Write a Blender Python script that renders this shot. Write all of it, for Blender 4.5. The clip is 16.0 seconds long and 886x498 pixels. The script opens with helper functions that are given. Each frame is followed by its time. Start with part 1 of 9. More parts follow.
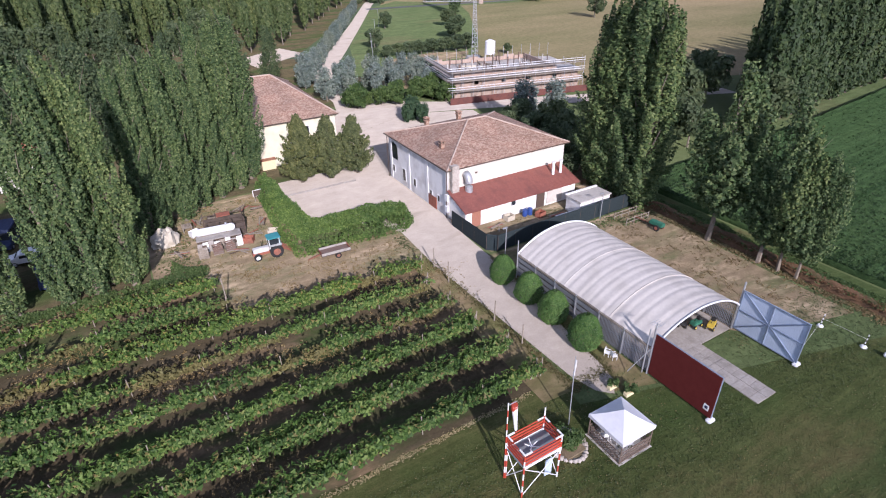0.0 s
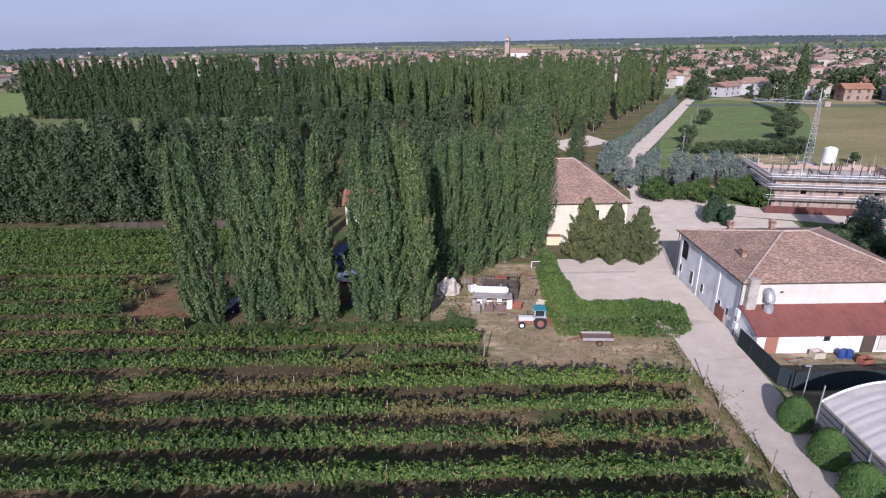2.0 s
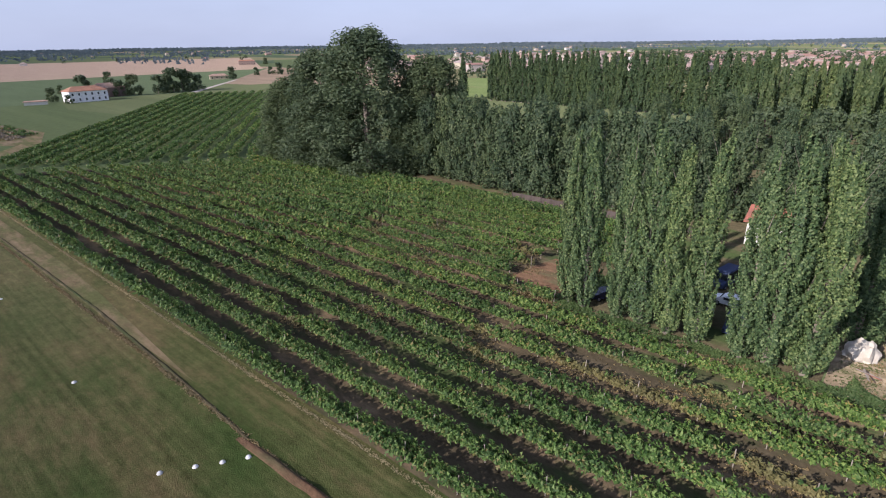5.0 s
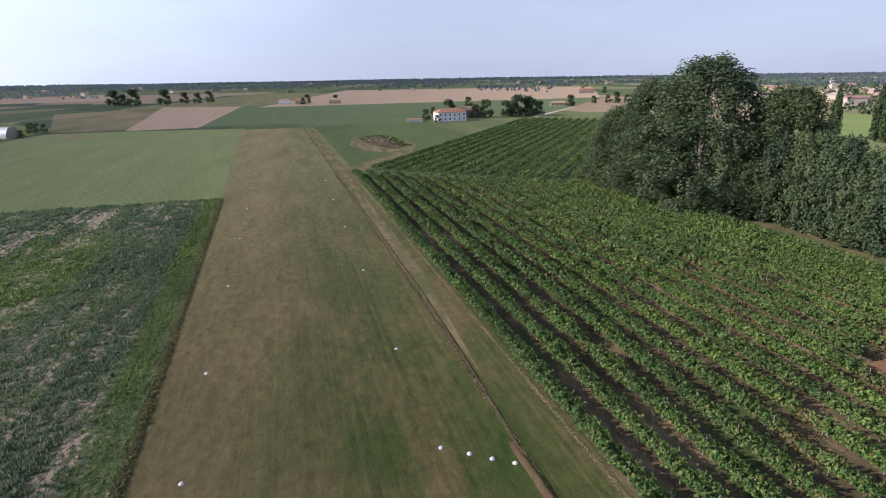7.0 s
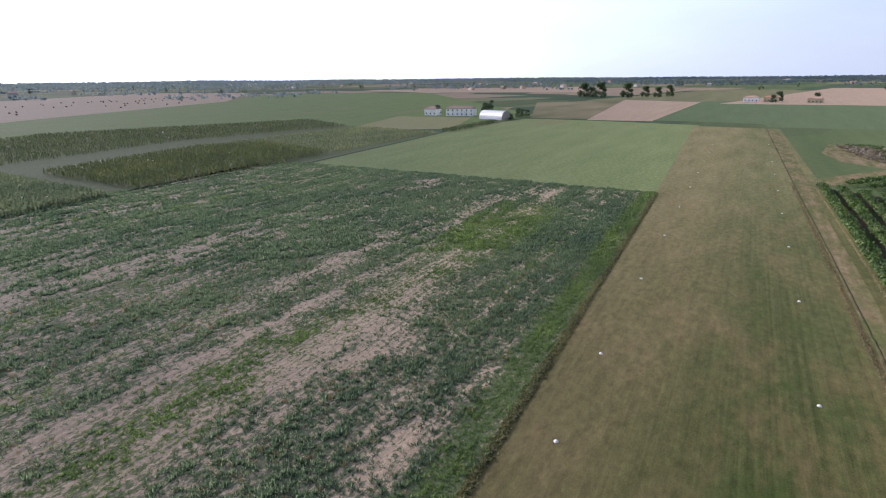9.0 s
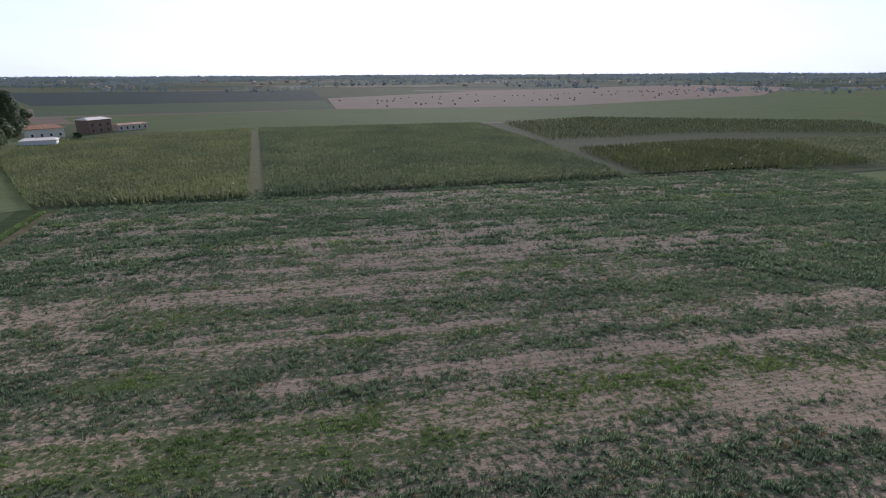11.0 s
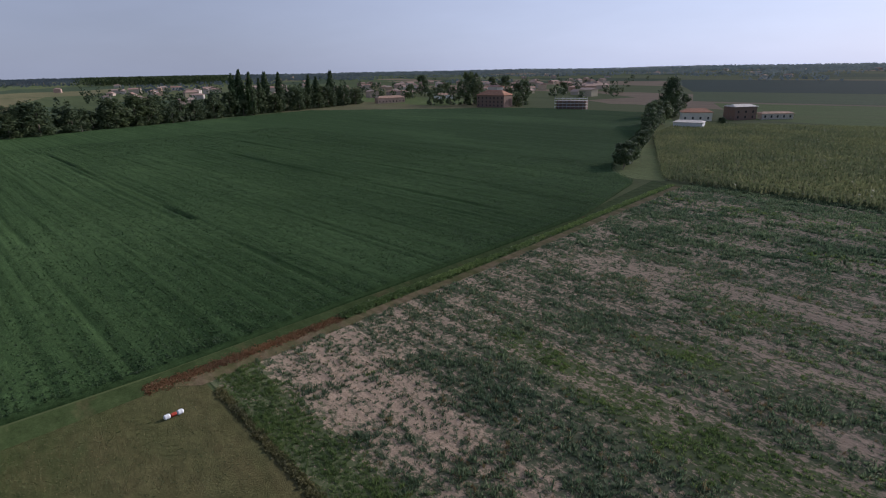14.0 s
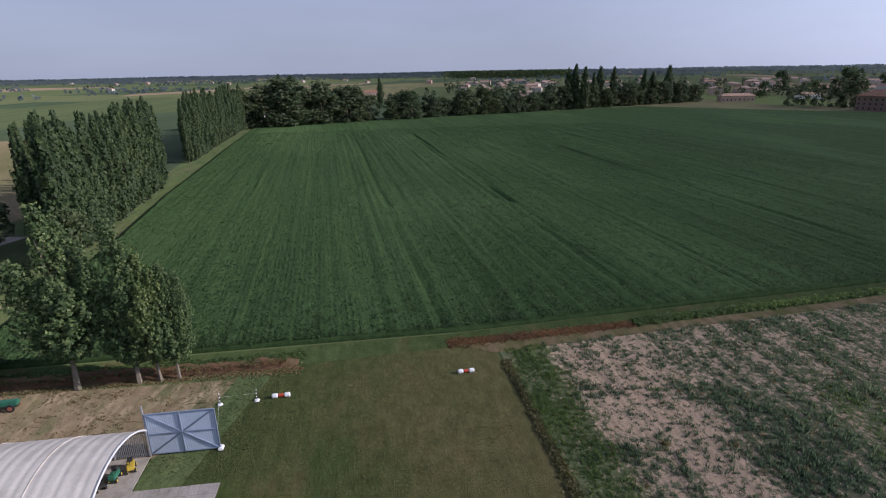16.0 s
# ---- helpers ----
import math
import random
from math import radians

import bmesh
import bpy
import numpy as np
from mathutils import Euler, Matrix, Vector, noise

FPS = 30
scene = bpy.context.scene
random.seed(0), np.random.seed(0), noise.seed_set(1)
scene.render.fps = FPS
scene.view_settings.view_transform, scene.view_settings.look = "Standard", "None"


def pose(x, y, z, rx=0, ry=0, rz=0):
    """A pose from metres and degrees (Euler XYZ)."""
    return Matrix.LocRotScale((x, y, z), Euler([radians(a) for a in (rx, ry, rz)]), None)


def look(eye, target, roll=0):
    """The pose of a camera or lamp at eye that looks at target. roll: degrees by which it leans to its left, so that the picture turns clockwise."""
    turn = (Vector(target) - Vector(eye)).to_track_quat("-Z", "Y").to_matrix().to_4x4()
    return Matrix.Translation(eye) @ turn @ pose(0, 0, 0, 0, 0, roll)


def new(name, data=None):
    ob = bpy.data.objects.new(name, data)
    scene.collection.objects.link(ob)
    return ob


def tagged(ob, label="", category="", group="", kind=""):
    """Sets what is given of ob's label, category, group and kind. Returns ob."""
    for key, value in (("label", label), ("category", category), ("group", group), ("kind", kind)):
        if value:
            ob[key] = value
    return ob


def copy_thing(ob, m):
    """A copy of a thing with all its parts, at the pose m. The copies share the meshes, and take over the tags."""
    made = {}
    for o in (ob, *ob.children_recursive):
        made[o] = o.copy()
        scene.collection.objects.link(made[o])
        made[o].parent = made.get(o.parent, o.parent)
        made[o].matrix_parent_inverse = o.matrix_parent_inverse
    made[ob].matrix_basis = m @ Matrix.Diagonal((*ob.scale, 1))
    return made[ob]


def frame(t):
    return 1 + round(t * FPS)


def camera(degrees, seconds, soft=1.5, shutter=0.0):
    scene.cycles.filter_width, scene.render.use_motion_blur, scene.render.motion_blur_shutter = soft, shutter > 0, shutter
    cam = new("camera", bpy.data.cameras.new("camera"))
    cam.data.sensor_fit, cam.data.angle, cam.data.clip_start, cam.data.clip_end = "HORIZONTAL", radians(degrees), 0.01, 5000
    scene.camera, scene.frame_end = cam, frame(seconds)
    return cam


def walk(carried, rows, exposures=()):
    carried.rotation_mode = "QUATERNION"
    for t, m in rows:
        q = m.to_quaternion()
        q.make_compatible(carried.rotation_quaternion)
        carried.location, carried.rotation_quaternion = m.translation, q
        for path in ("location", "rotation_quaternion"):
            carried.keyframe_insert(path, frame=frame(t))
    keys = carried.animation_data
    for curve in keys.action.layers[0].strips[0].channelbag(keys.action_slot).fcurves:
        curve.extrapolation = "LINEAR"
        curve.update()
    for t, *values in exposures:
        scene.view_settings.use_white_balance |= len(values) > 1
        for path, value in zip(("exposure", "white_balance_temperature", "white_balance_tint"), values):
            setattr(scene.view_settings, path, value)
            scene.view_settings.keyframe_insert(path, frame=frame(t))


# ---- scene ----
cam = camera(78.4, 16.0, 1.1)
PATH = [
    (0, (0, 0, 32), (-7.365, 33.805, 11.926), -1.00),
    (0.5, (0, 0, 32), (-11.726, 33.448, 13.460), -1.03),
    (1, (0, 0, 32), (-16.605, 32.341, 15.317), -1.11),
    (1.5, (0, 0, 32), (-21.465, 30.358, 17.247), -1.10),
    (2, (0, 0, 32), (-25.479, 27.262, 17.591), -1.02),
    (2.5, (0, 0, 32), (-28.899, 23.643, 17.651), -1.00),
    (3, (0, 0, 32), (-31.775, 19.642, 17.699), -1.05),
    (3.5, (0, 0, 32), (-33.948, 15.651, 17.767), -1.06),
    (3.7, (0, 0, 32), (-34.579, 14.150, 17.714), -0.85),
    (5.8, (0, 0, 32), (-37.353, -3.814, 18.209), -0.99),
    (6, (0, 0, 32), (-37.144, -5.922, 18.390), -0.93),
    (6.5, (0, 0, 32), (-36.068, -11.572, 19.149), -0.95),
    (7, (0, 0, 32), (-33.863, -17.493, 19.863), -0.92),
    (7.5, (0, 0, 32), (-29.901, -23.686, 19.962), -0.96),
    (8, (0, 0, 32), (-24.580, -29.175, 19.973), -0.83),
    (8.5, (0, 0, 32), (-18.534, -33.318, 19.901), -0.43),
    (9, (0, 0, 32), (-12.024, -36.173, 19.877), -0.55),
    (9.2, (0, 0, 32), (-8.948, -37.025, 19.790), -0.52),
    (11.3, (0, 0, 32), (24.071, -29.409, 19.523), -0.54),
    (11.5, (0, 0, 32), (26.389, -27.320, 19.460), -0.72),
    (12, (0, 0, 32), (31.172, -21.687, 19.432), -0.79),
    (12.5, (0, 0, 32), (34.599, -15.624, 19.398), -0.75),
    (13, (0, 0, 32), (36.741, -9.530, 19.380), -0.82),
    (13.5, (0, 0, 32), (37.771, -3.843, 19.406), -1.00),
    (14, (0, 0, 32), (37.925, 1.605, 19.385), -1.10),
    (14.5, (0, 0, 32), (37.309, 7.034, 19.407), -1.11),
    (15, (0, 0, 32), (35.915, 12.312, 19.410), -0.97),
    (15.5, (0, 0, 32), (33.550, 17.817, 19.473), -1.07),
    (16, (0, 0, 32), (31.000, 21.936, 19.439), -1.04),
]
EXPOSURES = [(0.0, 0.12, 5900, 23), (0.8, 0.1, 5850, 23), (1.6, -0.05, 5800, 23), (2.5, -0.1, 5750, 23), (3.5, 0.22, 5800, 23), (6.5, 0.3, 6200, 16), (7.2, 0.3, 6200, 16), (8.0, 0.2, 6200, 16), (8.5, 0.25, 6180, 16), (9.0, 0.55, 6150, 16), (11.5, -0.2, 6100, 17), (12.0, -0.38, 6150, 16), (12.6, -0.58, 6150, 16), (13.2, -0.6, 6120, 16), (14.0, -0.52, 6100, 17), (14.5, -0.46, 6100, 17), (16.0, -0.3, 6100, 19)]
walk(cam, [(t, look(eye, target, roll)) for t, eye, target, roll in PATH], EXPOSURES)

# ---- light ----
SUN_AZ = radians(150)      # clockwise from +y
SUN_EL = radians(26)
world = bpy.data.worlds.new("sky")
scene.world = world
world.use_nodes = True
wn = world.node_tree.nodes
sky = wn.new("ShaderNodeTexSky")
sky.sky_type = 'NISHITA'
sky.sun_disc = False
sky.sun_elevation, sky.sun_rotation = SUN_EL, SUN_AZ
sky.air_density, sky.dust_density, sky.ozone_density = 1.0, 1.4, 4.0
wn["Background"].inputs["Strength"].default_value = 0.108
# summer haze whitens the lower sky and thins towards the zenith
haze = wn.new("ShaderNodeMixRGB")
world.node_tree.links.new(sky.outputs["Color"], haze.inputs["Color1"])
# the haze glows more on the sun's side
way = wn.new("ShaderNodeTexCoord")
height_of = wn.new("ShaderNodeSeparateXYZ")
world.node_tree.links.new(way.outputs["Generated"], height_of.inputs[0])
thin = wn.new("ShaderNodeMapRange")
thin.interpolation_type = 'SMOOTHSTEP'
thin.inputs["From Min"].default_value, thin.inputs["From Max"].default_value = 0.1, 0.8
thin.inputs["To Min"].default_value, thin.inputs["To Max"].default_value = 0.8, 0.3
world.node_tree.links.new(height_of.outputs["Z"], thin.inputs["Value"])
world.node_tree.links.new(thin.outputs["Result"], haze.inputs["Fac"])
toward = wn.new("ShaderNodeVectorMath")
toward.operation = 'DOT_PRODUCT'
toward.inputs[1].default_value = (math.sin(SUN_AZ) * math.cos(SUN_EL), math.cos(SUN_AZ) * math.cos(SUN_EL), math.sin(SUN_EL))
world.node_tree.links.new(way.outputs["Generated"], toward.inputs[0])
glow = wn.new("ShaderNodeMapRange")
glow.interpolation_type = 'SMOOTHSTEP'
glow.inputs["From Min"].default_value, glow.inputs["From Max"].default_value = 0.0, 1.0
glow.inputs["To Min"].default_value, glow.inputs["To Max"].default_value = 1.14, 2.35
world.node_tree.links.new(toward.outputs["Value"], glow.inputs["Value"])
bright = wn.new("ShaderNodeVectorMath")
bright.operation = 'SCALE'
bright.inputs[0].default_value = (4.05, 4.55, 5.75)
# thin high cloud, drawn out along the horizon
cloud_way = wn.new("ShaderNodeVectorMath")
cloud_way.operation = 'MULTIPLY'
cloud_way.inputs[1].default_value = (2.2, 2.2, 9.0)
world.node_tree.links.new(way.outputs["Generated"], cloud_way.inputs[0])
cloud = wn.new("ShaderNodeTexNoise")
cloud.inputs["Scale"].default_value, cloud.inputs["Detail"].default_value, cloud.inputs["Roughness"].default_value = 1.3, 5.0, 0.55
world.node_tree.links.new(cloud_way.outputs["Vector"], cloud.inputs["Vector"])
veil = wn.new("ShaderNodeMapRange")
veil.inputs["From Min"].default_value, veil.inputs["From Max"].default_value = 0.3, 0.72
veil.inputs["To Min"].default_value, veil.inputs["To Max"].default_value = 0.95, 1.07
world.node_tree.links.new(cloud.outputs["Fac"], veil.inputs["Value"])
both_glow = wn.new("ShaderNodeMath")
both_glow.operation = 'MULTIPLY'
world.node_tree.links.new(glow.outputs["Result"], both_glow.inputs[0])
world.node_tree.links.new(veil.outputs["Result"], both_glow.inputs[1])
world.node_tree.links.new(both_glow.outputs["Value"], bright.inputs["Scale"])
world.node_tree.links.new(bright.outputs["Vector"], haze.inputs["Color2"])
world.node_tree.links.new(haze.outputs["Color"], wn["Background"].inputs["Color"])
sun_data = bpy.data.lights.new("sun", 'SUN')
sun_data.energy, sun_data.angle, sun_data.color = 5.0, radians(0.6), (1.0, 0.93, 0.84)
sun_ob = new("sun", sun_data)
to_sun = Vector((math.sin(SUN_AZ) * math.cos(SUN_EL), math.cos(SUN_AZ) * math.cos(SUN_EL), math.sin(SUN_EL)))
sun_ob.matrix_basis = look(to_sun * 200, (0, 0, 0))

# ---- the plan's own axes: b along the strip and the vine rows, a across them ----
TURN = 42.7
BX, BY, AX, AY = 0.735, 0.678, -0.678, 0.735


def W(b, a, z=0.0):
    return Vector((b * BX + a * AX, b * BY + a * AY, z))


# ---- materials ----
def ramp(nt, fac, stops):
    r = nt.nodes.new("ShaderNodeValToRGB")
    els = r.color_ramp.elements
    while len(els) < len(stops):
        els.new(0.5)
    for e, (p, c) in zip(els, stops):
        e.position, e.color = p, (*c, 1)
    nt.links.new(fac, r.inputs["Fac"])
    return r.outputs["Color"]


def noise_node(nt, vec, scale, detail=5.0, rough=0.6):
    n = nt.nodes.new("ShaderNodeTexNoise")
    n.inputs["Scale"].default_value, n.inputs["Detail"].default_value, n.inputs["Roughness"].default_value = scale, detail, rough
    nt.links.new(vec, n.inputs["Vector"])
    return n.outputs["Fac"]


def mix(nt, fac, c1, c2, kind='MIX'):
    m = nt.nodes.new("ShaderNodeMixRGB")
    m.blend_type = kind
    for v, s in ((fac, "Fac"), (c1, "Color1"), (c2, "Color2")):
        if hasattr(v, "links"):
            nt.links.new(v, m.inputs[s])
        else:
            m.inputs[s].default_value = v if s == "Fac" else (*v, 1)
    return m.outputs["Color"]


def start_mat(name, rough, metal, spec):
    m = bpy.data.materials.new(name)
    m.use_nodes = True
    nt = m.node_tree
    p = nt.nodes["Principled BSDF"]
    p.inputs["Roughness"].default_value, p.inputs["Metallic"].default_value = rough, metal
    p.inputs["Specular IOR Level"].default_value = spec
    tc = nt.nodes.new("ShaderNodeTexCoord")
    return m, nt, p, tc.outputs["Object"]


def mapped(nt, vec, turn=0.0, scale=(1, 1, 1)):
    """Turn about z first (degrees), then scale."""
    m = nt.nodes.new("ShaderNodeMapping")
    m.vector_type = 'POINT'
    m.inputs["Rotation"].default_value = (0, 0, radians(turn))
    nt.links.new(vec, m.inputs["Vector"])
    s = nt.nodes.new("ShaderNodeVectorMath")
    s.operation = 'MULTIPLY'
    nt.links.new(m.outputs["Vector"], s.inputs[0])
    s.inputs[1].default_value = scale
    return s.outputs["Vector"]


def bump(nt, p, height, strength, dist=0.05):
    b = nt.nodes.new("ShaderNodeBump")
    b.inputs["Strength"].default_value, b.inputs["Distance"].default_value = strength, dist
    nt.links.new(height, b.inputs["Height"])
    nt.links.new(b.outputs["Normal"], p.inputs["Normal"])


def mat(name, c1, c2, scale=6.0, coarse=0.5, c3=None, rough=0.8, metal=0.0, spec=0.3, relief=0.25, vary=0.0):
    """A plain worn surface: two colours by fine grain, a third by coarse stains."""
    m, nt, p, vec = start_mat(name, rough, metal, spec)
    fine = noise_node(nt, vec, scale)
    col = ramp(nt, fine, [(0.3, c1), (0.7, c2)])
    big = noise_node(nt, vec, coarse, 4)
    if c3:
        f = ramp(nt, big, [(0.48, (0, 0, 0)), (0.7, (1, 1, 1))])
        col = mix(nt, f, col, c3)
    if vary:
        oi = nt.nodes.new("ShaderNodeObjectInfo")
        f = ramp(nt, oi.outputs["Random"], [(0, (1 - vary,) * 3), (1, (1 + vary * 0.4,) * 3)])
        col = mix(nt, 1.0, col, f, 'MULTIPLY')
    nt.links.new(col, p.inputs["Base Color"])
    if relief:
        bump(nt, p, fine, relief, 0.03)
    return m


def leaf_mat(name, c1, c2, c3, coarse=0.25, trans=0.35, rough=0.6, dry=None):
    """Leaves: each card takes its own shade, with drifts through the crown."""
    m, nt, p, vec = start_mat(name, rough, 0, 0.22)
    p.inputs["Diffuse Roughness"].default_value = 0.8
    g = nt.nodes.new("ShaderNodeNewGeometry")
    col = ramp(nt, g.outputs["Random Per Island"], [(0.0, c1), (0.55, c2), (1.0, c3)] if not dry else [(0.0, c1), (0.5, c2), (0.9, c3), (0.96, dry)])
    oi = nt.nodes.new("ShaderNodeObjectInfo")
    f = ramp(nt, oi.outputs["Random"], [(0, (0.86, 0.9, 0.9)), (0.6, (1, 1, 1)), (1, (1.1, 1.06, 0.94))])
    col = mix(nt, 1.0, col, f, 'MULTIPLY')
    big = noise_node(nt, vec, coarse, 3)
    col = mix(nt, 1.0, col, ramp(nt, big, [(0.3, (0.7, 0.75, 0.75)), (0.7, (1.2, 1.15, 1.0))]), 'MULTIPLY')
    nt.links.new(col, p.inputs["Base Color"])
    t = nt.nodes.new("ShaderNodeBsdfTranslucent")
    nt.links.new(col, t.inputs["Color"])
    mx = nt.nodes.new("ShaderNodeMixShader")
    mx.inputs["Fac"].default_value = trans
    nt.links.new(p.outputs["BSDF"], mx.inputs[1])
    nt.links.new(t.outputs["BSDF"], mx.inputs[2])
    nt.links.new(mx.outputs["Shader"], nt.nodes["Material Output"].inputs["Surface"])
    return m


def field_mat(name, c1, c2, patch=None, patch_scale=0.03, patch_lo=0.5, patch_hi=0.65, streak=(0.02, 0.5, 1), fine=2.0, relief=0.4,
              turn=-TURN, rough=0.95, patch2=None, patch2_at=(0.55, 0.7), broken=0.62, mottle=0.3, worn=None, lush=None, spec=0.03):
    """Ground cover: fine grain, streaks along the rows, larger patches of a second kind."""
    m, nt, p, vec = start_mat(name, rough, 0, spec)
    p.inputs["Diffuse Roughness"].default_value = 1.0
    rot = mapped(nt, vec, turn, streak)
    st = noise_node(nt, rot, 1.0, 4, 0.65)
    fn = noise_node(nt, vec, fine, 6, 0.7)
    both = nt.nodes.new("ShaderNodeMath")
    both.operation = 'ADD'
    nt.links.new(st, both.inputs[0])
    nt.links.new(fn, both.inputs[1])
    half = nt.nodes.new("ShaderNodeMath")
    half.operation = 'MULTIPLY'
    half.inputs[1].default_value = 0.5
    nt.links.new(both.outputs[0], half.inputs[0])
    col = ramp(nt, half.outputs[0], [(0.36, c1), (0.64, c2)])
    if patch:
        rot2 = mapped(nt, vec, turn, (patch_scale * 0.35, patch_scale, 1))
        pn = noise_node(nt, rot2, 1.0, 9, broken)
        col = mix(nt, ramp(nt, pn, [(patch_lo, (0, 0, 0)), (patch_hi, (1, 1, 1))]), col, patch)
    if patch2:
        pn2 = noise_node(nt, mapped(nt, vec, turn + 7, (patch_scale * 0.5, patch_scale * 1.3, 3)), 1.3, 6, 0.65)
        col = mix(nt, ramp(nt, pn2, [(patch2_at[0], (0, 0, 0)), (patch2_at[1], (1, 1, 1))]), col, patch2)
    if worn:
        # one side of the strip is worn dry, the hangar end stays green; the border between is ragged
        xyz = nt.nodes.new("ShaderNodeSeparateXYZ")
        nt.links.new(mapped(nt, vec, turn), xyz.inputs[0])
        rag = noise_node(nt, mapped(nt, vec, turn, (0.03, 0.14, 1)), 1.0, 7, 0.7)
        for axis, lo, hi, c, part_ in (("Y", 4.0, -9.0, worn, 0.75), ("X", 4.0, 36.0, lush, 0.85), ("X", -40.0, -190.0, (0.265, 0.232, 0.118), 0.85)):
            rng_ = nt.nodes.new("ShaderNodeMapRange")
            rng_.inputs["From Min"].default_value, rng_.inputs["From Max"].default_value = lo, hi
            nt.links.new(xyz.outputs[axis], rng_.inputs["Value"])
            f = mix(nt, 1.0, rng_.outputs["Result"], ramp(nt, rag, [(0.28, (0.35, 0.35, 0.35)), (0.68, (1, 1, 1))]), 'MULTIPLY')
            f = mix(nt, 1.0, f, (part_,) * 3, 'MULTIPLY')
            col = mix(nt, f, col, mix(nt, 0.72, col, c))
    mid = noise_node(nt, mapped(nt, vec, turn, (0.55, 1.0, 1)), 0.9, 7, 0.78)
    col = mix(nt, 1.0, col, ramp(nt, mid, [(0.3, (1 - mottle,) * 3), (0.7, (1 + mottle,) * 3)]), 'MULTIPLY')
    nt.links.new(col, p.inputs["Base Color"])
    bump(nt, p, fn, relief, 0.12)
    return m


M = {}


def patchwork():
    """Farmland to the horizon: angular fields, each of its own crop."""
    m, nt, p, vec = start_mat("far_farmland", 0.95, 0, 0.03)
    p.inputs["Diffuse Roughness"].default_value = 1.0
    v = nt.nodes.new("ShaderNodeTexVoronoi")
    v.distance = 'CHEBYCHEV'
    v.inputs["Scale"].default_value = 1.0
    nt.links.new(mapped(nt, vec, -TURN + 12, (0.0022, 0.0052, 0.001)), v.inputs["Vector"])
    sp = nt.nodes.new("ShaderNodeSeparateColor")
    nt.links.new(v.outputs["Color"], sp.inputs["Color"])
    crop = nt.nodes.new("ShaderNodeValToRGB")
    crop.color_ramp.interpolation = 'CONSTANT'
    cols = [(0.0, (0.085, 0.108, 0.05)), (0.2, (0.115, 0.132, 0.062)), (0.38, (0.062, 0.088, 0.05)), (0.55, (0.25, 0.185, 0.13)), (0.66, (0.095, 0.12, 0.053)), (0.82, (0.16, 0.15, 0.08)), (0.92, (0.055, 0.08, 0.045))]
    while len(crop.color_ramp.elements) < len(cols):
        crop.color_ramp.elements.new(0.5)
    for e, (pos, c) in zip(crop.color_ramp.elements, cols):
        e.position, e.color = pos, (*c, 1)
    nt.links.new(sp.outputs["Red"], crop.inputs["Fac"])
    fn = noise_node(nt, vec, 0.4, 8, 0.7)
    st = noise_node(nt, mapped(nt, vec, -TURN, (0.004, 0.05, 1)), 1.0, 5, 0.6)
    col = mix(nt, 1.0, crop.outputs["Color"], ramp(nt, st, [(0.3, (0.82, 0.84, 0.82)), (0.7, (1.15, 1.12, 1.08))]), 'MULTIPLY')
    col = mix(nt, 1.0, col, ramp(nt, fn, [(0.3, (0.85, 0.85, 0.85)), (0.7, (1.12, 1.12, 1.12))]), 'MULTIPLY')
    nt.links.new(col, p.inputs["Base Color"])
    bump(nt, p, fn, 0.4, 0.3)
    return m


M["ground"] = patchwork()
M["strip"] = field_mat("mown_grass_strip", (0.036, 0.049, 0.014), (0.104, 0.110, 0.040), (0.175, 0.122, 0.062), 0.09, 0.47, 0.70, (0.012, 2.0, 1), 7.0, 0.9, mottle=0.33, patch2=(0.048, 0.072, 0.020), patch2_at=(0.50, 0.68), broken=0.76, worn=(0.295, 0.21, 0.108), lush=(0.050, 0.076, 0.029))
M["lawn"] = field_mat("lawn", (0.056, 0.082, 0.032), (0.112, 0.142, 0.062), (0.12, 0.105, 0.058), 0.08, 0.55, 0.75, (0.1, 0.3, 1), 3.0)
M["meadow"] = field_mat("green_meadow", (0.148, 0.178, 0.072), (0.205, 0.228, 0.098), (0.20, 0.165, 0.085), 0.02, 0.56, 0.72, (0.02, 0.1, 1), 1.0)
M["park"] = field_mat("dry_park_grass", (0.100, 0.100, 0.047), (0.150, 0.138, 0.070), (0.225, 0.175, 0.105), 0.012, 0.40, 0.62, (0.03, 0.05, 1), 1.0)


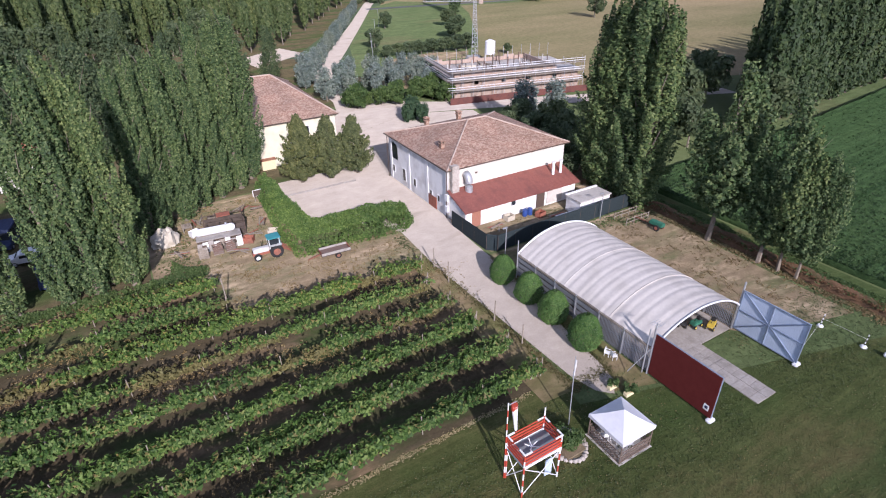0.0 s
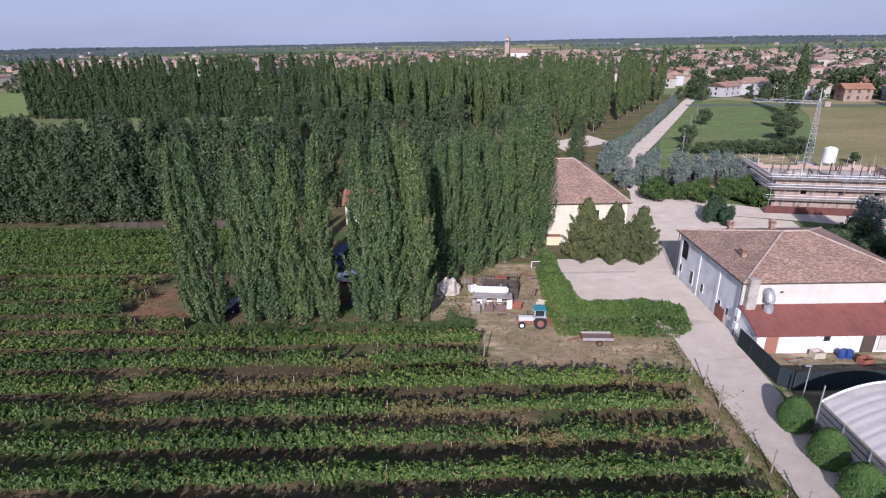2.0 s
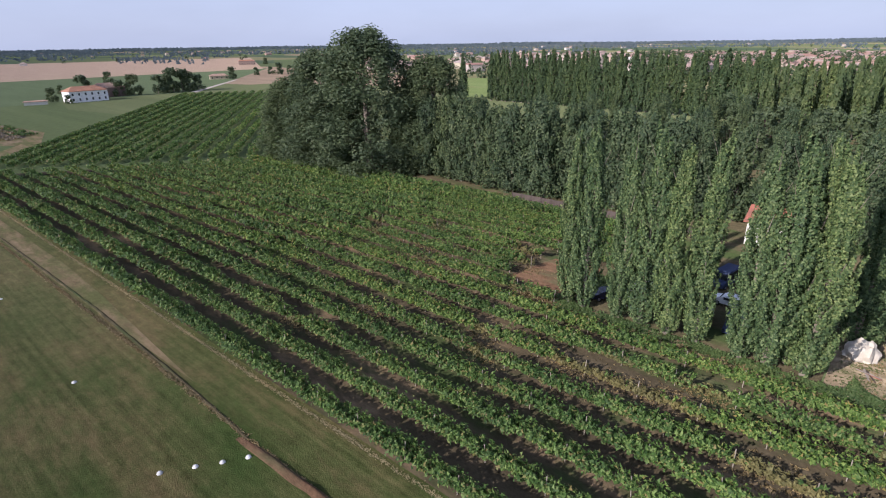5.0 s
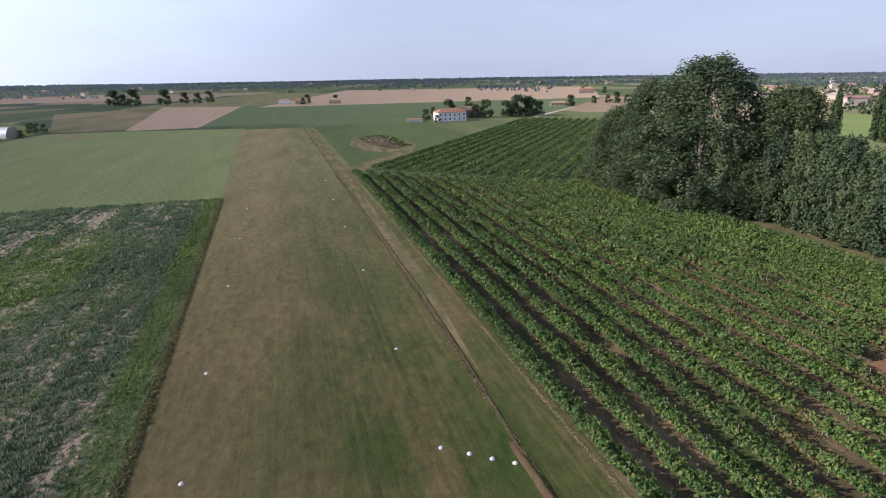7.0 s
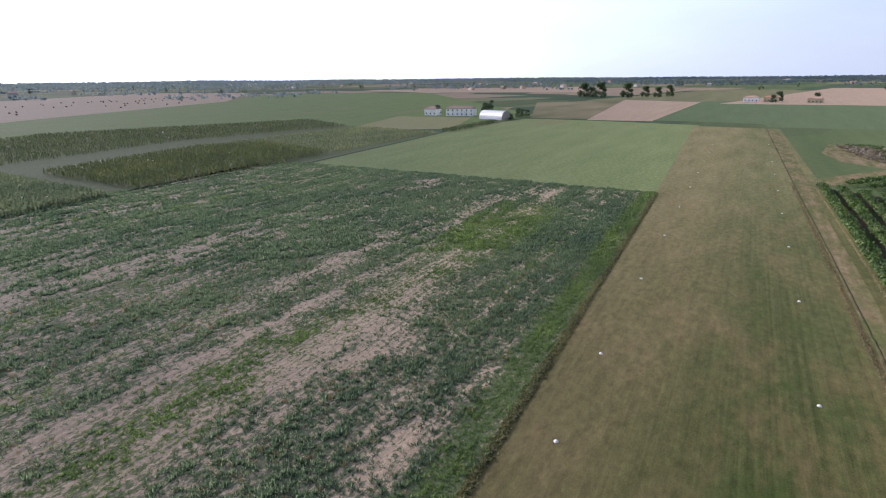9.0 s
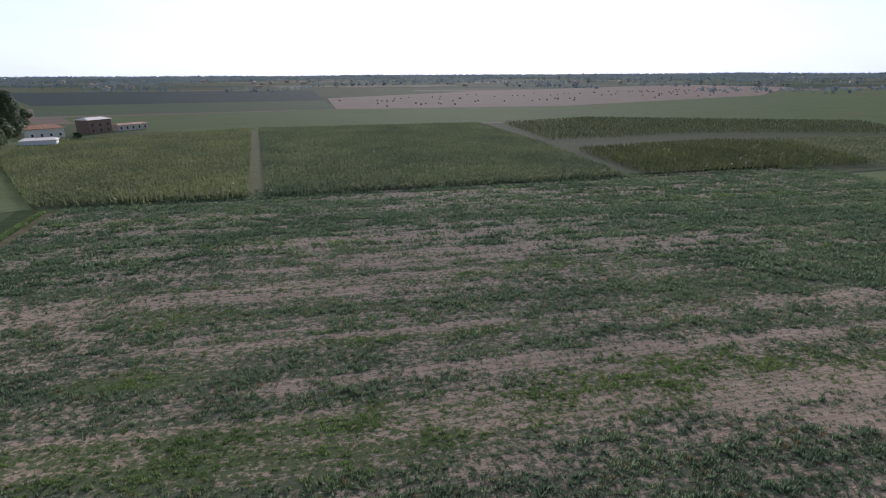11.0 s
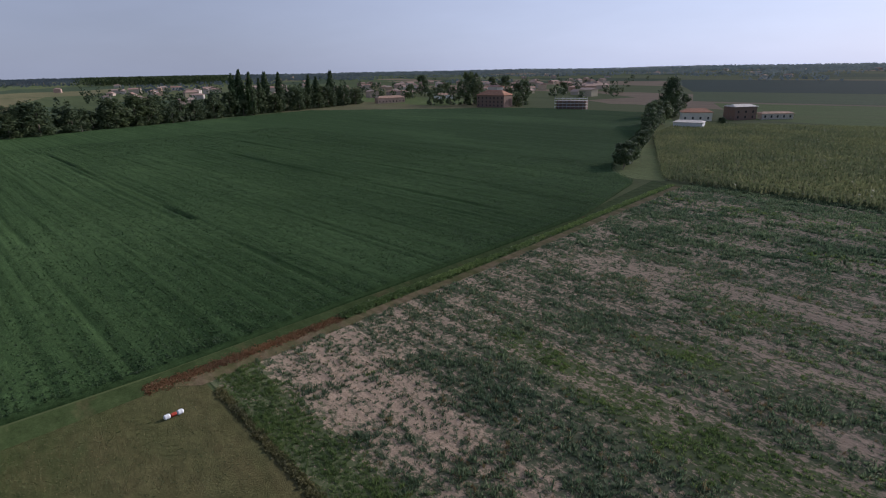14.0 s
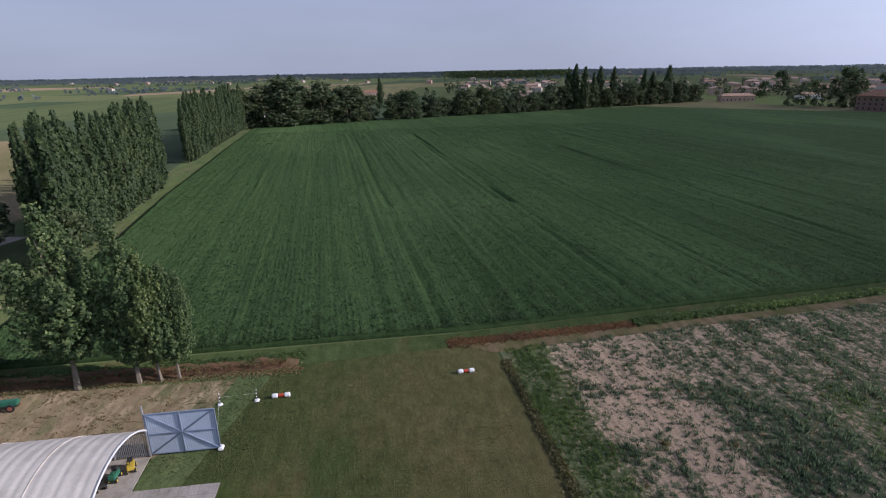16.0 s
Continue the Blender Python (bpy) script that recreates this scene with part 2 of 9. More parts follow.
def fallow_mat():
    """Pale sandy soil in furrows, broken up by thin weed cover where the field's own growth is dense."""
    m, nt, p, vec = start_mat("sandy_fallow", 0.95, 0, 0.03)
    p.inputs["Diffuse Roughness"].default_value = 1.0
    furrow = noise_node(nt, mapped(nt, vec, -TURN, (0.05, 1.9, 1)), 1.0, 4, 0.6)
    fine = noise_node(nt, vec, 5.0, 6, 0.75)
    soil = ramp(nt, fine, [(0.3, (0.33, 0.24, 0.16)), (0.7, (0.64, 0.48, 0.35))])
    soil = mix(nt, 1.0, soil, ramp(nt, furrow, [(0.35, (0.74, 0.74, 0.75)), (0.6, (1.06, 1.05, 1.04))]), 'MULTIPLY')
    growth = nt.nodes.new("ShaderNodeAttribute")
    growth.attribute_name = "growth"
    lush = nt.nodes.new("ShaderNodeAttribute")
    lush.attribute_name = "lush"
    speck = noise_node(nt, mapped(nt, vec, -TURN, (1.0, 1.5, 1)), 1.0, 6, 0.78)
    cover = nt.nodes.new("ShaderNodeMath")
    cover.operation = 'ADD'
    nt.links.new(speck, cover.inputs[0])
    nt.links.new(growth.outputs["Fac"], cover.inputs[1])
    leaf = ramp(nt, noise_node(nt, vec, 3.0, 5, 0.7), [(0.3, (0.058, 0.08, 0.042)), (0.7, (0.145, 0.17, 0.098))])
    leaf = mix(nt, lush.outputs["Fac"], leaf, ramp(nt, fine, [(0.3, (0.058, 0.098, 0.028)), (0.7, (0.12, 0.178, 0.055))]))
    col = mix(nt, ramp(nt, cover.outputs["Value"], [(0.66, (0, 0, 0)), (0.74, (0.9, 0.9, 0.9))]), soil, leaf)
    nt.links.new(col, p.inputs["Base Color"])
    bump(nt, p, mix(nt, 0.5, speck, fine), 0.9, 0.15)
    return m


M["weeds"] = fallow_mat()
M["woodfloor"] = field_mat("grove_soil", (0.06, 0.05, 0.03), (0.12, 0.10, 0.055), (0.05, 0.07, 0.025), 0.15, 0.48, 0.6, (0.2, 0.3, 1), 3.0, 0.7)
M["vinesoil"] = field_mat("vineyard_soil", (0.055, 0.045, 0.028), (0.10, 0.08, 0.05), (0.25, 0.175, 0.105), 0.12, 0.52, 0.66, (0.05, 0.4, 1), 3.0,
                          patch2=(0.05, 0.066, 0.026), patch2_at=(0.50, 0.62))
M["soy"] = field_mat("soy_field", (0.022, 0.048, 0.018), (0.066, 0.112, 0.042), (0.070, 0.118, 0.046), 0.02, 0.5, 0.7, (0.008, 1.3, 1), 4.0, 1.0, turn=-TURN - 4.3)
M["pasture"] = field_mat("fresh_pasture", (0.105, 0.142, 0.048), (0.15, 0.185, 0.068), (0.17, 0.15, 0.075), 0.02, 0.56, 0.74, (0.02, 0.1, 1), 1.0)
M["corn_soil"] = field_mat("corn_field_floor", (0.09, 0.10, 0.05), (0.135, 0.145, 0.075), None, 0.1)
M["gravel"] = field_mat("pale_gravel", (0.325, 0.283, 0.240), (0.415, 0.364, 0.312), (0.26, 0.225, 0.185), 0.25, 0.58, 0.75, (0.3, 0.3, 1), 8.0, 0.3, mottle=0.09)
M["dry"] = field_mat("dry_yard_soil", (0.162, 0.124, 0.078), (0.25, 0.194, 0.126), (0.12, 0.12, 0.06), 0.3, 0.48, 0.64, (0.25, 0.6, 1), 6.0, 0.5, patch2=(0.35, 0.275, 0.185), patch2_at=(0.52, 0.68), broken=0.75)
M["wornpath"] = field_mat("worn_grass_track", (0.155, 0.118, 0.062), (0.245, 0.18, 0.105), (0.11, 0.112, 0.045), 0.3, 0.40, 0.58, (0.06, 1.0, 1), 5.0)
M["path"] = field_mat("bare_track", (0.18, 0.13, 0.08), (0.25, 0.185, 0.115), (0.105, 0.105, 0.042), 0.25, 0.38, 0.6, (0.1, 1.0, 1), 5.0)
M["lane"] = field_mat("mown_lane", (0.19, 0.175, 0.085), (0.26, 0.235, 0.115), None, 0.2, fine=1.0)
M["stubble"] = field_mat("stubble", (0.29, 0.205, 0.145), (0.38, 0.275, 0.195), None, 0.02, streak=(0.01, 0.2, 1), fine=0.5)
M["bank"] = field_mat("grass_bank", (0.040, 0.063, 0.022), (0.076, 0.102, 0.039), (0.13, 0.105, 0.053), 0.15, 0.56, 0.7, (0.1, 0.4, 1), 3.0)
# dark orchard green, with the blue of distant haze mixed into it
M["darkfield"] = field_mat("dark_far_field", (0.038, 0.060, 0.050), (0.050, 0.076, 0.062), None, 0.02, streak=(0.01, 0.1, 1), fine=0.3)
M["leafcrop"] = field_mat("mid_green_crop", (0.088, 0.116, 0.056), (0.112, 0.142, 0.070), None, 0.02, streak=(0.01, 0.1, 1), fine=0.3)
M["asphalt"] = mat("asphalt", (0.10, 0.10, 0.10), (0.15, 0.145, 0.14), 5, 0.1)
M["concrete"] = mat("concrete_slabs", (0.42, 0.39, 0.36), (0.55, 0.52, 0.48), 6, 0.8, (0.33, 0.30, 0.27))

M["poplar"] = leaf_mat("poplar_leaves", (0.040, 0.074, 0.031), (0.090, 0.142, 0.056), (0.215, 0.268, 0.118), 0.25, 0.2)
M["poplar_dark"] = leaf_mat("dark_poplar_leaves", (0.042, 0.072, 0.033), (0.069, 0.109, 0.047), (0.12, 0.164, 0.071), 0.25, 0.24)
M["plantation"] = leaf_mat("plantation_leaves", (0.07, 0.108, 0.046), (0.115, 0.162, 0.067), (0.195, 0.235, 0.105))
M["broad"] = leaf_mat("broadleaf_leaves", (0.042, 0.070, 0.035), (0.074, 0.112, 0.055), (0.15, 0.188, 0.098), trans=0.25)
M["grey_poplar"] = leaf_mat("grey_poplar_leaves", (0.064, 0.095, 0.048), (0.10, 0.138, 0.072), (0.165, 0.205, 0.115), trans=0.35)
M["shrub"] = leaf_mat("shrub_leaves", (0.052, 0.095, 0.03), (0.092, 0.150, 0.048), (0.17, 0.23, 0.09), 1.0)
M["bamboo"] = leaf_mat("hedge_leaves", (0.058, 0.112, 0.032), (0.105, 0.178, 0.052), (0.195, 0.27, 0.095), 0.8, 0.3)
M["laurel"] = leaf_mat("laurel_leaves", (0.05, 0.115, 0.03), (0.085, 0.165, 0.045), (0.15, 0.235, 0.075), 1.2, 0.2)
M["blue"] = leaf_mat("blue_cypress_leaves", (0.10, 0.135, 0.12), (0.17, 0.21, 0.195), (0.27, 0.31, 0.30), 0.6, 0.1)
M["olive"] = leaf_mat("conifer_needles", (0.054, 0.072, 0.030), (0.10, 0.118, 0.05), (0.185, 0.195, 0.088), 0.6, 0.15)
M["thuja"] = leaf_mat("dark_thuja", (0.03, 0.06, 0.035), (0.045, 0.085, 0.045), (0.07, 0.11, 0.06), 0.6, 0.1)
M["purple"] = leaf_mat("purple_leaves", (0.05, 0.02, 0.025), (0.08, 0.03, 0.035), (0.11, 0.05, 0.05), 0.6, 0.2)
M["vine"] = leaf_mat("vine_leaves", (0.036, 0.076, 0.020), (0.082, 0.152, 0.036), (0.215, 0.295, 0.095), 0.15, 0.25, dry=(0.24, 0.20, 0.08))
M["dryvine"] = leaf_mat("withered_vine_leaves", (0.125, 0.118, 0.048), (0.195, 0.17, 0.075), (0.27, 0.25, 0.115), 0.3, 0.3)
M["weedleaf"] = leaf_mat("weed_leaves", (0.058, 0.098, 0.058), (0.116, 0.17, 0.10), (0.27, 0.315, 0.205), 0.05, 0.5)
M["grassleaf"] = leaf_mat("grass_blades", (0.076, 0.126, 0.046), (0.124, 0.192, 0.069), (0.21, 0.275, 0.115), 0.1, 0.48)
M["lawnleaf"] = leaf_mat("lawn_blades", (0.058, 0.082, 0.034), (0.092, 0.118, 0.05), (0.15, 0.165, 0.08), 0.15, 0.2)
M["olivegrass"] = leaf_mat("olive_grass_blades", (0.10, 0.10, 0.044), (0.17, 0.158, 0.076), (0.28, 0.255, 0.135), 0.1, 0.48)
M["straw"] = leaf_mat("pale_straw", (0.30, 0.25, 0.16), (0.42, 0.36, 0.24), (0.55, 0.49, 0.35), 0.1, 0.3)
M["redsoil"] = field_mat("reddish_earth", (0.10, 0.06, 0.036), (0.19, 0.115, 0.068), (0.10, 0.085, 0.045), 0.3, 0.5, 0.65, (0.5, 0.5, 1), 5.0, 0.9)
M["drygrass"] = leaf_mat("dry_grass_blades", (0.19, 0.135, 0.07), (0.28, 0.21, 0.11), (0.40, 0.32, 0.19), 0.1, 0.3)
M["rusty"] = leaf_mat("rusty_weeds", (0.17, 0.085, 0.045), (0.25, 0.135, 0.075), (0.33, 0.21, 0.12), 0.1, 0.25)
M["cornleaf"] = leaf_mat("corn_leaves", (0.120, 0.152, 0.088), (0.158, 0.190, 0.112), (0.232, 0.246, 0.158), 0.04, 0.36)
M["corn_dark"] = leaf_mat("sorghum_leaves", (0.085, 0.11, 0.055), (0.12, 0.145, 0.07), (0.18, 0.195, 0.10), 0.04, 0.2)
M["soyleaf"] = leaf_mat("soy_leaves", (0.034, 0.066, 0.028), (0.060, 0.106, 0.045), (0.108, 0.165, 0.072), 0.05, 0.42)
# blue-grey leaf colours stand in for the haze before far trees
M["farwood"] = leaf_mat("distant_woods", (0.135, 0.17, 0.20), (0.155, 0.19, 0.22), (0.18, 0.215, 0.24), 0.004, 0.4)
M["bark"] = mat("bark", (0.16, 0.13, 0.10), (0.28, 0.24, 0.19), 5, 0.7, (0.10, 0.085, 0.065), 0.9, relief=0.8)
M["timber"] = mat("grey_timber", (0.24, 0.20, 0.16), (0.38, 0.33, 0.27), 8, 1.0, (0.17, 0.14, 0.11), 0.85)


# ---- mesh helpers ----
def mesh_ob(name, verts, faces, material, parent=None, smooth=False):
    """A mesh from arrays of places and of equal-sided faces."""
    verts, faces = np.asarray(verts, np.float32), np.asarray(faces, np.int32)
    me = bpy.data.meshes.new(name)
    n, k = faces.shape
    me.vertices.add(len(verts))
    me.vertices.foreach_set("co", verts.ravel())
    me.loops.add(n * k)
    me.loops.foreach_set("vertex_index", faces.ravel())
    me.polygons.add(n)
    me.polygons.foreach_set("loop_start", np.arange(0, n * k, k, dtype=np.int32))
    me.update(calc_edges=True)
    me.materials.append(material)
    if smooth:
        me.polygons.foreach_set("use_smooth", np.ones(n, bool))
    ob = new(name, me)
    ob.parent = parent
    return ob


def part(name, bm, material, parent=None, label="", smooth=False):
    me = bpy.data.meshes.new(name)
    bmesh.ops.recalc_face_normals(bm, faces=bm.faces)
    bm.to_mesh(me)
    bm.free()
    me.materials.append(material)
    if smooth:
        for f in me.polygons:
            f.use_smooth = True
    ob = new(name, me)
    ob.parent = parent
    if label:
        ob["label"] = label
    return ob


def thing(name, label, category, group="", b=0.0, a=0.0, z=0.0, turn=TURN, scale=1.0):
    ob = new(name)
    ob.empty_display_size = 0.3
    p = W(b, a, z)
    ob.matrix_basis = pose(p.x, p.y, p.z, 0, 0, turn) @ Matrix.Scale(scale, 4)
    return tagged(ob, label, category, group)


def box(bm, x0, x1, y0, y1, z0, z1, bevel=0.0):
    r = bmesh.ops.create_cube(bm, size=1.0)
    for v in r["verts"]:
        v.co = Vector((x0 + (v.co.x + 0.5) * (x1 - x0), y0 + (v.co.y + 0.5) * (y1 - y0), z0 + (v.co.z + 0.5) * (z1 - z0)))
    if bevel:
        bmesh.ops.bevel(bm, geom=list({e for v in r["verts"] for e in v.link_edges}), offset=bevel, segments=2, affect='EDGES')
    return bm


def bx(*dims, bevel=0.0):
    return box(bmesh.new(), *dims, bevel=bevel)


def tube(bm, p0, p1, r0, r1=None, sides=8):
    p0, p1 = Vector(p0), Vector(p1)
    r1 = r0 if r1 is None else r1
    q = (p1 - p0).to_track_quat('Z', 'Y')
    rings = []
    for p, r in ((p0, r0), (p1, r1)):
        rings.append([bm.verts.new(p + q @ Vector((r * math.cos(2 * math.pi * i / sides), r * math.sin(2 * math.pi * i / sides), 0))) for i in range(sides)])
    for i in range(sides):
        j = (i + 1) % sides
        bm.faces.new((rings[0][i], rings[0][j], rings[1][j], rings[1][i]))
    bm.faces.new(rings[0][::-1])
    bm.faces.new(rings[1])
    return bm


def sweep(pts, r, sides=8):
    """One bent tube through the points."""
    bm, pts = bmesh.new(), [Vector(p) for p in pts]
    rings = []
    for i, p in enumerate(pts):
        d = pts[min(i + 1, len(pts) - 1)] - pts[max(i - 1, 0)]
        q = d.to_track_quat('Z', 'Y')
        rings.append([bm.verts.new(p + q @ Vector((r * math.cos(2 * math.pi * k / sides), r * math.sin(2 * math.pi * k / sides), 0))) for k in range(sides)])
    for a, b in zip(rings, rings[1:]):
        for k in range(sides):
            bm.faces.new((a[k], a[(k + 1) % sides], b[(k + 1) % sides], b[k]))
    bm.faces.new(rings[0][::-1])
    bm.faces.new(rings[-1])
    return bm


def tb(*args, **kw):
    return tube(bmesh.new(), *args, **kw)


def solid(bm, outline, z0, z1):
    """An upright prism over an outline of (x, y)."""
    lo = [bm.verts.new((x, y, z0)) for x, y in outline]
    hi = [bm.verts.new((x, y, z1)) for x, y in outline]
    n = len(outline)
    bm.faces.new(lo[::-1])
    bm.faces.new(hi)
    for i in range(n):
        bm.faces.new((lo[i], lo[(i + 1) % n], hi[(i + 1) % n], hi[i]))
    return bm


def hip_roof(bm, x0, x1, y0, y1, z0, rise, thick=0.18, ridge_x=None, ridge_y=None):
    """A hipped or gabled roof: ridge ends (x, x) at one y, or (y, y) at one x."""
    if ridge_x:
        ym = (y0 + y1) / 2
        r = [(ridge_x[0], ym), (ridge_x[1], ym)]
    else:
        xm = (x0 + x1) / 2
        r = [(xm, ridge_y[0]), (xm, ridge_y[1])]
    for dz, flip in ((0, False), (-thick, True)):
        c = [bm.verts.new(p) for p in ((x0, y0, z0 + dz), (x1, y0, z0 + dz), (x1, y1, z0 + dz), (x0, y1, z0 + dz))]
        t = [bm.verts.new((*p, z0 + rise + dz)) for p in r]
        if ridge_x:
            fs = [(c[0], c[1], t[1], t[0]), (c[1], c[2], t[1]), (c[2], c[3], t[0], t[1]), (c[3], c[0], t[0])]
        else:
            fs = [(c[0], c[1], t[0]), (c[1], c[2], t[1], t[0]), (c[2], c[3], t[1]), (c[3], c[0], t[0], t[1])]
        for f in fs:
            bm.faces.new(f[::-1] if flip else f)
        if not flip:
            top = c
        else:
            for i in range(4):
                bm.faces.new((top[i], c[i], c[(i + 1) % 4], top[(i + 1) % 4]))
    return bm


# ---- leaf cards ----
def cards(pts, nrm, size, rng, stretch=1.0, upright=0.0):
    """One pointed leaf spray at each point; returns places and faces."""
    n = len(pts)
    size = np.broadcast_to(size, n) * rng.uniform(0.7, 1.35, n)
    nrm = nrm / (np.linalg.norm(nrm, axis=1, keepdims=True) + 1e-9)
    up = np.tile([0.0, 0, 1], (n, 1)) * max(upright, 1e-3) + rng.normal(0, 1, (n, 3)) * (1 - upright)
    t = up - (up * nrm).sum(1, keepdims=True) * nrm
    t /= np.linalg.norm(t, axis=1, keepdims=True) + 1e-9
    s = np.cross(nrm, t)
    h, w = (size * stretch / 2)[:, None], (size / 2)[:, None]
    fold = nrm * (size * 0.2)[:, None]
    skew = rng.uniform(-0.6, 0.6, n)[:, None] * w
    v = np.stack([pts - s * w - t * h * 0.6, pts + s * w - t * h * rng.uniform(0.2, 0.8, n)[:, None] - fold, pts + t * h + s * skew], 1).reshape(-1, 3)
    return v, np.arange(3 * n).reshape(n, 3)


def poplar_points(rng, n, height, radius, foot=0.06, lobes=5, taper=0.55, fine=1.0):
    """A column of upright pointed leafy plumes with dark gaps between them."""
    prof = lambda u: np.minimum(1, (u / 0.2 + 0.28) ** 0.75) * np.clip(1 - u ** 3, 0, 1) ** taper
    m = int(11 * lobes * fine)
    u0 = (np.arange(m) + rng.uniform(0, 1, m)) / m * 0.88
    ln = rng.uniform(0.13, 0.25, m) / fine ** 0.45
    ln = np.minimum(ln, 1.02 - u0)
    th = np.arange(m) * 2.399 + rng.uniform(-0.5, 0.5, m)
    pr = radius * rng.uniform(0.18, 0.34, m) * (0.55 + 0.45 * prof(u0 + ln * 0.5)) / fine ** 0.4
    rad = np.maximum(0, radius * prof(u0 + ln * 0.4) * rng.uniform(0.55, 1.14, m) - pr * 0.75)
    k = rng.choice(m, n, p=(pr * ln) / (pr * ln).sum())
    v = rng.beta(1.25, 1.5, n)
    spin = rng.uniform(0, 2 * math.pi, n)
    shell = np.where(rng.uniform(0, 1, n) < 0.78, rng.uniform(0.78, 1.08, n), rng.uniform(0.1, 0.78, n))
    r = pr[k] * np.minimum(1, v / 0.25 + 0.3) * (1 - np.clip(v, 0, 0.99)) ** 0.6 * 1.25 * shell
    axis = rad[k] * (0.72 + 0.42 * v * np.where(u0[k] > 0.6, 0.2, 1.0))
    u = u0[k] + ln[k] * v
    core = rng.uniform(0, 1, n) < 0.18
    uc = rng.uniform(0.02, 0.92, n)
    u = np.where(core, uc, u)
    bend = radius * 0.22 * np.sin(u * 3 + th[0])
    x = np.where(core, radius * prof(uc) * 0.55 * np.cos(spin) * shell, axis * np.cos(th[k]) + r * np.cos(spin))
    y = np.where(core, radius * prof(uc) * 0.55 * np.sin(spin) * shell, axis * np.sin(th[k]) + r * np.sin(spin))
    z = height * (foot + (1 - foot) * u)
    d = np.stack([np.cos(spin) + 0.7 * np.cos(th[k]), np.sin(spin) + 0.7 * np.sin(th[k]), np.full(n, 0.5)], 1) + rng.normal(0, 0.45, (n, 3))
    return np.stack([x + bend, y, z], 1), d


def stems_points(rng, n, height, radius, stems, clear=0.14):
    """An uneven poplar crown: several leading stems of their own height round a bare foot."""
    P, D = [], []
    for i in range(stems):
        th, q = 2.4 * i + rng.uniform(-0.4, 0.4), rng.uniform(0.25, 0.6) if i else 0.0
        h = height * (1.0 if i == 0 else rng.uniform(0.52, 0.93))
        p, d = poplar_points(rng, int(n / stems), h, radius * rng.uniform(0.42, 0.62), clear * height / h * (1.0 if i == 0 else rng.uniform(0.7, 1.7)), 3, 0.75, 3.2)
        out = radius * q * np.clip(p[:, 2] / h * 1.4, 0.15, 1)
        P.append(p + np.stack([np.cos(th) * out, np.sin(th) * out, np.zeros(len(p))], 1))
        D.append(d)
    return np.concatenate(P), np.concatenate(D)


def stand_points(rng, n, height, radius, blobs, size=(0.2, 0.34), flat=1.5, dome=3.2):
    """Clumps from the ground to a rounded top, as trees have that stand close together."""
    u = rng.uniform(0.02, 0.96, blobs)
    th, q = rng.uniform(0, 6.2832, blobs), rng.uniform(0.3, 1, blobs) ** 0.5
    reach = radius * 0.85 * np.sqrt(np.clip(1 - u ** dome, 0, 1)) * np.minimum(1, 0.75 + u)
    c = np.stack([reach * q * np.cos(th), reach * q * np.sin(th), height * u], 1)
    br = rng.uniform(*size, blobs) * radius
    k = rng.integers(0, blobs, n)
    e = rng.normal(0, 1, (n, 3))
    e /= np.linalg.norm(e, axis=1, keepdims=True)
    rr = np.where(rng.uniform(0, 1, n) < 0.75, rng.uniform(0.8, 1.12, n), rng.uniform(0.2, 0.8, n))
    p = c[k] + e * (br[k] * rr)[:, None] * [1, 1, flat]
    p[:, 2] = np.where(p[:, 2] < 0.1, rng.uniform(0.1, height * 0.12, n), p[:, 2])
    return p, e + [0, 0, 0.35] + rng.normal(0, 0.4, (n, 3))


def crown_points(rng, n, height, radius, bottom=0.2, blobs=18, flat=0.8, size=(0.30, 0.46), inner=0.45):
    """Points on many overlapping clumps that make up an uneven round crown."""
    zc, zr = height * (1 + bottom) / 2, height * (1 - bottom) / 2
    d = rng.normal(0, 1, (blobs, 3))
    d /= np.linalg.norm(d, axis=1, keepdims=True)
    c = d * rng.uniform(inner, 0.80, (blobs, 1)) * [radius, radius, zr] + [0, 0, zc]
    br = rng.uniform(*size, blobs) * radius
    k = rng.integers(0, blobs, n)
    e = rng.normal(0, 1, (n, 3))
    e /= np.linalg.norm(e, axis=1, keepdims=True)
    rr = np.where(rng.uniform(0, 1, n) < 0.75, rng.uniform(0.85, 1.1, n), rng.uniform(0.3, 0.85, n))
    p = c[k] + e * (br[k] * rr)[:, None] * [1, 1, flat]
    p[:, 2] = np.maximum(p[:, 2], height * bottom * 0.6 + rng.uniform(0, 0.4, n))
    return p, e + [0, 0, 0.35] + rng.normal(0, 0.4, (n, 3))


def egg_points(rng, n, height, radius):
    """A clipped bush, widest below the middle, with a slightly ragged skin."""
    u = rng.uniform(0.01, 1, n) ** 0.85
    th = rng.uniform(0, 6.2832, n)
    skin = np.where(rng.uniform(0, 1, n) < 0.82, rng.uniform(0.9, 1.07, n), rng.uniform(0.3, 0.9, n))
    lump = np.array([1 + 0.12 * noise.noise((math.cos(t) * 2, math.sin(t) * 2, v * 5)) for t, v in zip(th, u)])
    r = radius * np.minimum(1, 0.62 + u * 1.4) * np.sqrt(np.clip(1 - np.clip((u - 0.28) / 0.73, 0, 1) ** 1.9, 0, 1)) * skin * lump
    p = np.stack([r * np.cos(th), r * np.sin(th), height * u], 1)
    return p, np.stack([np.cos(th), np.sin(th), 0.3 + 0.9 * u], 1) + rng.normal(0, 0.35, (n, 3))


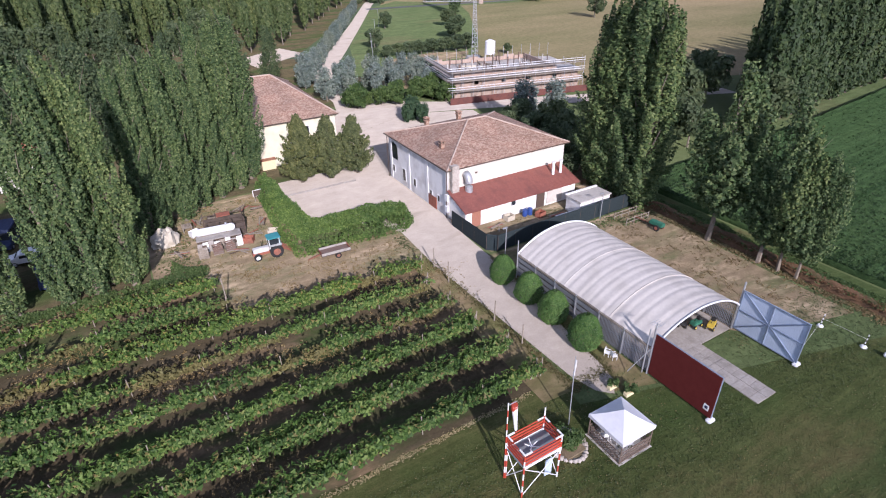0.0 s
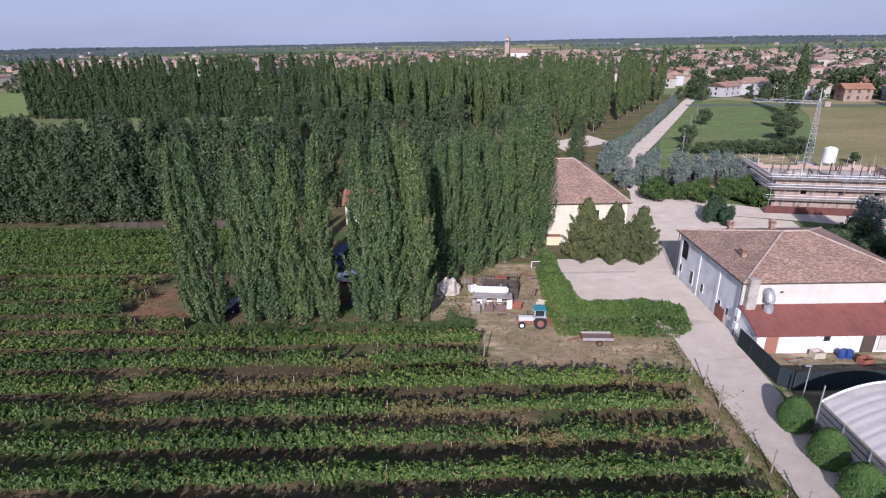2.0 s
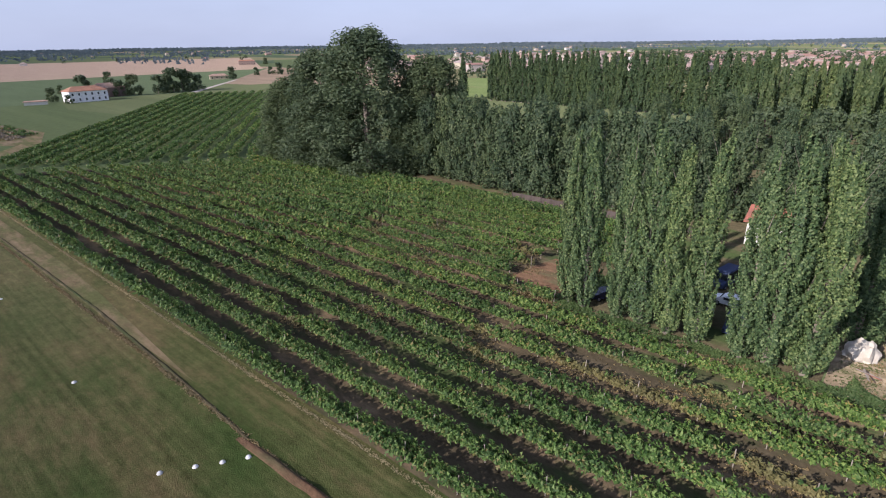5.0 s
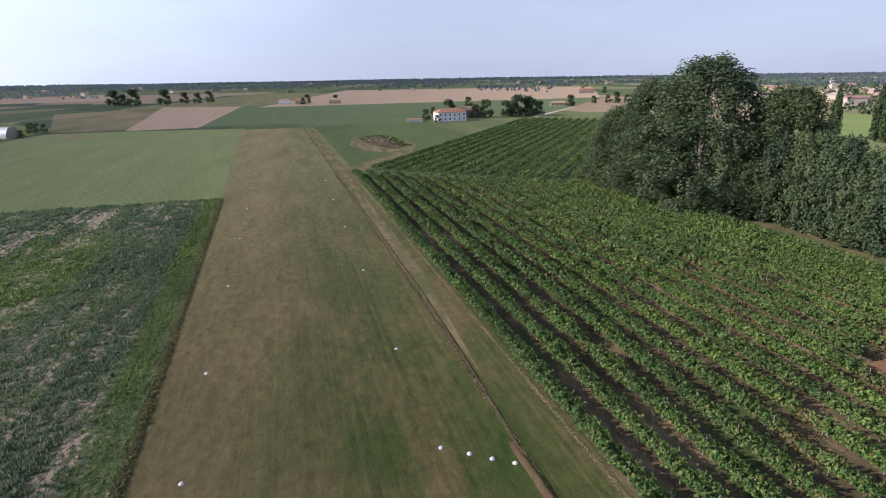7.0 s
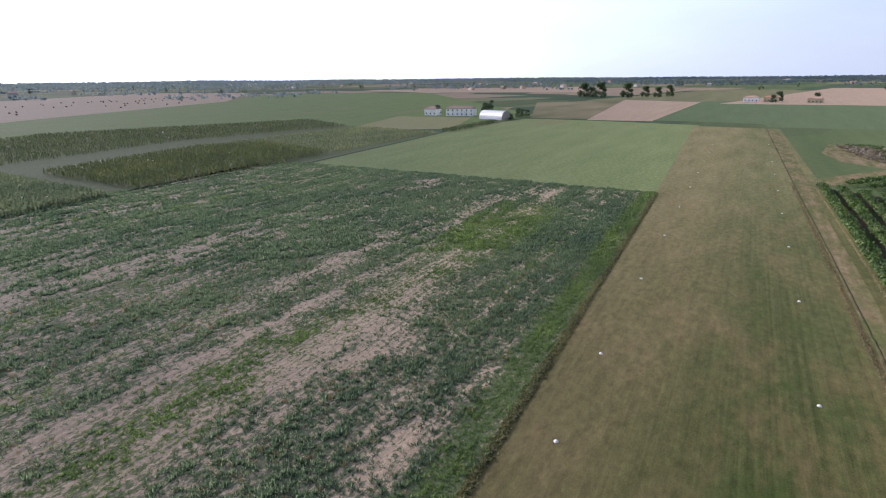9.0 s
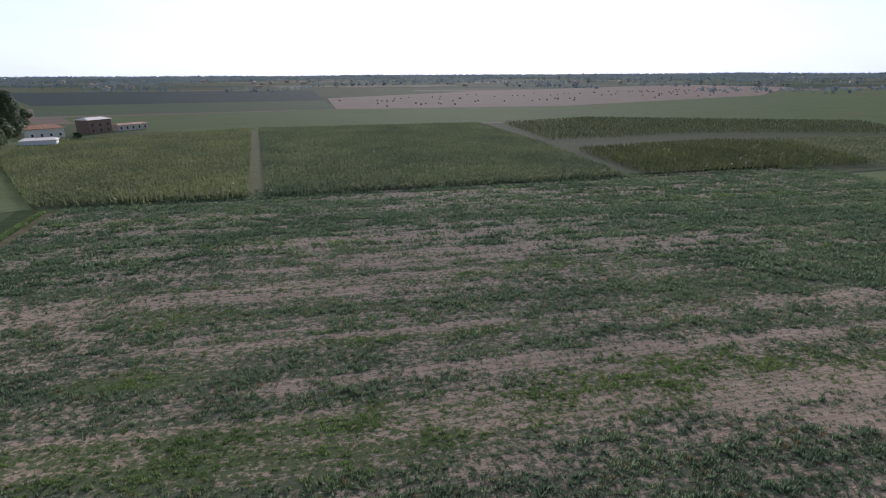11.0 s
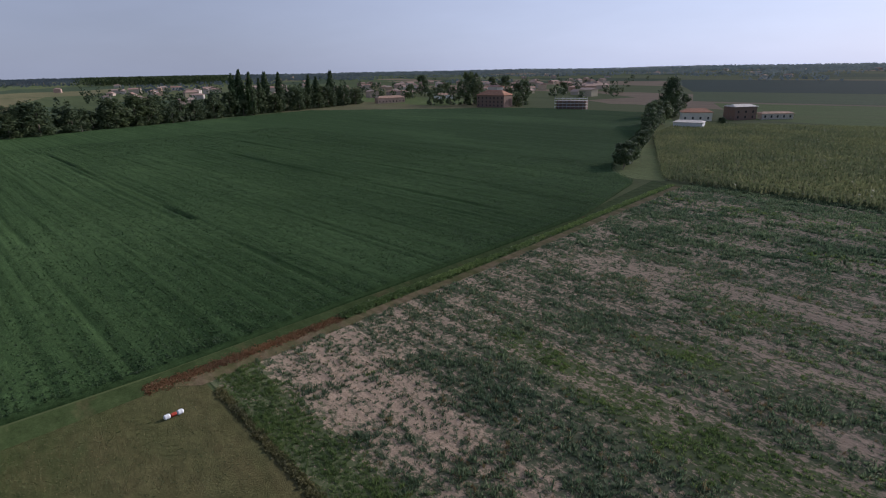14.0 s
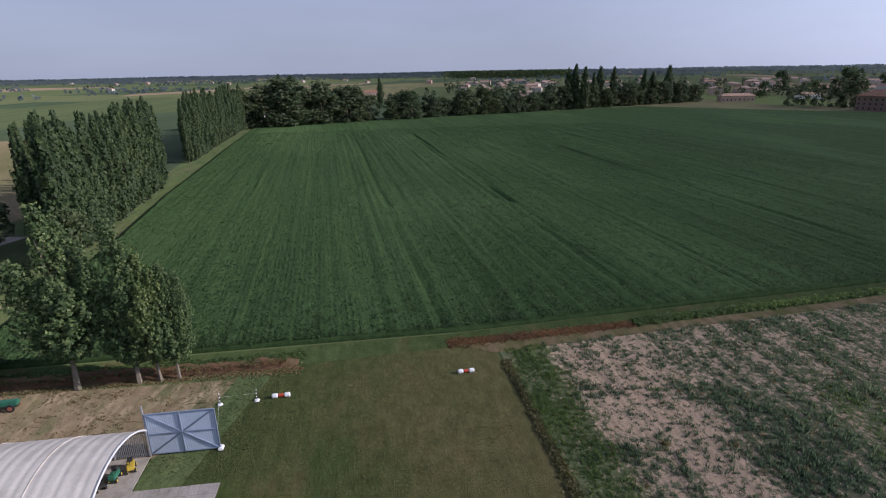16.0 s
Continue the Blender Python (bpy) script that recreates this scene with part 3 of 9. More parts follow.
def trunk_mesh(height, r0, limbs, rng, spread=0.4, up=1.0):
    """A bent tapering trunk with limbs."""
    bm = bmesh.new()
    p, r = Vector((0, 0, -0.2)), r0
    steps = 6
    for i in range(steps):
        q = p + Vector((rng.uniform(-0.1, 0.1), rng.uniform(-0.1, 0.1), height / steps))
        r2 = r0 * (1 - 0.85 * (i + 1) / steps)
        tube(bm, p, q, r * (1.25 if i == 0 else 1), r2, 5)
        for _ in range(limbs if i else 0):
            th, ln = rng.uniform(0, 6.28), height * rng.uniform(0.12, 0.22)
            tip = q + Vector((math.cos(th) * spread, math.sin(th) * spread, up)).normalized() * ln
            tube(bm, q, tip, r2 * 0.6, r2 * 0.15, 4)
        p, r = q, r2
    return bm


def tree(name, label, points, material, card, trunk, seed, category="tree", stretch=1.3, upright=0.5, group=""):
    """A template tree at the origin: trunk and crown under an empty."""
    rng = np.random.default_rng(seed)
    root = tagged(new(name), label, category, group)
    part("trunk", trunk_mesh(*trunk, rng), M["bark"], root)
    p, d = points(rng)
    v, f = cards(p, d, card, rng, stretch, upright)
    mesh_ob("crown", v, f, material, root)
    return root


placed = set()


def plant(template, b, a, scale=1.0, turn=0.0, group="", label="", wide=1.0):
    """Sets the template itself the first time, copies after that."""
    p = W(b, a)
    m = pose(p.x, p.y, 0, 0, 0, turn) @ Matrix.Diagonal((scale * wide, scale * wide, scale, 1))
    if template.name in placed:
        ob = copy_thing(template, pose(0, 0, 0))
    else:
        ob = template
        placed.add(template.name)
    ob.matrix_basis = m
    return tagged(ob, label, "", group)


# ---- ground ----
def sheet(name, outline, z, material, label="", world_xy=False, kind="structure"):
    """A thin flat sheet of ground over an outline in the plan's axes."""
    bm = bmesh.new()
    vs = [bm.verts.new((x, y, z)) if world_xy else bm.verts.new(W(x, y, z)) for x, y in outline]
    f = bm.faces.new(vs)
    bm.normal_update()
    if f.normal.z < 0:
        f.normal_flip()
    bmesh.ops.triangulate(bm, faces=bm.faces, ngon_method='EAR_CLIP')
    me = bpy.data.meshes.new(name)
    bm.normal_update()
    bm.to_mesh(me)
    bm.free()
    me.materials.append(material)
    return tagged(new(name, me), label, "", "", kind)


def arc(cx, cy, r, n):
    return [(cx + r * math.cos(2 * math.pi * i / n), cy + r * math.sin(2 * math.pi * i / n)) for i in range(n)]


sheet("ground", arc(0, 0, 4700, 96), 0.0, M["ground"], "flat farmland reaching the horizon", True)
sheet("airstrip", [(-390, -30), (-160, -20), (58.4, -13.4), (57, 12), (50, 20), (24.6, 24.4), (-191, 21.8), (-388, 17)], 0.03, M["strip"], "mown grass airstrip with brown worn patches")
sheet("meadow", [(-162, -20), (-398, -28), (-411, -108), (-411, -152), (-313, -164), (-288, -158), (-160, -148), (-153, -163)], 0.026, M["meadow"], "green mown meadow beside the airstrip")
sheet("vineyard_ground", [(-191, 21.6), (25.5, 24.2), (25, 47), (4.5, 53.5), (-1, 56), (-31, 57), (-31, 93.5), (-138, 93.5)], 0.04, M["vinesoil"], "brown vineyard soil with thin grass")
sheet("lawn", [(24.5, 21), (56, 12), (56, 24), (43, 24), (43, 20.6), (31.6, 20.6), (31, 22), (25, 24)], 0.04, M["lawn"], "mown lawn round the hangar")
sheet("dry_yard", [(43, 20), (49, 17.5), (54.8, 16), (55.5, 43.5), (31, 43.5), (31, 38)], 0.06, M["dry"], "dry brown yard behind the hangar")
sheet("farmyard", [(4.3, 46.2), (25.5, 46.6), (25.5, 55), (14, 55), (16, 76), (-2, 76), (-2, 58), (4, 55)], 0.05, M["dry"], "dry trodden yard with straw")
sheet("gravel_road", [(26.0, 23.6), (26.6, 21.4), (27.6, 20.4), (28.7, 21.6), (29.2, 23.6), (31.4, 41), (32, 52), (32.6, 53.6), (32.6, 74), (34, 92), (50, 99), (62, 95), (90, 84), (120, 72), (121, 78), (92, 90), (63, 101.5),
                      (55, 107), (49, 113), (47.2, 120), (47.6, 129), (52, 146), (67.5, 174), (98, 231), (126, 284), (135, 300), (131, 303), (122, 287), (93.5, 233),
                      (62.5, 176), (46.5, 148), (41.5, 130), (40.5, 116), (38, 107), (30, 98), (27, 84), (28, 78), (17, 77.5), (16, 65), (16.5, 59), (24, 58.2), (25.6, 53.6), (25.2, 45)],
      0.08, M["gravel"], "pale gravel road and forecourt")
sheet("dry_verge", [(22.2, 22.6), (25.6, 22.4), (25.5, 47), (23, 47)], 0.055, M["path"], "dry brown verge between vines and road")
sheet("annex_yard", [(32.2, 43.9), (56, 44), (56, 53.5), (60, 56), (60, 76), (52.5, 76), (52.2, 54), (32.4, 53.8)], 0.05, M["dry"], "dry trodden soil round the annex")
sheet("grove_floor", [(-32, 56.6), (3.8, 56), (-2.2, 58), (-2.2, 76.2), (16, 76.4), (27, 79), (30, 99), (24, 125), (-40, 128), (-125, 108), (-132, 95.5), (-31, 95.4)], 0.045, M["woodfloor"], "brown shaded soil under the poplars")
sheet("plantation_floor", [(-196, 120), (-80, 160), (-112, 330), (-250, 235)], 0.05, M["woodfloor"], "dark leafy ground of the plantation", True)
sheet("garden_floor", [(-140, 78), (-40, 112), (-78, 158), (-196, 118)], 0.042, M["woodfloor"], "dark ground under the garden trees", True)
sheet("gravel_court", [(32.4, 71.5), (52, 71.5), (60, 76.5), (63, 94), (50, 99), (34, 92)], 0.065, M["gravel"], "pale gravel court between the houses")
sheet("bare_patch", [(-41, 60.5), (-30.5, 58), (-29.5, 68), (-33, 72.5), (-39, 70.5)], 0.05, M["redsoil"], "bare sandy soil where vines have died")
sheet("trodden_dirt", [(26.6, 22.9), (27.2, 20.8), (31.5, 19.4), (31.6, 41), (31.3, 41), (29.6, 24)], 0.07, M["path"], "trodden dirt along the hangar side")
sheet("gravel_yard", [(36, 163), (54, 176), (50, 190), (34, 178)], 0.06, M["gravel"], "pale gravel yard under the trees")
sheet("park", [(60, 150), (52, 135), (64, 106), (160, 75), (330, 160), (260, 330), (140, 300), (70, 178)], 0.04, M["park"], "dry parkland grass")
sheet("park_lawn", [(54, 136), (60, 150), (70, 178), (121, 275), (146, 297), (166, 262), (150, 228), (112, 164), (94, 140), (70, 134)], 0.052, M["lawn"], "green lawn beside the avenue")
sheet("field_path", [(56, -13), (60.2, -62), (69.0, -145), (71.0, -145), (62.0, -62), (59.0, -24), (58.2, -10)], 0.07, M["path"], "bare track beside the ditch")
sheet("grass_bank", [(58.2, -10), (59.0, -24), (62.0, -62), (71.0, -145), (79, -147), (68.5, -90), (61.5, -8), (61, 48), (55.2, 46), (56.5, 14)], 0.06, M["bank"], "green grass bank along the field")
sheet("grass_strip", [(99, 50.0), (107, 50.6), (158, 56.1), (214, 59.6), (330, 67.1), (345, 68), (345, 77), (214, 71), (171, 66), (99, 58)], 0.048, M["lawn"], "dry grass strip between the poplars and the crop")
sheet("crop_field", [(562, 79), (503, 24), (560, -20), (715, 87), (760, 170), (640, 150)], 0.05, M["pasture"], "green pasture by the village", True)
sheet("worn_track", [(-388, 9.0), (-205, 14.0), (-150, 15.6), (-95, 16.8), (-66, 17.6), (-50, 18.2), (-66, 18.9), (-80, 19.6), (-97, 19.9), (-150, 18.8), (-188, 19.6), (-204, 18.6), (-345, 17.0), (-388, 13)], 0.05, M["wornpath"], "worn brown track beside the vines")
sheet("heap_soil", [(-252, -186), (-256, -160), (-236, -136), (-214, -126), (-204, -128), (-206, -146), (-222, -166)], 0.055, M["path"], "bare trampled soil round a brush heap", True)
sheet("heap_track", [(-150, -121), (-148, -112), (-160, -113.5), (-204, -120), (-236, -136), (-232, -140), (-206, -128), (-168, -124)], 0.06, M["wornpath"], "worn track to the brush heap", True)
sheet("vineyard_ground", [(-160, -112), (-167, -28), (-409, -50), (-401, -136)], 0.05, M["lawn"], "grassy ground of the second vineyard", True)
sheet("crop_field", [(-338, 42), (-345, 90), (-522, 130), (-520, 72)], 0.055, M["pasture"], "fresh green field behind the poplars", True)
sheet("stubble_field", [(-490, -495), (-812, -164), (-1500, -330), (-1200, -900)], 0.06, M["stubble"], "harvested tan stubble field", True)
sheet("field_margin", [(76, -148.5), (84, -146), (95, -149), (100, -160), (126, -212), (157, -284), (188, -336), (172, -334), (148, -298), (133.5, -243)], 0.055, M["meadow"], "pale green grass margin beside the corn")
sheet("crop_field", [(340, -165), (356, -386), (192, -527), (39, -871), (-60, -1290), (-336, -1090), (-225, -420), (-120, -334), (-63, -345), (40, -326), (120, -395), (268, -217)], 0.035, M["pasture"], "wide pale green summer field", True)
sheet("crop_field", [(-62, -373), (-61, -345), (-118, -334), (-165, -420), (-114, -460)], 0.055, M["lane"], "bright yellow-green field beside a farm", True)
sheet("stubble_field", [(-336, -1088), (-684, -1080), (-720, -1180), (-420, -1420), (-262, -1430)], 0.075, M["stubble"], "tan harvested strip far off", True)
sheet("crop_field", [(-271, -337), (-300, -306), (-318, -278), (-646, -514), (-520, -549)], 0.022, M["leafcrop"], "mid green field beyond the airstrip", True)
sheet("stubble_field", [(357, -386), (192, -528), (39, -872), (10, -1343), (234, -1480), (470, -900), (527, -554)], 0.06, M["stubble"], "harvested field with straw bales", True)
sheet("crop_field", [(-300, -262), (-500, -480), (-830, -160), (-440, -135)], 0.05, M["leafcrop"], "green crop field", True)
sheet("dark_field", [(690, -275), (1252, -449), (800, -800), (490, -510)], 0.07, M["darkfield"], "dark green orchard seen far off", True)
sheet("crop_field", [(512, -205), (688, -275), (488, -508), (358, -388)], 0.06, M["leafcrop"], "deep green crop field", True)
sheet("stubble_field", [(-233, -359), (-267, -329), (-499, -532), (-465, -630)], 0.07, M["stubble"], "pale tan harvested field", True)
sheet("stubble_field", [(-330, -1120), (-600, -951), (-893, -1385), (-424, -1524)], 0.06, M["stubble"], "long tan field", True)
sheet("crop_field", [(-470, -620), (-240, -365), (-205, -395), (-330, -620)], 0.06, M["park"], "olive summer field", True)
sheet("farm_lane", [(-425, -139), (-570, -143), (-570, -140), (-425, -134)], 0.08, M["gravel"], "pale gravel lane to a farm", True)
sheet("dirt_track", [(67, 144), (92.7, 141), (98.5, 150), (87, 154), (72, 152)], 0.06, M["dry"], "bare dusty ground behind the building site")
sheet("grass_field", [(198, -300), (357, -385), (480, -210), (340, -165), (268, -217)], 0.06, M["pasture"], "pale green field", True)
sheet("corn_ground", [(78, -149), (133, -243), (148, -297), (50, -345), (-104, -352), (-200, -380), (-340, -310), (-300, -232), (-290, -160), (-160, -150), (-153, -163)], 0.05, M["corn_soil"], "corn field floor")
sheet("grass_lane", [(25, -150), (20, -150.5), (46, -341), (51, -341)], 0.09, M["lane"], "pale grass lane through the corn")
sheet("street_verge", [(116, 262), (190, 252), (263, 245), (360, 236), (360, 243), (263, 252), (190, 259), (117, 269)], 0.07, M["lawn"], "green verge along the town road")
sheet("far_street", [(117, 269), (190, 259), (263, 252), (360, 243), (360, 248.5), (263, 257.5), (190, 264.5), (118, 274.5)], 0.09, M["asphalt"], "asphalt road past the town")


# ---- crops ----
def soy_field():
    """A low dense crop as one uneven sheet with rows and wheel tracks pressed into it; the rows run a little askew to the strip."""
    rng = np.random.default_rng(5)
    SKEW = 0.075
    left = lambda b: np.interp(b, [61, 107, 158, 330, 440], [49, 50.5, 56, 67, 71])
    near = lambda a: np.interp(a, [-352, -336, -284, -212, -160, -150, -141, -100, -10, 60], [197, 188, 157, 126, 99.5, 93, 81, 69.4, 62.0, 61.4])
    far = lambda a: np.interp(a, [-352, -225, 70], [290, 430, 350])
    cv = np.concatenate([np.arange(92, -125, -0.62), np.arange(-125, -362, -2.2)])
    sv = np.concatenate([np.linspace(0, 0.06, 22), np.linspace(0.06, 0.3, 50)[1:], np.linspace(0.3, 1, 44)[1:]])
    C, S = np.meshgrid(cv, sv)
    b0, b1 = near(C - 6), far(C + 15)
    B = b0 + (b1 - b0) * S
    A = np.minimum(C + SKEW * (B - 150), left(B))
    # seed rows of uneven growth, in drifts along their length
    lift = rng.normal(0, 0.085, len(cv))
    drift = np.sin(B * 0.031 + C * 0.09) * np.sin(B * 0.012 - C * 0.05 + 2.0)
    Z = 0.76 + lift[None, :] * (0.55 + 0.45 * np.sin(B * 0.05 + C * 0.7)) + 0.06 * drift + rng.normal(0, 0.05, C.shape)
    tracks = [(4.0, 150, 262, 0.35), (-1.8, 128, 278, 0.45), (-1.2, 74, 98, 0.2), (-29.6, 132, 236, 0.5), (-32.2, 128, 285, 0.75), (-33.8, 150, 230, 0.4), (-30.7, 72, 104, 0.45), (-84, 84, 222, 0.5), (-86.4, 130, 190, 0.35), (-134, 82, 250, 0.55), (33, 152, 175, 0.4), (31, 160, 180, 0.4)]
    for c in rng.uniform(-240, 60, 34):
        lo = rng.uniform(66, 300)
        tracks.append((c, lo, lo + rng.uniform(12, 90), rng.uniform(0.12, 0.34)))
    for c, lo, hi, deep in tracks:
        Z -= deep * ((np.abs(C - c - 0.25 * np.sin(B * 0.045)) < 0.5) & (B > lo) & (B < hi)) * rng.uniform(0.5, 1.0, C.shape)
    n, m = C.shape
    V = np.stack([B * BX + A * AX, B * BY + A * AY, Z], -1).reshape(-1, 3)
    idx = np.arange(n * m).reshape(n, m)
    F = np.stack([idx[:-1, :-1], idx[1:, :-1], idx[1:, 1:], idx[:-1, 1:]], -1).reshape(-1, 4)
    skirt = V[:m].copy()
    skirt[:, 2] = 0
    F2 = np.stack([np.arange(m - 1), np.arange(1, m), n * m + np.arange(1, m), n * m + np.arange(m - 1)], -1)
    side = V[idx[:, 0]].copy()
    side[:, 2] = 0
    o = n * m + m
    F3 = np.stack([idx[:-1, 0], o + np.arange(n - 1), o + np.arange(1, n), idx[1:, 0]], -1)
    root = tagged(new("soy_field"), "dense dark green soy crop with wheel tracks", "crop field", "", "stuff")
    mesh_ob("canopy", np.concatenate([V, skirt, side]), np.concatenate([F, F2, F3]), M["soy"], root, True)["kind"] = "stuff"
    k = 250000
    b = 61.4 + 250 * rng.uniform(0, 1, k) ** 2.6
    c = np.round(rng.uniform(-155, 70, k) / 0.75) * 0.75 + rng.normal(0, 0.15, k)
    a = c + SKEW * (b - 150)
    keep = (b > near(a)) & (a < left(b)) & (b < far(a))
    for t, lo, hi, deep in tracks:
        keep &= ~((np.abs(c - t - 0.25 * np.sin(b * 0.045)) < 0.55) & (b > lo) & (b < hi))
    b, a, c = b[keep], a[keep], c[keep]
    lush = np.array([noise.noise((x * 0.06, y * 0.5, 3.0)) for x, y in zip(b, c)])
    P = np.stack([b * BX + a * AX, b * BY + a * AY, 0.80 + 0.12 * lush + rng.uniform(-0.12, 0.12, len(b))], 1)
    v, f = cards(P, rng.normal(0, 0.6, P.shape) + [0, 0, 0.8], 0.19 + 0.0006 * (b - 60), rng, 1.35, 0.4)
    mesh_ob("leaves", v, f, M["soyleaf"], root)["kind"] = "stuff"


soy_field()


def tufts(name, label, pts, size, material, blades, rng, stretch=1.6):
    """Many small weeds or grass clumps as one scatter."""
    k = len(pts)
    P = np.repeat(pts, blades, 0)
    sz = np.repeat(np.broadcast_to(size, k), blades)
    off = rng.normal(0, 0.42, P.shape) * sz[:, None]
    off[:, 2] = np.abs(off[:, 2]) * 0.35 + 0.12 * sz
    n = rng.normal(0, 1, P.shape) + [0, 0, 0.6]
    v, f = cards(P + off, n, sz * 0.62, rng, stretch, 0.5)
    return tagged(mesh_ob(name, v, f, material), label, "plants", "", "stuff")


VINE_GAPS = ((14.2, 38.4), (16.6, 34.4), (-1.8, 47.0), (-11.8, 46.8), (4.4, 46.6), (8.3, 36.4), (24.0, 43.5), (23.2, 39.2), (-4.0, 40.2), (1.4, 27.6), (-14.2, 45.8), (-0.5, 39.8),
             (6.3, 38.6), (-2.7, 42.6), (17.0, 44.0), (19.0, 38.4), (-20.4, 42.6), (-9.1, 48.6), (-30.4, 41.2), (-54.5, 56.2), (-46.8, 39.4), (2.4, 38.4), (-58, 60.2), (-54.5, 76),
             (-70, 61.4), (-33, 43.5), (-22.4, 44.6), (-18.0, 46.0), (-51.8, 32.1), (-40, 64), (-44, 69), (-62, 70), (-76, 66), (-36.5, 57.5), (20.8, 42.5))


def vine_rows():
    """Rows of vines with arching shoots and stakes; bare dry gaps where vines have died."""
    rng = np.random.default_rng(11)
    post = part("stake", tb((0, 0, -0.1), (0, 0, 1.95), 0.045, 0.04, 6), M["timber"])
    bpy.data.objects.remove(post)
    post_me = bpy.data.meshes["stake"]
    for k in range(17):
        a_of = lambda b: 24.3 + 4.05 * k + 0.02 * (b + 20) - 0.012 * k * np.clip(b + 20, -60, 60) * 0.25
        b0 = -190 + (24 + 4.05 * k - 21) * 0.74
        b1 = [23.6, 23.2, 22.6, 22.2, 22, 23.5, 3.6, 3.2][k] if k < 8 else -29 - rng.uniform(0, 3)
        if k in (9, 10, 11):
            b1 -= 9
        leafy, dried = [], []
        for lo, hi, shoots, leaves, size in ((max(b0, -72), b1, 40, 9, 0.205), (b0, -72, 26, 6, 0.36)):
            if hi <= lo:
                continue
            # one vine about every metre: shoots spring from its head
            n = int((hi - lo) * shoots)
            b = rng.uniform(lo, hi, n)
            b = np.where(rng.uniform(0, 1, n) < 0.6, np.round(b / 1.05) * 1.05 + rng.normal(0, 0.18, n), b)
            vig = np.array([noise.noise((x * 0.13, k * 7.3, 0)) + 0.5 * noise.noise((x * 0.5, k * 3.1, 5)) for x in b])
            ragged = np.where((b > -55) & (k > 2) & (k < 13), 1.02, 1.3) + 0.25 * (k < 2)
            dead = sum(np.exp(-((b - gb) / 2.2) ** 2 - ((a_of(b) - ga) / 2.1) ** 2) for gb, ga in VINE_GAPS)
            lot = rng.uniform(0, 1, n)
            green = lot < np.clip(ragged + vig * 0.8 - 1.15 * dead, 0.04, 1)
            brown = ~green & (rng.uniform(0, 1, n) < 0.34)
            green &= rng.uniform(0, 1, n) > 0.05 + 0.3 * np.clip(dead, 0, 1)
            for sel, heap, low in ((green, leafy, 1.0), (brown, dried, 0.72)):
                q, vg = b[sel], vig[sel]
                n = len(q)
                side = np.where(rng.uniform(0, 1, n) < 0.5, -1.0, 1.0)
                reach = rng.uniform(0.2, 1.0, n) * np.interp(q, [-110, -45, 5], [1.3, 1.12, 1.0]) * (1 + 0.5 * vg) * low
                rise = rng.uniform(0.45, 1.25, n) * (1 + 0.35 * vg) * low
                along = rng.normal(0, 0.45, n)
                foot = rng.uniform(0.5, 1.25, n) * low
                u = (np.arange(leaves) + 0.5) / leaves
                u = np.clip(u[None, :] + rng.normal(0, 0.07, (n, leaves)), 0, 1.05)
                da = side[:, None] * reach[:, None] * u ** 0.8 + rng.normal(0, 0.07, u.shape)
                db = along[:, None] * u + rng.normal(0, 0.07, u.shape)
                dz = foot[:, None] + rise[:, None] * (1.5 * u - 0.85 * u ** 2.2) + rng.normal(0, 0.06, u.shape)
                bb = (q[:, None] + db).ravel()
                aa = a_of(bb) + da.ravel()
                out = np.repeat(side, leaves)
                heap.append((np.stack([bb * BX + aa * AX, bb * BY + aa * AY, np.maximum(dz.ravel(), 0.15)], 1),
                             np.stack([out * AX * 0.8, out * AY * 0.8, np.full(len(bb), 0.75)], 1) + rng.normal(0, 0.55, (len(bb), 3)), np.full(len(bb), size)))
        row = tagged(new("vine_row"), "leafy green grapevine row tied to wooden stakes", "vines", "vine rows")
        for name, heap, m_ in (("foliage", leafy, "vine"), ("withered_foliage", dried, "dryvine")):
            P, N, Z = (np.concatenate(q) for q in zip(*heap))
            v, f = cards(P, N, Z, rng, 1.9, 0.45)
            mesh_ob(name, v, f, M[m_], row)["kind"] = "stuff"
        s = b1
        while s > max(b0, -130):
            o = new("stake", post_me)
            o.parent = row
            q = W(s, a_of(s) + rng.uniform(-0.05, 0.05))
            o.matrix_basis = pose(q.x, q.y, 0, rng.uniform(-4, 4), rng.uniform(-4, 4), 0)
            s -= 5.5 if s > -50 else 11
    for b, a, h, lean in ((3.9, 49.9, 3.2, 6), (24.8, 41.2, 2.6, 0), (25, 44.6, 2.4, -3), (25, 33.2, 2.5, 3), (25.2, 29.2, 2.2, 0), (-34, 66, 2.2, 5), (-36, 71, 2.2, -4)):
        p = W(b, a)
        ob = part("end_post", tb((0, 0, -0.2), (0, 0, h), 0.07, 0.06, 8), M["timber"])
        tagged(ob, "weathered wooden end post of a vine row", "post", "vine end posts")
        ob.matrix_basis = pose(p.x, p.y, 0, lean, lean * 0.5, 0)
    pts = np.concatenate([np.stack([rng.normal(gb, 1.7, 130), rng.normal(ga, 0.9, 130)], 1) for gb, ga in VINE_GAPS])
    tufts("vineyard_weeds", "dry brown grass where vines have died", np.stack([pts[:, 0] * BX + pts[:, 1] * AX, pts[:, 0] * BY + pts[:, 1] * AY, np.full(len(pts), 0.05)], 1), 0.16, M["drygrass"], 6, rng)
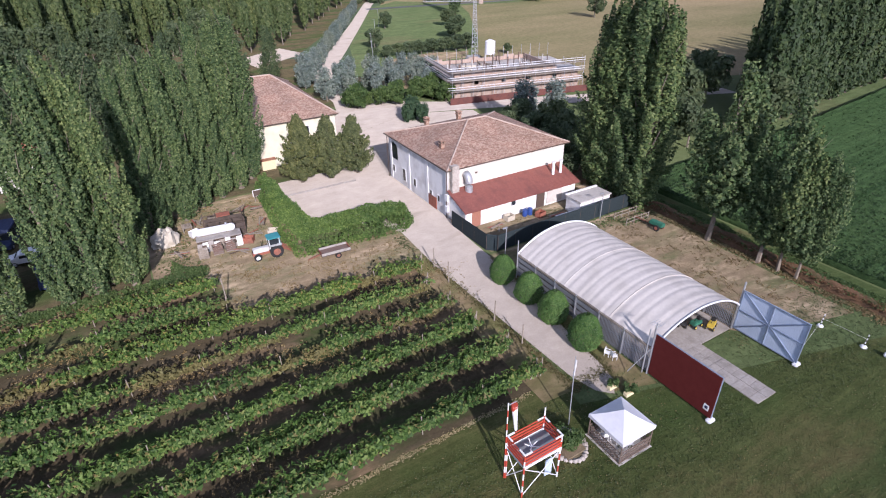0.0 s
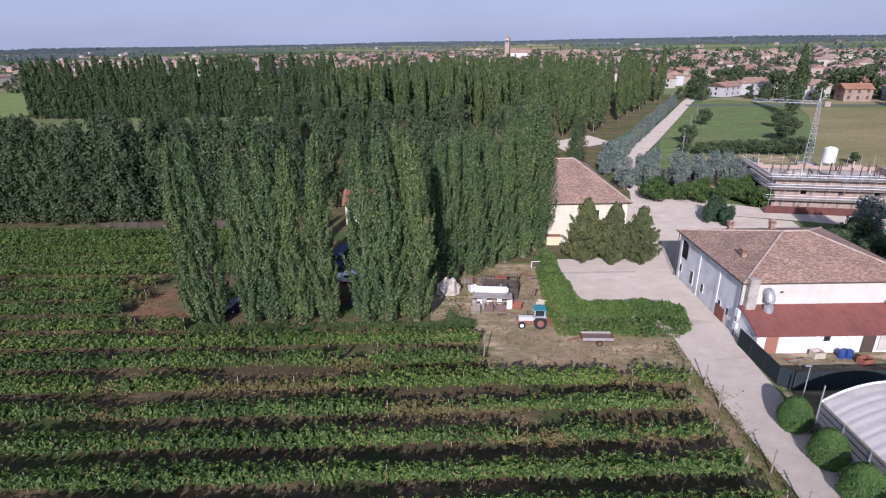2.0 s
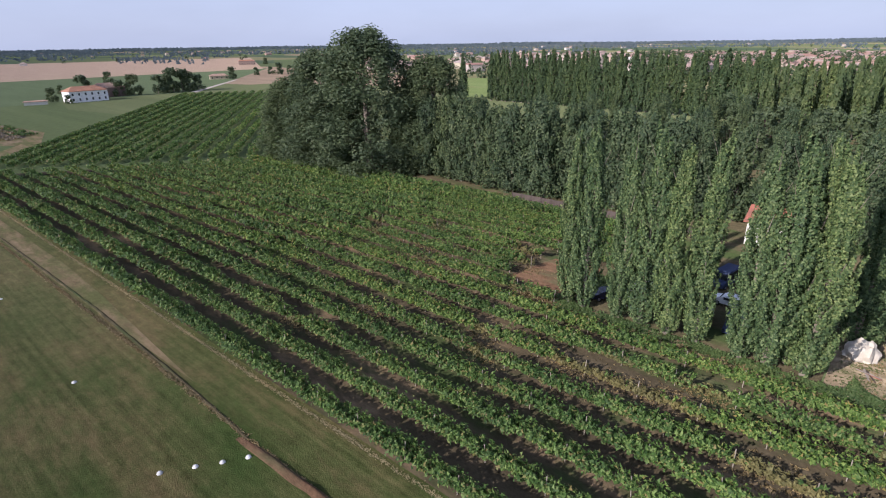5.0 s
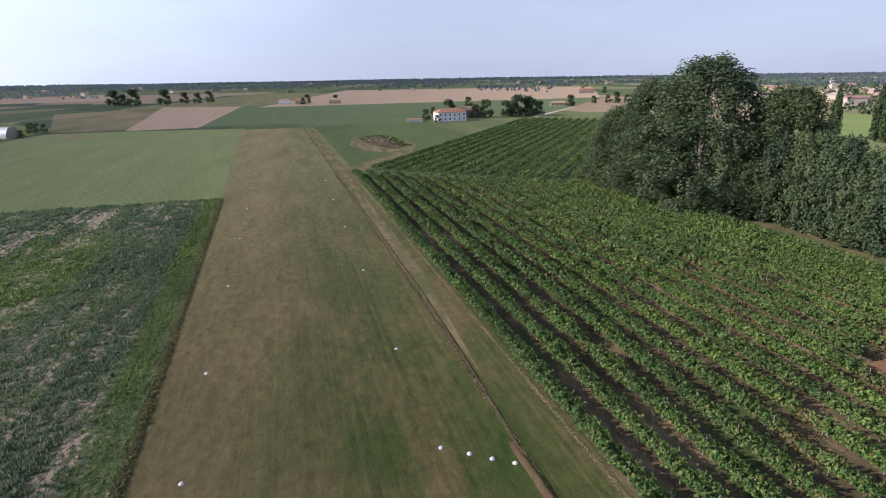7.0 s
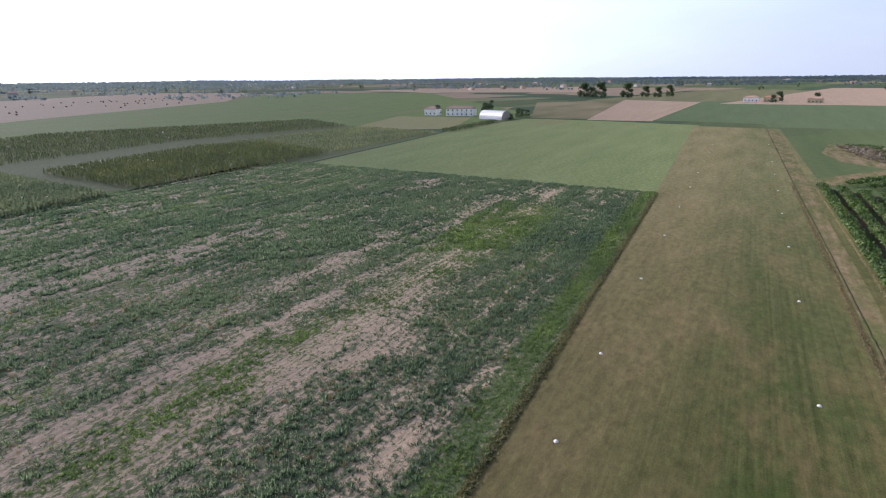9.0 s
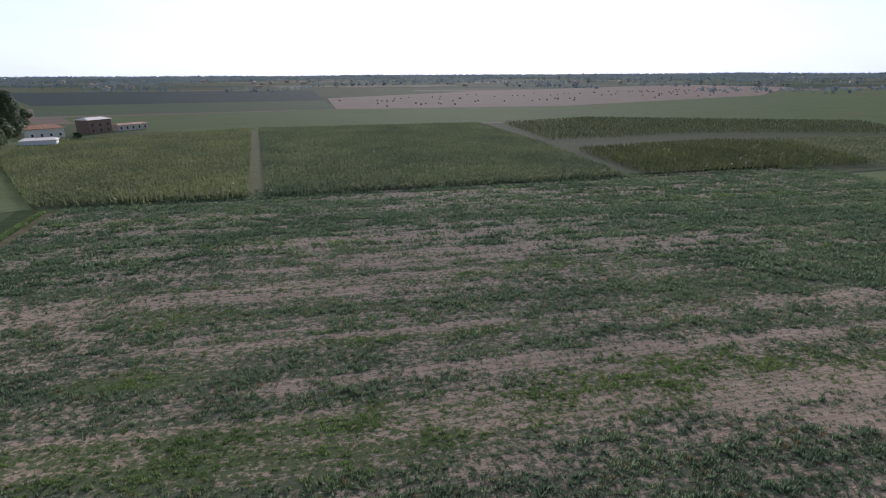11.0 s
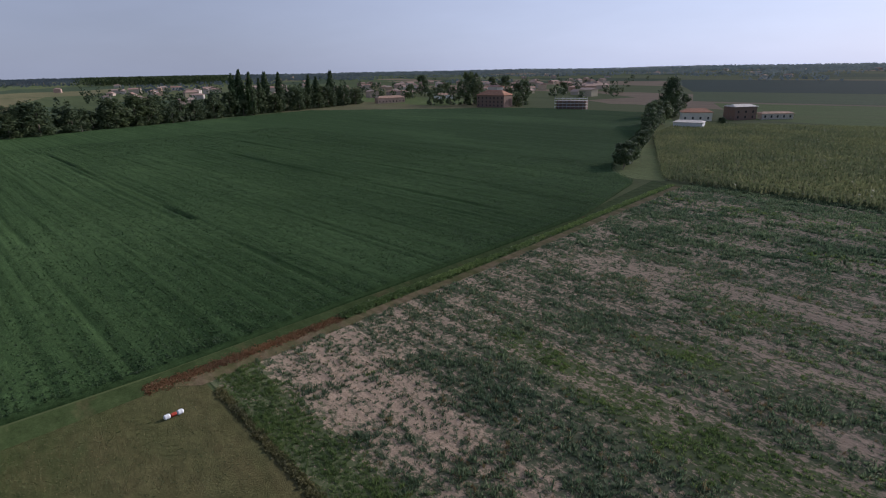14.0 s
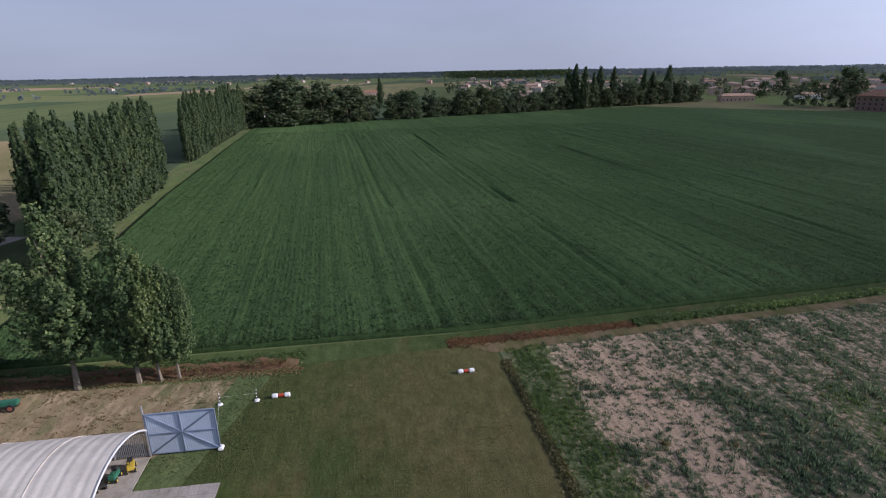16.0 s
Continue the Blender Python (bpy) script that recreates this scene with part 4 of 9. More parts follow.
    for k in range(6):
        p = W([23.9, 23.5, 22.9, 22.5, 22.3, 23.8][k], 24.3 + 4.05 * k + 0.8)
        h = tagged(new("braced_post"), "grey wooden row-end post with a slanting brace", "post", "braced row-end posts")
        h.matrix_basis = pose(p.x, p.y, 0, 0, 0, TURN + 6 * (k % 3))
        part("upright", tb((0, 0, -0.2), (0.06, 0, 2.0), 0.06, 0.05, 7), M["timber"], h)
        part("brace", tb((-1.0, 0.1, 0), (0.02, 0.05, 1.55), 0.05, 0.045, 7), M["timber"], h)


vine_rows()


def second_vineyard():
    rng = np.random.default_rng(12)
    for k in range(16):
        u = k / 15
        p0 = np.array([-162, -111]) * (1 - u) + np.array([-168, -30]) * u
        p1 = np.array([-400, -134]) * (1 - u) + np.array([-408, -52]) * u
        n = int(np.linalg.norm(p1 - p0) * 34)
        s = rng.uniform(0, 1, n)
        d = (p1 - p0) / np.linalg.norm(p1 - p0)
        side = np.array([-d[1], d[0]])
        x = rng.normal(0, 0.6, n)
        P = np.concatenate([p0 + (p1 - p0) * s[:, None] + side * x[:, None], (0.4 + 1.6 * rng.uniform(0, 1, n) ** 0.6)[:, None]], 1)
        v, f = cards(P, rng.normal(0, 0.6, P.shape) + [0, 0, 0.7], 0.56, rng, 1.2, 0.3)
        row = tagged(new("vine_row"), "distant green grapevine row", "vines", "far vine rows")
        mesh_ob("foliage", v, f, M["vine"], row)["kind"] = "stuff"


second_vineyard()


def clumps(name, label, centre, radius, count, material, rng, high=1.0, width=0.2):
    """Rounded weeds: narrow blades that fan out from the middle of each plant."""
    k = int(count.sum())
    c, r = np.repeat(centre, count, 0), np.repeat(radius, count)
    th, q = rng.uniform(0, 6.2832, k), rng.uniform(0, 1, k) ** 0.6
    out = np.stack([np.cos(th), np.sin(th), np.zeros(k)], 1)
    root = c + out * (r * q * 0.45)[:, None]
    tip = c + out * (r * q * rng.uniform(0.7, 1.2, k))[:, None]
    tip[:, 2] += r * high * np.sqrt(np.clip(1.15 - q * q, 0.05, 2)) * rng.uniform(0.6, 1.1, k)
    turn = th + rng.normal(0, 0.9, k) + 1.57
    w = np.stack([np.cos(turn), np.sin(turn), np.zeros(k)], 1) * (np.maximum(r, 0.2) * width * rng.uniform(0.6, 1.2, k))[:, None]
    v = np.stack([root - w, root + w, tip], 1).reshape(-1, 3)
    return tagged(mesh_ob(name, v, np.arange(3 * k).reshape(k, 3), material), label, "plants", "", "stuff")


def fallow_plan(b, a):
    """Where the fallow is bare, lush or bushy, in drifts along the old furrows."""
    band = np.array([noise.noise((x * 0.011, y * 0.21, 1.7)) for x, y in zip(b, a)])
    line = np.array([noise.noise((x * 0.022, y * 0.62, 8.2)) + 0.6 * noise.noise((x * 0.03, y * 1.25, 5.3)) for x, y in zip(b, a)])
    spot = np.array([noise.noise((x * 0.22, y * 0.4, 4.4)) for x, y in zip(b, a)])
    oval = lambda cb, ca, rb, ra: np.exp(-((b - cb) / rb) ** 2 - ((a - ca) / ra) ** 2)
    bare = (0.7 * oval(47, -23, 11, 6.5) + 0.5 * oval(36, -30, 14, 5) + 0.6 * oval(-36, -24, 10, 3) + 0.6 * oval(-58, -38, 14, 4) + 1.0 * oval(-10, -53.2, 42, 1.3) + 0.7 * oval(-50, -53.8, 26, 1.2)
            + 0.8 * oval(-30, -95, 34, 3) + 0.7 * oval(-48, -75.5, 20, 2.2) + 0.7 * oval(40, -76, 22, 5) + 1.0 * oval(-145, -48, 6, 4) + 0.9 * oval(-146, -83, 7, 5) + 0.8 * oval(-20, -147, 26, 2) + 0.6 * oval(-44, -36, 12, 2) + 0.6 * oval(58, -42, 10, 9)
            + 0.6 * oval(0, -105, 40, 2.5) + 0.5 * oval(-70, -62, 26, 2) + 0.5 * oval(-84, -92, 24, 2.5) + 0.5 * oval(20, -90, 20, 2))
    lush = (1.1 * oval(-103, -45, 32, 9) + 0.9 * oval(23, -57.5, 9, 2.6) + 1.0 * oval(2, -43, 28, 5.5) + 0.7 * oval(-33, -50, 14, 2.6) + 0.6 * oval(22, -74, 14, 3) + 0.5 * oval(0, -62, 30, 2.4)
            + 0.5 * oval(-20, -84, 40, 3) + 0.6 * oval(-40, -44, 30, 2.5) + 0.5 * oval(30, -45, 24, 3))
    bushy = 0.9 * oval(-22, -71.2, 40, 1.8) + 0.9 * oval(-85, -27, 45, 8) + 0.6 * oval(-100, -70, 60, 18) + 0.5 * oval(30, -35, 10, 5) + 0.5 * oval(-120, -120, 60, 25) + 0.6 * oval(-30, -32, 14, 4)
    ridge = np.interp(b, [-160, -35, 54], [-19.8, -15.8, -13.8])
    margin = np.exp(-((a - ridge + 2.4) / (2.6 + 1.6 * np.clip((b - 10) / 30, 0, 1))) ** 2)
    grow = 0.72 + 0.85 * band + 0.75 * line + 0.6 * spot - 1.1 * bare + 0.5 * lush + 0.7 * bushy + 0.3 * np.clip((b + 15) / 30, 0, 1) * np.clip((-28 - a) / 8, 0, 1) + 1.4 * margin
    return dict(band=band, line=line, spot=spot, bare=bare, lush=lush, bushy=bushy, margin=margin, grow=grow, ridge=ridge)


def fallow_ground():
    """The field's ground as one fine grid that carries how densely it is grown over."""
    bs, u = np.arange(0, 1.0001, 1 / 150), np.arange(0, 1.0001, 1 / 300)
    U, S = np.meshgrid(u, bs)
    A = -13.8 - U * (131.2 + 16 * (1 - S)) - 6.5 * (1 - S)
    B = (-160 + 8 * U) * (1 - S) + np.interp(A, [-145, -62, -13.8], [69.1, 60.3, 57.0]) * S
    d = fallow_plan(B.ravel(), A.ravel())
    n, m = B.shape
    V = np.stack([B * BX + A * AX, B * BY + A * AY, np.full(B.shape, 0.05)], -1).reshape(-1, 3)
    i = np.arange(n * m).reshape(n, m)
    F = np.stack([i[:-1, :-1], i[:-1, 1:], i[1:, 1:], i[1:, :-1]], -1).reshape(-1, 4)
    ob = mesh_ob("fallow_field", V, F, M["weeds"])
    for key, value in (("growth", np.clip(0.145 + 0.08 * d["grow"], 0.125, 0.3)), ("lush", np.clip(0.9 * d["lush"] + 0.7 * d["margin"] + 0.4 * np.clip(-d["band"], 0, 1) - 0.15, 0, 0.7))):
        ob.data.attributes.new(key, 'FLOAT', 'POINT').data.foreach_set("value", value.astype(np.float32))
    tagged(ob, "sandy fallow field with patchy weeds", "", "", "structure")


fallow_ground()


def fallow_weeds():
    """Grey-green weeds in long drifts along the old furrows, with bare sandy bands and low green grass between."""
    rng = np.random.default_rng(21)
    k = 155000
    b, a = rng.uniform(-162, 71, k), -14.5 - 147 * rng.uniform(0, 1, k) ** 1.25
    furrow = np.round(a / 0.78) * 0.78
    a = np.where(rng.uniform(0, 1, k) < 0.7, furrow + rng.normal(0, 0.13, k), a)
    d = fallow_plan(b, a)
    edge = np.interp(a, [-145, -62, -13], [69.2, 60.4, 57.0])
    keep = (rng.uniform(0, 1, k) < np.clip(0.2 + 0.65 * d["grow"], 0.5, 0.95)) & (a < d["ridge"] - 0.2) & (b < edge - 0.4)
    b, a = b[keep], a[keep]
    d = {key: value[keep] for key, value in d.items()}
    spot, line = d["spot"], d["line"]
    n = len(b)
    P = np.stack([b * BX + a * AX, b * BY + a * AY, np.full(n, 0.05)], 1)
    far = np.hypot(P[:, 0], P[:, 1])
    low = (1.1 * d["lush"] + 1.1 * d["margin"] + 0.8 * np.clip(-d["band"], 0, 1) + rng.normal(0, 0.16, n)) > 0.5
    dry = ~low & (rng.uniform(0, 1, n) < 0.10 + 0.12 * np.clip(d["bare"], 0, 1))
    rest = ~low & ~dry
    r = np.clip(0.22 + 0.30 * np.clip(0.4 + spot + 0.5 * line, 0, 1.3) + 0.18 * np.clip(d["bushy"], 0, 1) + rng.gamma(1.6, 0.07, n), 0.16, 1.0) * np.interp(d["grow"], [-0.3, 0.5], [0.78, 1.0])
    per = lambda sel, base: np.clip((base * (r[sel] / 0.3) ** 1.3).astype(int), 3, 14)
    near = far < 100
    for lab, sel, m_, base, size, high, width in (
            ("grey-green tufted weeds on sandy soil", near & rest, "weedleaf", 9, 1.0, 0.8, 0.115), ("low green grass in the old furrows", near & low, "grassleaf", 7, 0.8, 0.7, 0.12),
            ("pale dry stalks on sandy soil", near & dry, "drygrass", 5, 0.7, 0.9, 0.14), ("grey-green weeds on sandy soil far off", ~near & rest, "weedleaf", 5, 1.15, 0.8, 0.22),
            ("green grass on the fallow far off", ~near & low, "grassleaf", 3, 1.15, 0.7, 0.3)):
        clumps("weeds", lab, P[sel], r[sel] * size, per(sel, base), M[m_], rng, high, width)


fallow_weeds()


def strip_line(pts, n, rng, width):
    pts = np.array(pts, float)
    seg = np.hypot(*np.diff(pts, axis=0).T)
    s = np.sort(rng.uniform(0, seg.sum(), n))
    c = np.concatenate([[0], np.cumsum(seg)])
    b, a = np.interp(s, c, pts[:, 0]), np.interp(s, c, pts[:, 1]) + rng.normal(0, width, n)
    b = b + rng.normal(0, width, n) * 0.3
    return np.stack([b * BX + a * AX, b * BY + a * AY, np.full(n, 0.04)], 1)


rng0 = np.random.default_rng(31)
tufts("grass_edge", "tall green grass along the airstrip edge", strip_line([(55, -16.2), (-35, -18.2), (-160, -22.7)], 5200, rng0, 0.8), 0.22, M["grassleaf"], 5, rng0)
tufts("grass_edge", "rough olive grass ridge along the airstrip", strip_line([(54, -14.0), (-35, -16.0), (-160, -20.0)], 7000, rng0, 0.2), 0.36, M["olivegrass"], 5, rng0)


def low_ridge(name, label, line, width, height, material, seed):
    """A narrow ridge of thrown-up soil along a line in the plan's axes."""
    rng = np.random.default_rng(seed)
    o = np.array(line, float)
    seg = np.concatenate([[0], np.cumsum(np.hypot(*np.diff(o, axis=0).T))])
    n = int(seg[-1] / 0.7)
    s = np.linspace(0, seg[-1], n)
    b, a = np.interp(s, seg, o[:, 0]), np.interp(s, seg, o[:, 1])
    prof = ((-0.6, 0.0), (-0.25, 0.75), (0.0, 1.0), (0.3, 0.55), (0.6, 0.0))
    V = []
    for i in range(n):
        end = min(1.0, i / 4, (n - 1 - i) / 4)
        for x, z in prof:
            q = W(b[i] + rng.normal(0, 0.06), a[i] + x * width + 0.12 * noise.noise((b[i] * 0.6, x, 2)))
            V.append((q.x, q.y, 0.02 + max(0.0, end * z * height * (1 + 0.5 * noise.noise((b[i] * 0.5, x, 6))))))
    m = len(prof)
    F = [(i * m + j, i * m + j + 1, (i + 1) * m + j + 1, (i + 1) * m + j) for i in range(n - 1) for j in range(m - 1)]
    tagged(mesh_ob(name, V, F, material), label, "", "", "structure")


low_ridge("ditch_edge", "low dark earth edge of a ditch along the airstrip", [(-388, 10.0), (-190, 14.6), (-120, 16.5), (-76, 17.6), (-51, 17.5), (-36, 17.2)], 0.36, 0.13, M["woodfloor"], 61)
low_ridge("ditch_edge", "bare reddish earth thrown up beside the ditch", [(-39, 16.9), (-33, 17.1), (-28, 17.35), (-22.5, 17.5)], 0.75, 0.34, M["redsoil"], 62)
tufts("grass_edge", "rough grass along a shallow ditch", strip_line([(-10, 17.5), (-29, 17.4), (-60, 17), (-190, 14)], 3200, rng0, 0.12), 0.2, M["drygrass"], 4, rng0)
tufts("grass_edge", "ragged weeds along the gravel road", np.concatenate([strip_line([(25.2, 23), (25.2, 45), (24.6, 53)], 1, rng0, 0.1)] + [np.stack([bb * BX + aa * AX, bb * BY + aa * AY, np.full(len(bb), 0.05)], 1) for bb, aa in
                                                                              ((rng0.normal(25.3, 0.28, 1300), rng0.uniform(22, 46, 1300)), (np.interp(np.linspace(22, 43, 900), [22, 41], [29.2, 31.4]) + rng0.normal(0, 0.28, 900), np.linspace(22, 43, 900)), (rng0.uniform(25.5, 29.5, 500), rng0.normal(22.8, 0.4, 500)))]), 0.12, M["olivegrass"], 5, rng0)
tufts("grass_edge", "dry straw under the first vines", strip_line([(22, 24.0), (-190, 19.8)], 9000, rng0, 0.13), 0.09, M["straw"], 4, rng0)


def across(pts, n, rng, width):
    """Scatter along a line that runs across the strip."""
    pts = np.array(pts, float)
    s = rng.uniform(0, len(pts) - 1, n)
    b, a = np.interp(s, range(len(pts)), pts[:, 0]) + rng.normal(0, width, n), np.interp(s, range(len(pts)), pts[:, 1])
    return np.stack([b * BX + a * AX, b * BY + a * AY, np.full(n, 0.05)], 1)


def patch_pts(b0, b1, a0, a1, n, rng, loose=0.45):
    """Points in clumps over a stretch of yard."""
    c = np.stack([rng.uniform(b0, b1, n // 9 + 1), rng.uniform(a0, a1, n // 9 + 1)], 1)
    q = c[rng.integers(0, len(c), n)] + rng.normal(0, loose, (n, 2))
    q = q[(q >= [b0, a0]).all(1) & (q <= [b1, a1]).all(1)]
    n = len(q)
    return np.stack([q[:, 0] * BX + q[:, 1] * AX, q[:, 0] * BY + q[:, 1] * AY, np.full(n, 0.07)], 1)


tufts("yard_weeds", "straw and dry weeds strewn over the farmyard", np.concatenate([patch_pts(4.5, 25, 47, 55, 900, rng0), patch_pts(0, 13.5, 55.5, 75, 1100, rng0)]), 0.16, M["drygrass"], 4, rng0)
tufts("yard_weeds", "green weeds at the edges of the farmyard", np.concatenate([patch_pts(4.2, 25, 46.3, 48, 500, rng0), patch_pts(-2, 3, 57, 75, 700, rng0), patch_pts(0, 12, 64, 75, 500, rng0), patch_pts(24, 25.4, 46, 53, 200, rng0)]), 0.13, M["lawnleaf"], 6, rng0)
tufts("yard_weeds", "dry weeds on bare ground behind the hangar", np.concatenate([patch_pts(44, 55, 20, 43, 1100, rng0), patch_pts(33, 56, 44.2, 49, 500, rng0)]), 0.15, M["drygrass"], 4, rng0)
tufts("yard_weeds", "low green weeds along the screened fence", np.concatenate([patch_pts(43.2, 55, 40, 43.5, 350, rng0), patch_pts(33, 56, 44.2, 45.4, 350, rng0), patch_pts(43, 44, 21, 39, 300, rng0)]), 0.2, M["grassleaf"], 5, rng0)
tufts("grove_weeds", "rank weeds at the feet of the poplars", np.concatenate([patch_pts(-31, 3, 56.3, 58.2, 1500, rng0), patch_pts(-32, -28, 57, 70, 400, rng0)]), 0.4, M["grassleaf"], 6, rng0)
tufts("grove_weeds", "dry grass before the poplars", patch_pts(-38, 3, 55.4, 57.6, 1200, rng0), 0.25, M["drygrass"], 5, rng0)
tufts("bank_weeds", "rusty dry weeds in the ditch", across([(57.9, 10.5), (57.9, 27), (57.8, 44)], 900, rng0, 0.5), 0.24, M["rusty"], 5, rng0)
tufts("bank_weeds", "dry reddish weeds growing on the earth bank", across([(57.2, 11), (57.2, 27), (57.1, 43)], 1300, rng0, 0.35) + [0, 0, 0.5], 0.22, M["rusty"], 5, rng0)
tufts("bank_weeds", "green weeds growing on the earth bank", across([(57.5, 11), (57.5, 27), (57.4, 43)], 500, rng0, 0.4) + [0, 0, 0.5], 0.3, M["grassleaf"], 5, rng0)
tufts("bank_weeds", "dry straw-coloured grass on the ditch bank", across([(56.0, 9), (56.0, 27), (55.9, 44)], 1500, rng0, 0.5), 0.2, M["drygrass"], 5, rng0)
tufts("bank_weeds", "green weeds on the ditch bank", across([(58.9, 9), (58.9, 27), (58.8, 44)], 1700, rng0, 0.5), 0.3, M["grassleaf"], 5, rng0)
tufts("lawn_tufts", "short uneven grass round the hangar and tower", np.concatenate([patch_pts(-10, 57, -12, 12, 7500, rng0, 2.2), patch_pts(-10, 31, 11, 22.4, 6500, rng0, 1.5), patch_pts(39.2, 57, 11, 20.5, 3600, rng0, 1.5), patch_pts(31.2, 36, 12, 20, 1200, rng0, 1.5)]), 0.10, M["lawnleaf"], 3, rng0)
tufts("lawn_tufts", "dry wisps in the short grass", np.concatenate([patch_pts(-10, 57, -12, 12, 2600, rng0, 1.2), patch_pts(8, 31, 12, 22.4, 900, rng0, 1.0), patch_pts(41, 56, 16, 22, 700, rng0)]), 0.08, M["drygrass"], 3, rng0)
tufts("bank_weeds", "rusty dry weeds beside the field track", across([(59.0, -8), (59.5, -20), (60.4, -33)], 2200, rng0, 0.5), 0.22, M["rusty"], 5, rng0)
tufts("ditch_plants", "broad green weeds along a ditch", across([(60.7, -33), (63.2, -62), (72.2, -145)], 3000, rng0, 0.3), 0.55, M["grassleaf"], 7, rng0)


def earth_bank():
    """A low cut bank of reddish soil along the ditch beside the bare yard."""
    rng = np.random.default_rng(44)
    prof = ((-1.0, 0.0), (-0.55, 0.5), (0.0, 0.72), (0.7, 0.62), (1.5, 0.05))
    V, n = [], 70
    for i in range(n + 1):
        a = 9.5 + 34.5 * i / n
        end = min(1.0, i / 5, (n - i) / 3)
        for x, z in prof:
            p = W(57.3 + x + 0.25 * noise.noise((a * 0.4, x, 1)), a, 0)
            V.append((p.x, p.y, 0.03 + end * z * (1 + 0.5 * noise.noise((a * 0.7, x * 2, 7))) + rng.normal(0, 0.03) * end))
    k = len(prof)
    F = [(i * k + j, i * k + j + 1, (i + 1) * k + j + 1, (i + 1) * k + j) for i in range(n) for j in range(k - 1)]
    tagged(mesh_ob("earth_bank", V, F, M["redsoil"]), "low bank of bare reddish soil along the ditch", "", "", "structure")


earth_bank()


def corn():
    rng = np.random.default_rng(41)
    for mat_, outline, step, h, label in (
            ("cornleaf", [(77, -149), (133, -243), (147, -300), (50, -341), (25, -150)], 0.92, 2.2, "ripening corn in rows"),
            ("cornleaf", [(20, -150), (46, -341), (-88, -345), (-92, -250), (-88, -157)], 0.92, 2.2, "ripening corn in rows"),
            ("corn_dark", [(-97, -159), (-184, -158.5), (-200, -212), (-172, -228), (-98, -215)], 1.35, 3.0, "dark sorghum in rows"),
            ("cornleaf", [(-187.5, -159), (-286, -160), (-299, -228), (-196, -235)], 1.7, 1.3, "thin brownish crop"),
            ("corn_dark", [(-292.5, -155.5), (-370, -158), (-372, -164), (-294, -163)], 1.2, 2.4, "tall dark crop strip beside a farm"),
            ("corn_dark", [(-101, -252), (-192, -264), (-296, -236), (-330, -300), (-175, -372), (-104, -345)], 1.9, 2.2, "dark green maize seen far off")):
        o = np.array(outline, float)
        b, a = np.meshgrid(np.arange(o[:, 0].min(), o[:, 0].max(), step), np.arange(o[:, 1].min(), o[:, 1].max(), step * 0.9))
        b, a = b.ravel() + rng.normal(0, 0.2, b.size), a.ravel() + rng.normal(0, 0.35, b.size)
        inside = np.zeros(len(b), bool)
        for i in range(len(o)):
            (x0, y0), (x1, y1) = o[i - 1], o[i]
            cross = ((y0 > a) != (y1 > a)) & (b < (x1 - x0) * (a - y0) / (y1 - y0 + 1e-9) + x0)
            inside ^= cross
        b, a = b[inside], a[inside]
        n = len(b)
        P = np.stack([b * BX + a * AX, b * BY + a * AY, np.full(n, h * 0.5)], 1)
        d = rng.normal(0, 1, (n, 3)) * [1, 1, 0.15]
        v1, f1 = cards(P, d, 0.5, rng, h / 0.5, 0.92)
        v2, f2 = cards(P + [0, 0, h * 0.2], rng.normal(0, 1, (n, 3)) * [1, 1, 0.4] + [0, 0, 0.3], 0.7, rng, 1.4, 0.6)
        ob = mesh_ob("corn_crop", np.concatenate([v1, v2]), np.concatenate([f1, f2 + len(v1)]), M[mat_])
        tagged(ob, label, "crop field", "", "stuff")


corn()


# ---- trees ----
T = {}
for i in range(4):
    T["pop%d" % i] = tree("poplar_tree", "tall columnar green poplar with leaves to the ground",
                          lambda r, i=i: poplar_points(r, 17000, 23.0 + 0.7 * (i % 2), 1.85 + 0.12 * i, 0.0, 4 + i % 3, 0.62, 3.0), M["poplar"], 0.215, (20, 0.3, 2), 100 + i, stretch=1.3, upright=0.45)
for i in range(3):
    T["lone%d" % i] = tree("poplar_tree", "poplar with a bare lower trunk and uneven leafy crown",
                           lambda r, i=i: stems_points(r, 15000, 19.0, 3.6, 4 + i % 2), M["poplar"], 0.23, (16, 0.2, 3), 120 + i, stretch=1.4, upright=0.5)
for i in range(3):
    T["dark%d" % i] = tree("poplar_tree", "dark green columnar poplar in a row",
                           lambda r, i=i: poplar_points(r, 3300, 25.0, 2.5 + 0.25 * i, 0.0, 5, 0.75, 1.5), M["poplar_dark"], 0.56, (20, 0.35, 1), 130 + i, stretch=1.5, upright=0.65)
for i in range(3):
    T["plant%d" % i] = tree("poplar_tree", "slim plantation poplar in a dense stand",
                            lambda r, i=i: poplar_points(r, 1050, 23.0, 1.9 + 0.2 * i, 0.08, 3, 0.7), M["plantation"], 0.72, (18, 0.2, 0), 140 + i, stretch=1.7, upright=0.75)
for i in range(3):
    T["broad%d" % i] = tree("broadleaf_tree", "large dark green broadleaf tree",
                            lambda r, i=i: poplar_points(r, 9000, 20.5, 4.4 + 0.3 * i, 0.0, 7, 0.42, 1.7), M["broad"], 0.40, (14, 0.4, 2), 150 + i, stretch=1.3, upright=0.4)
T["big"] = tree("broadleaf_tree", "huge spreading grey-green poplar taller than the woods",
                lambda r: stand_points(r, 38000, 31.0, 11.5, 230, (0.08, 0.19), 1.5, 1.8), M["grey_poplar"], 0.41, (24, 0.7, 3), 160, stretch=1.25, upright=0.3)
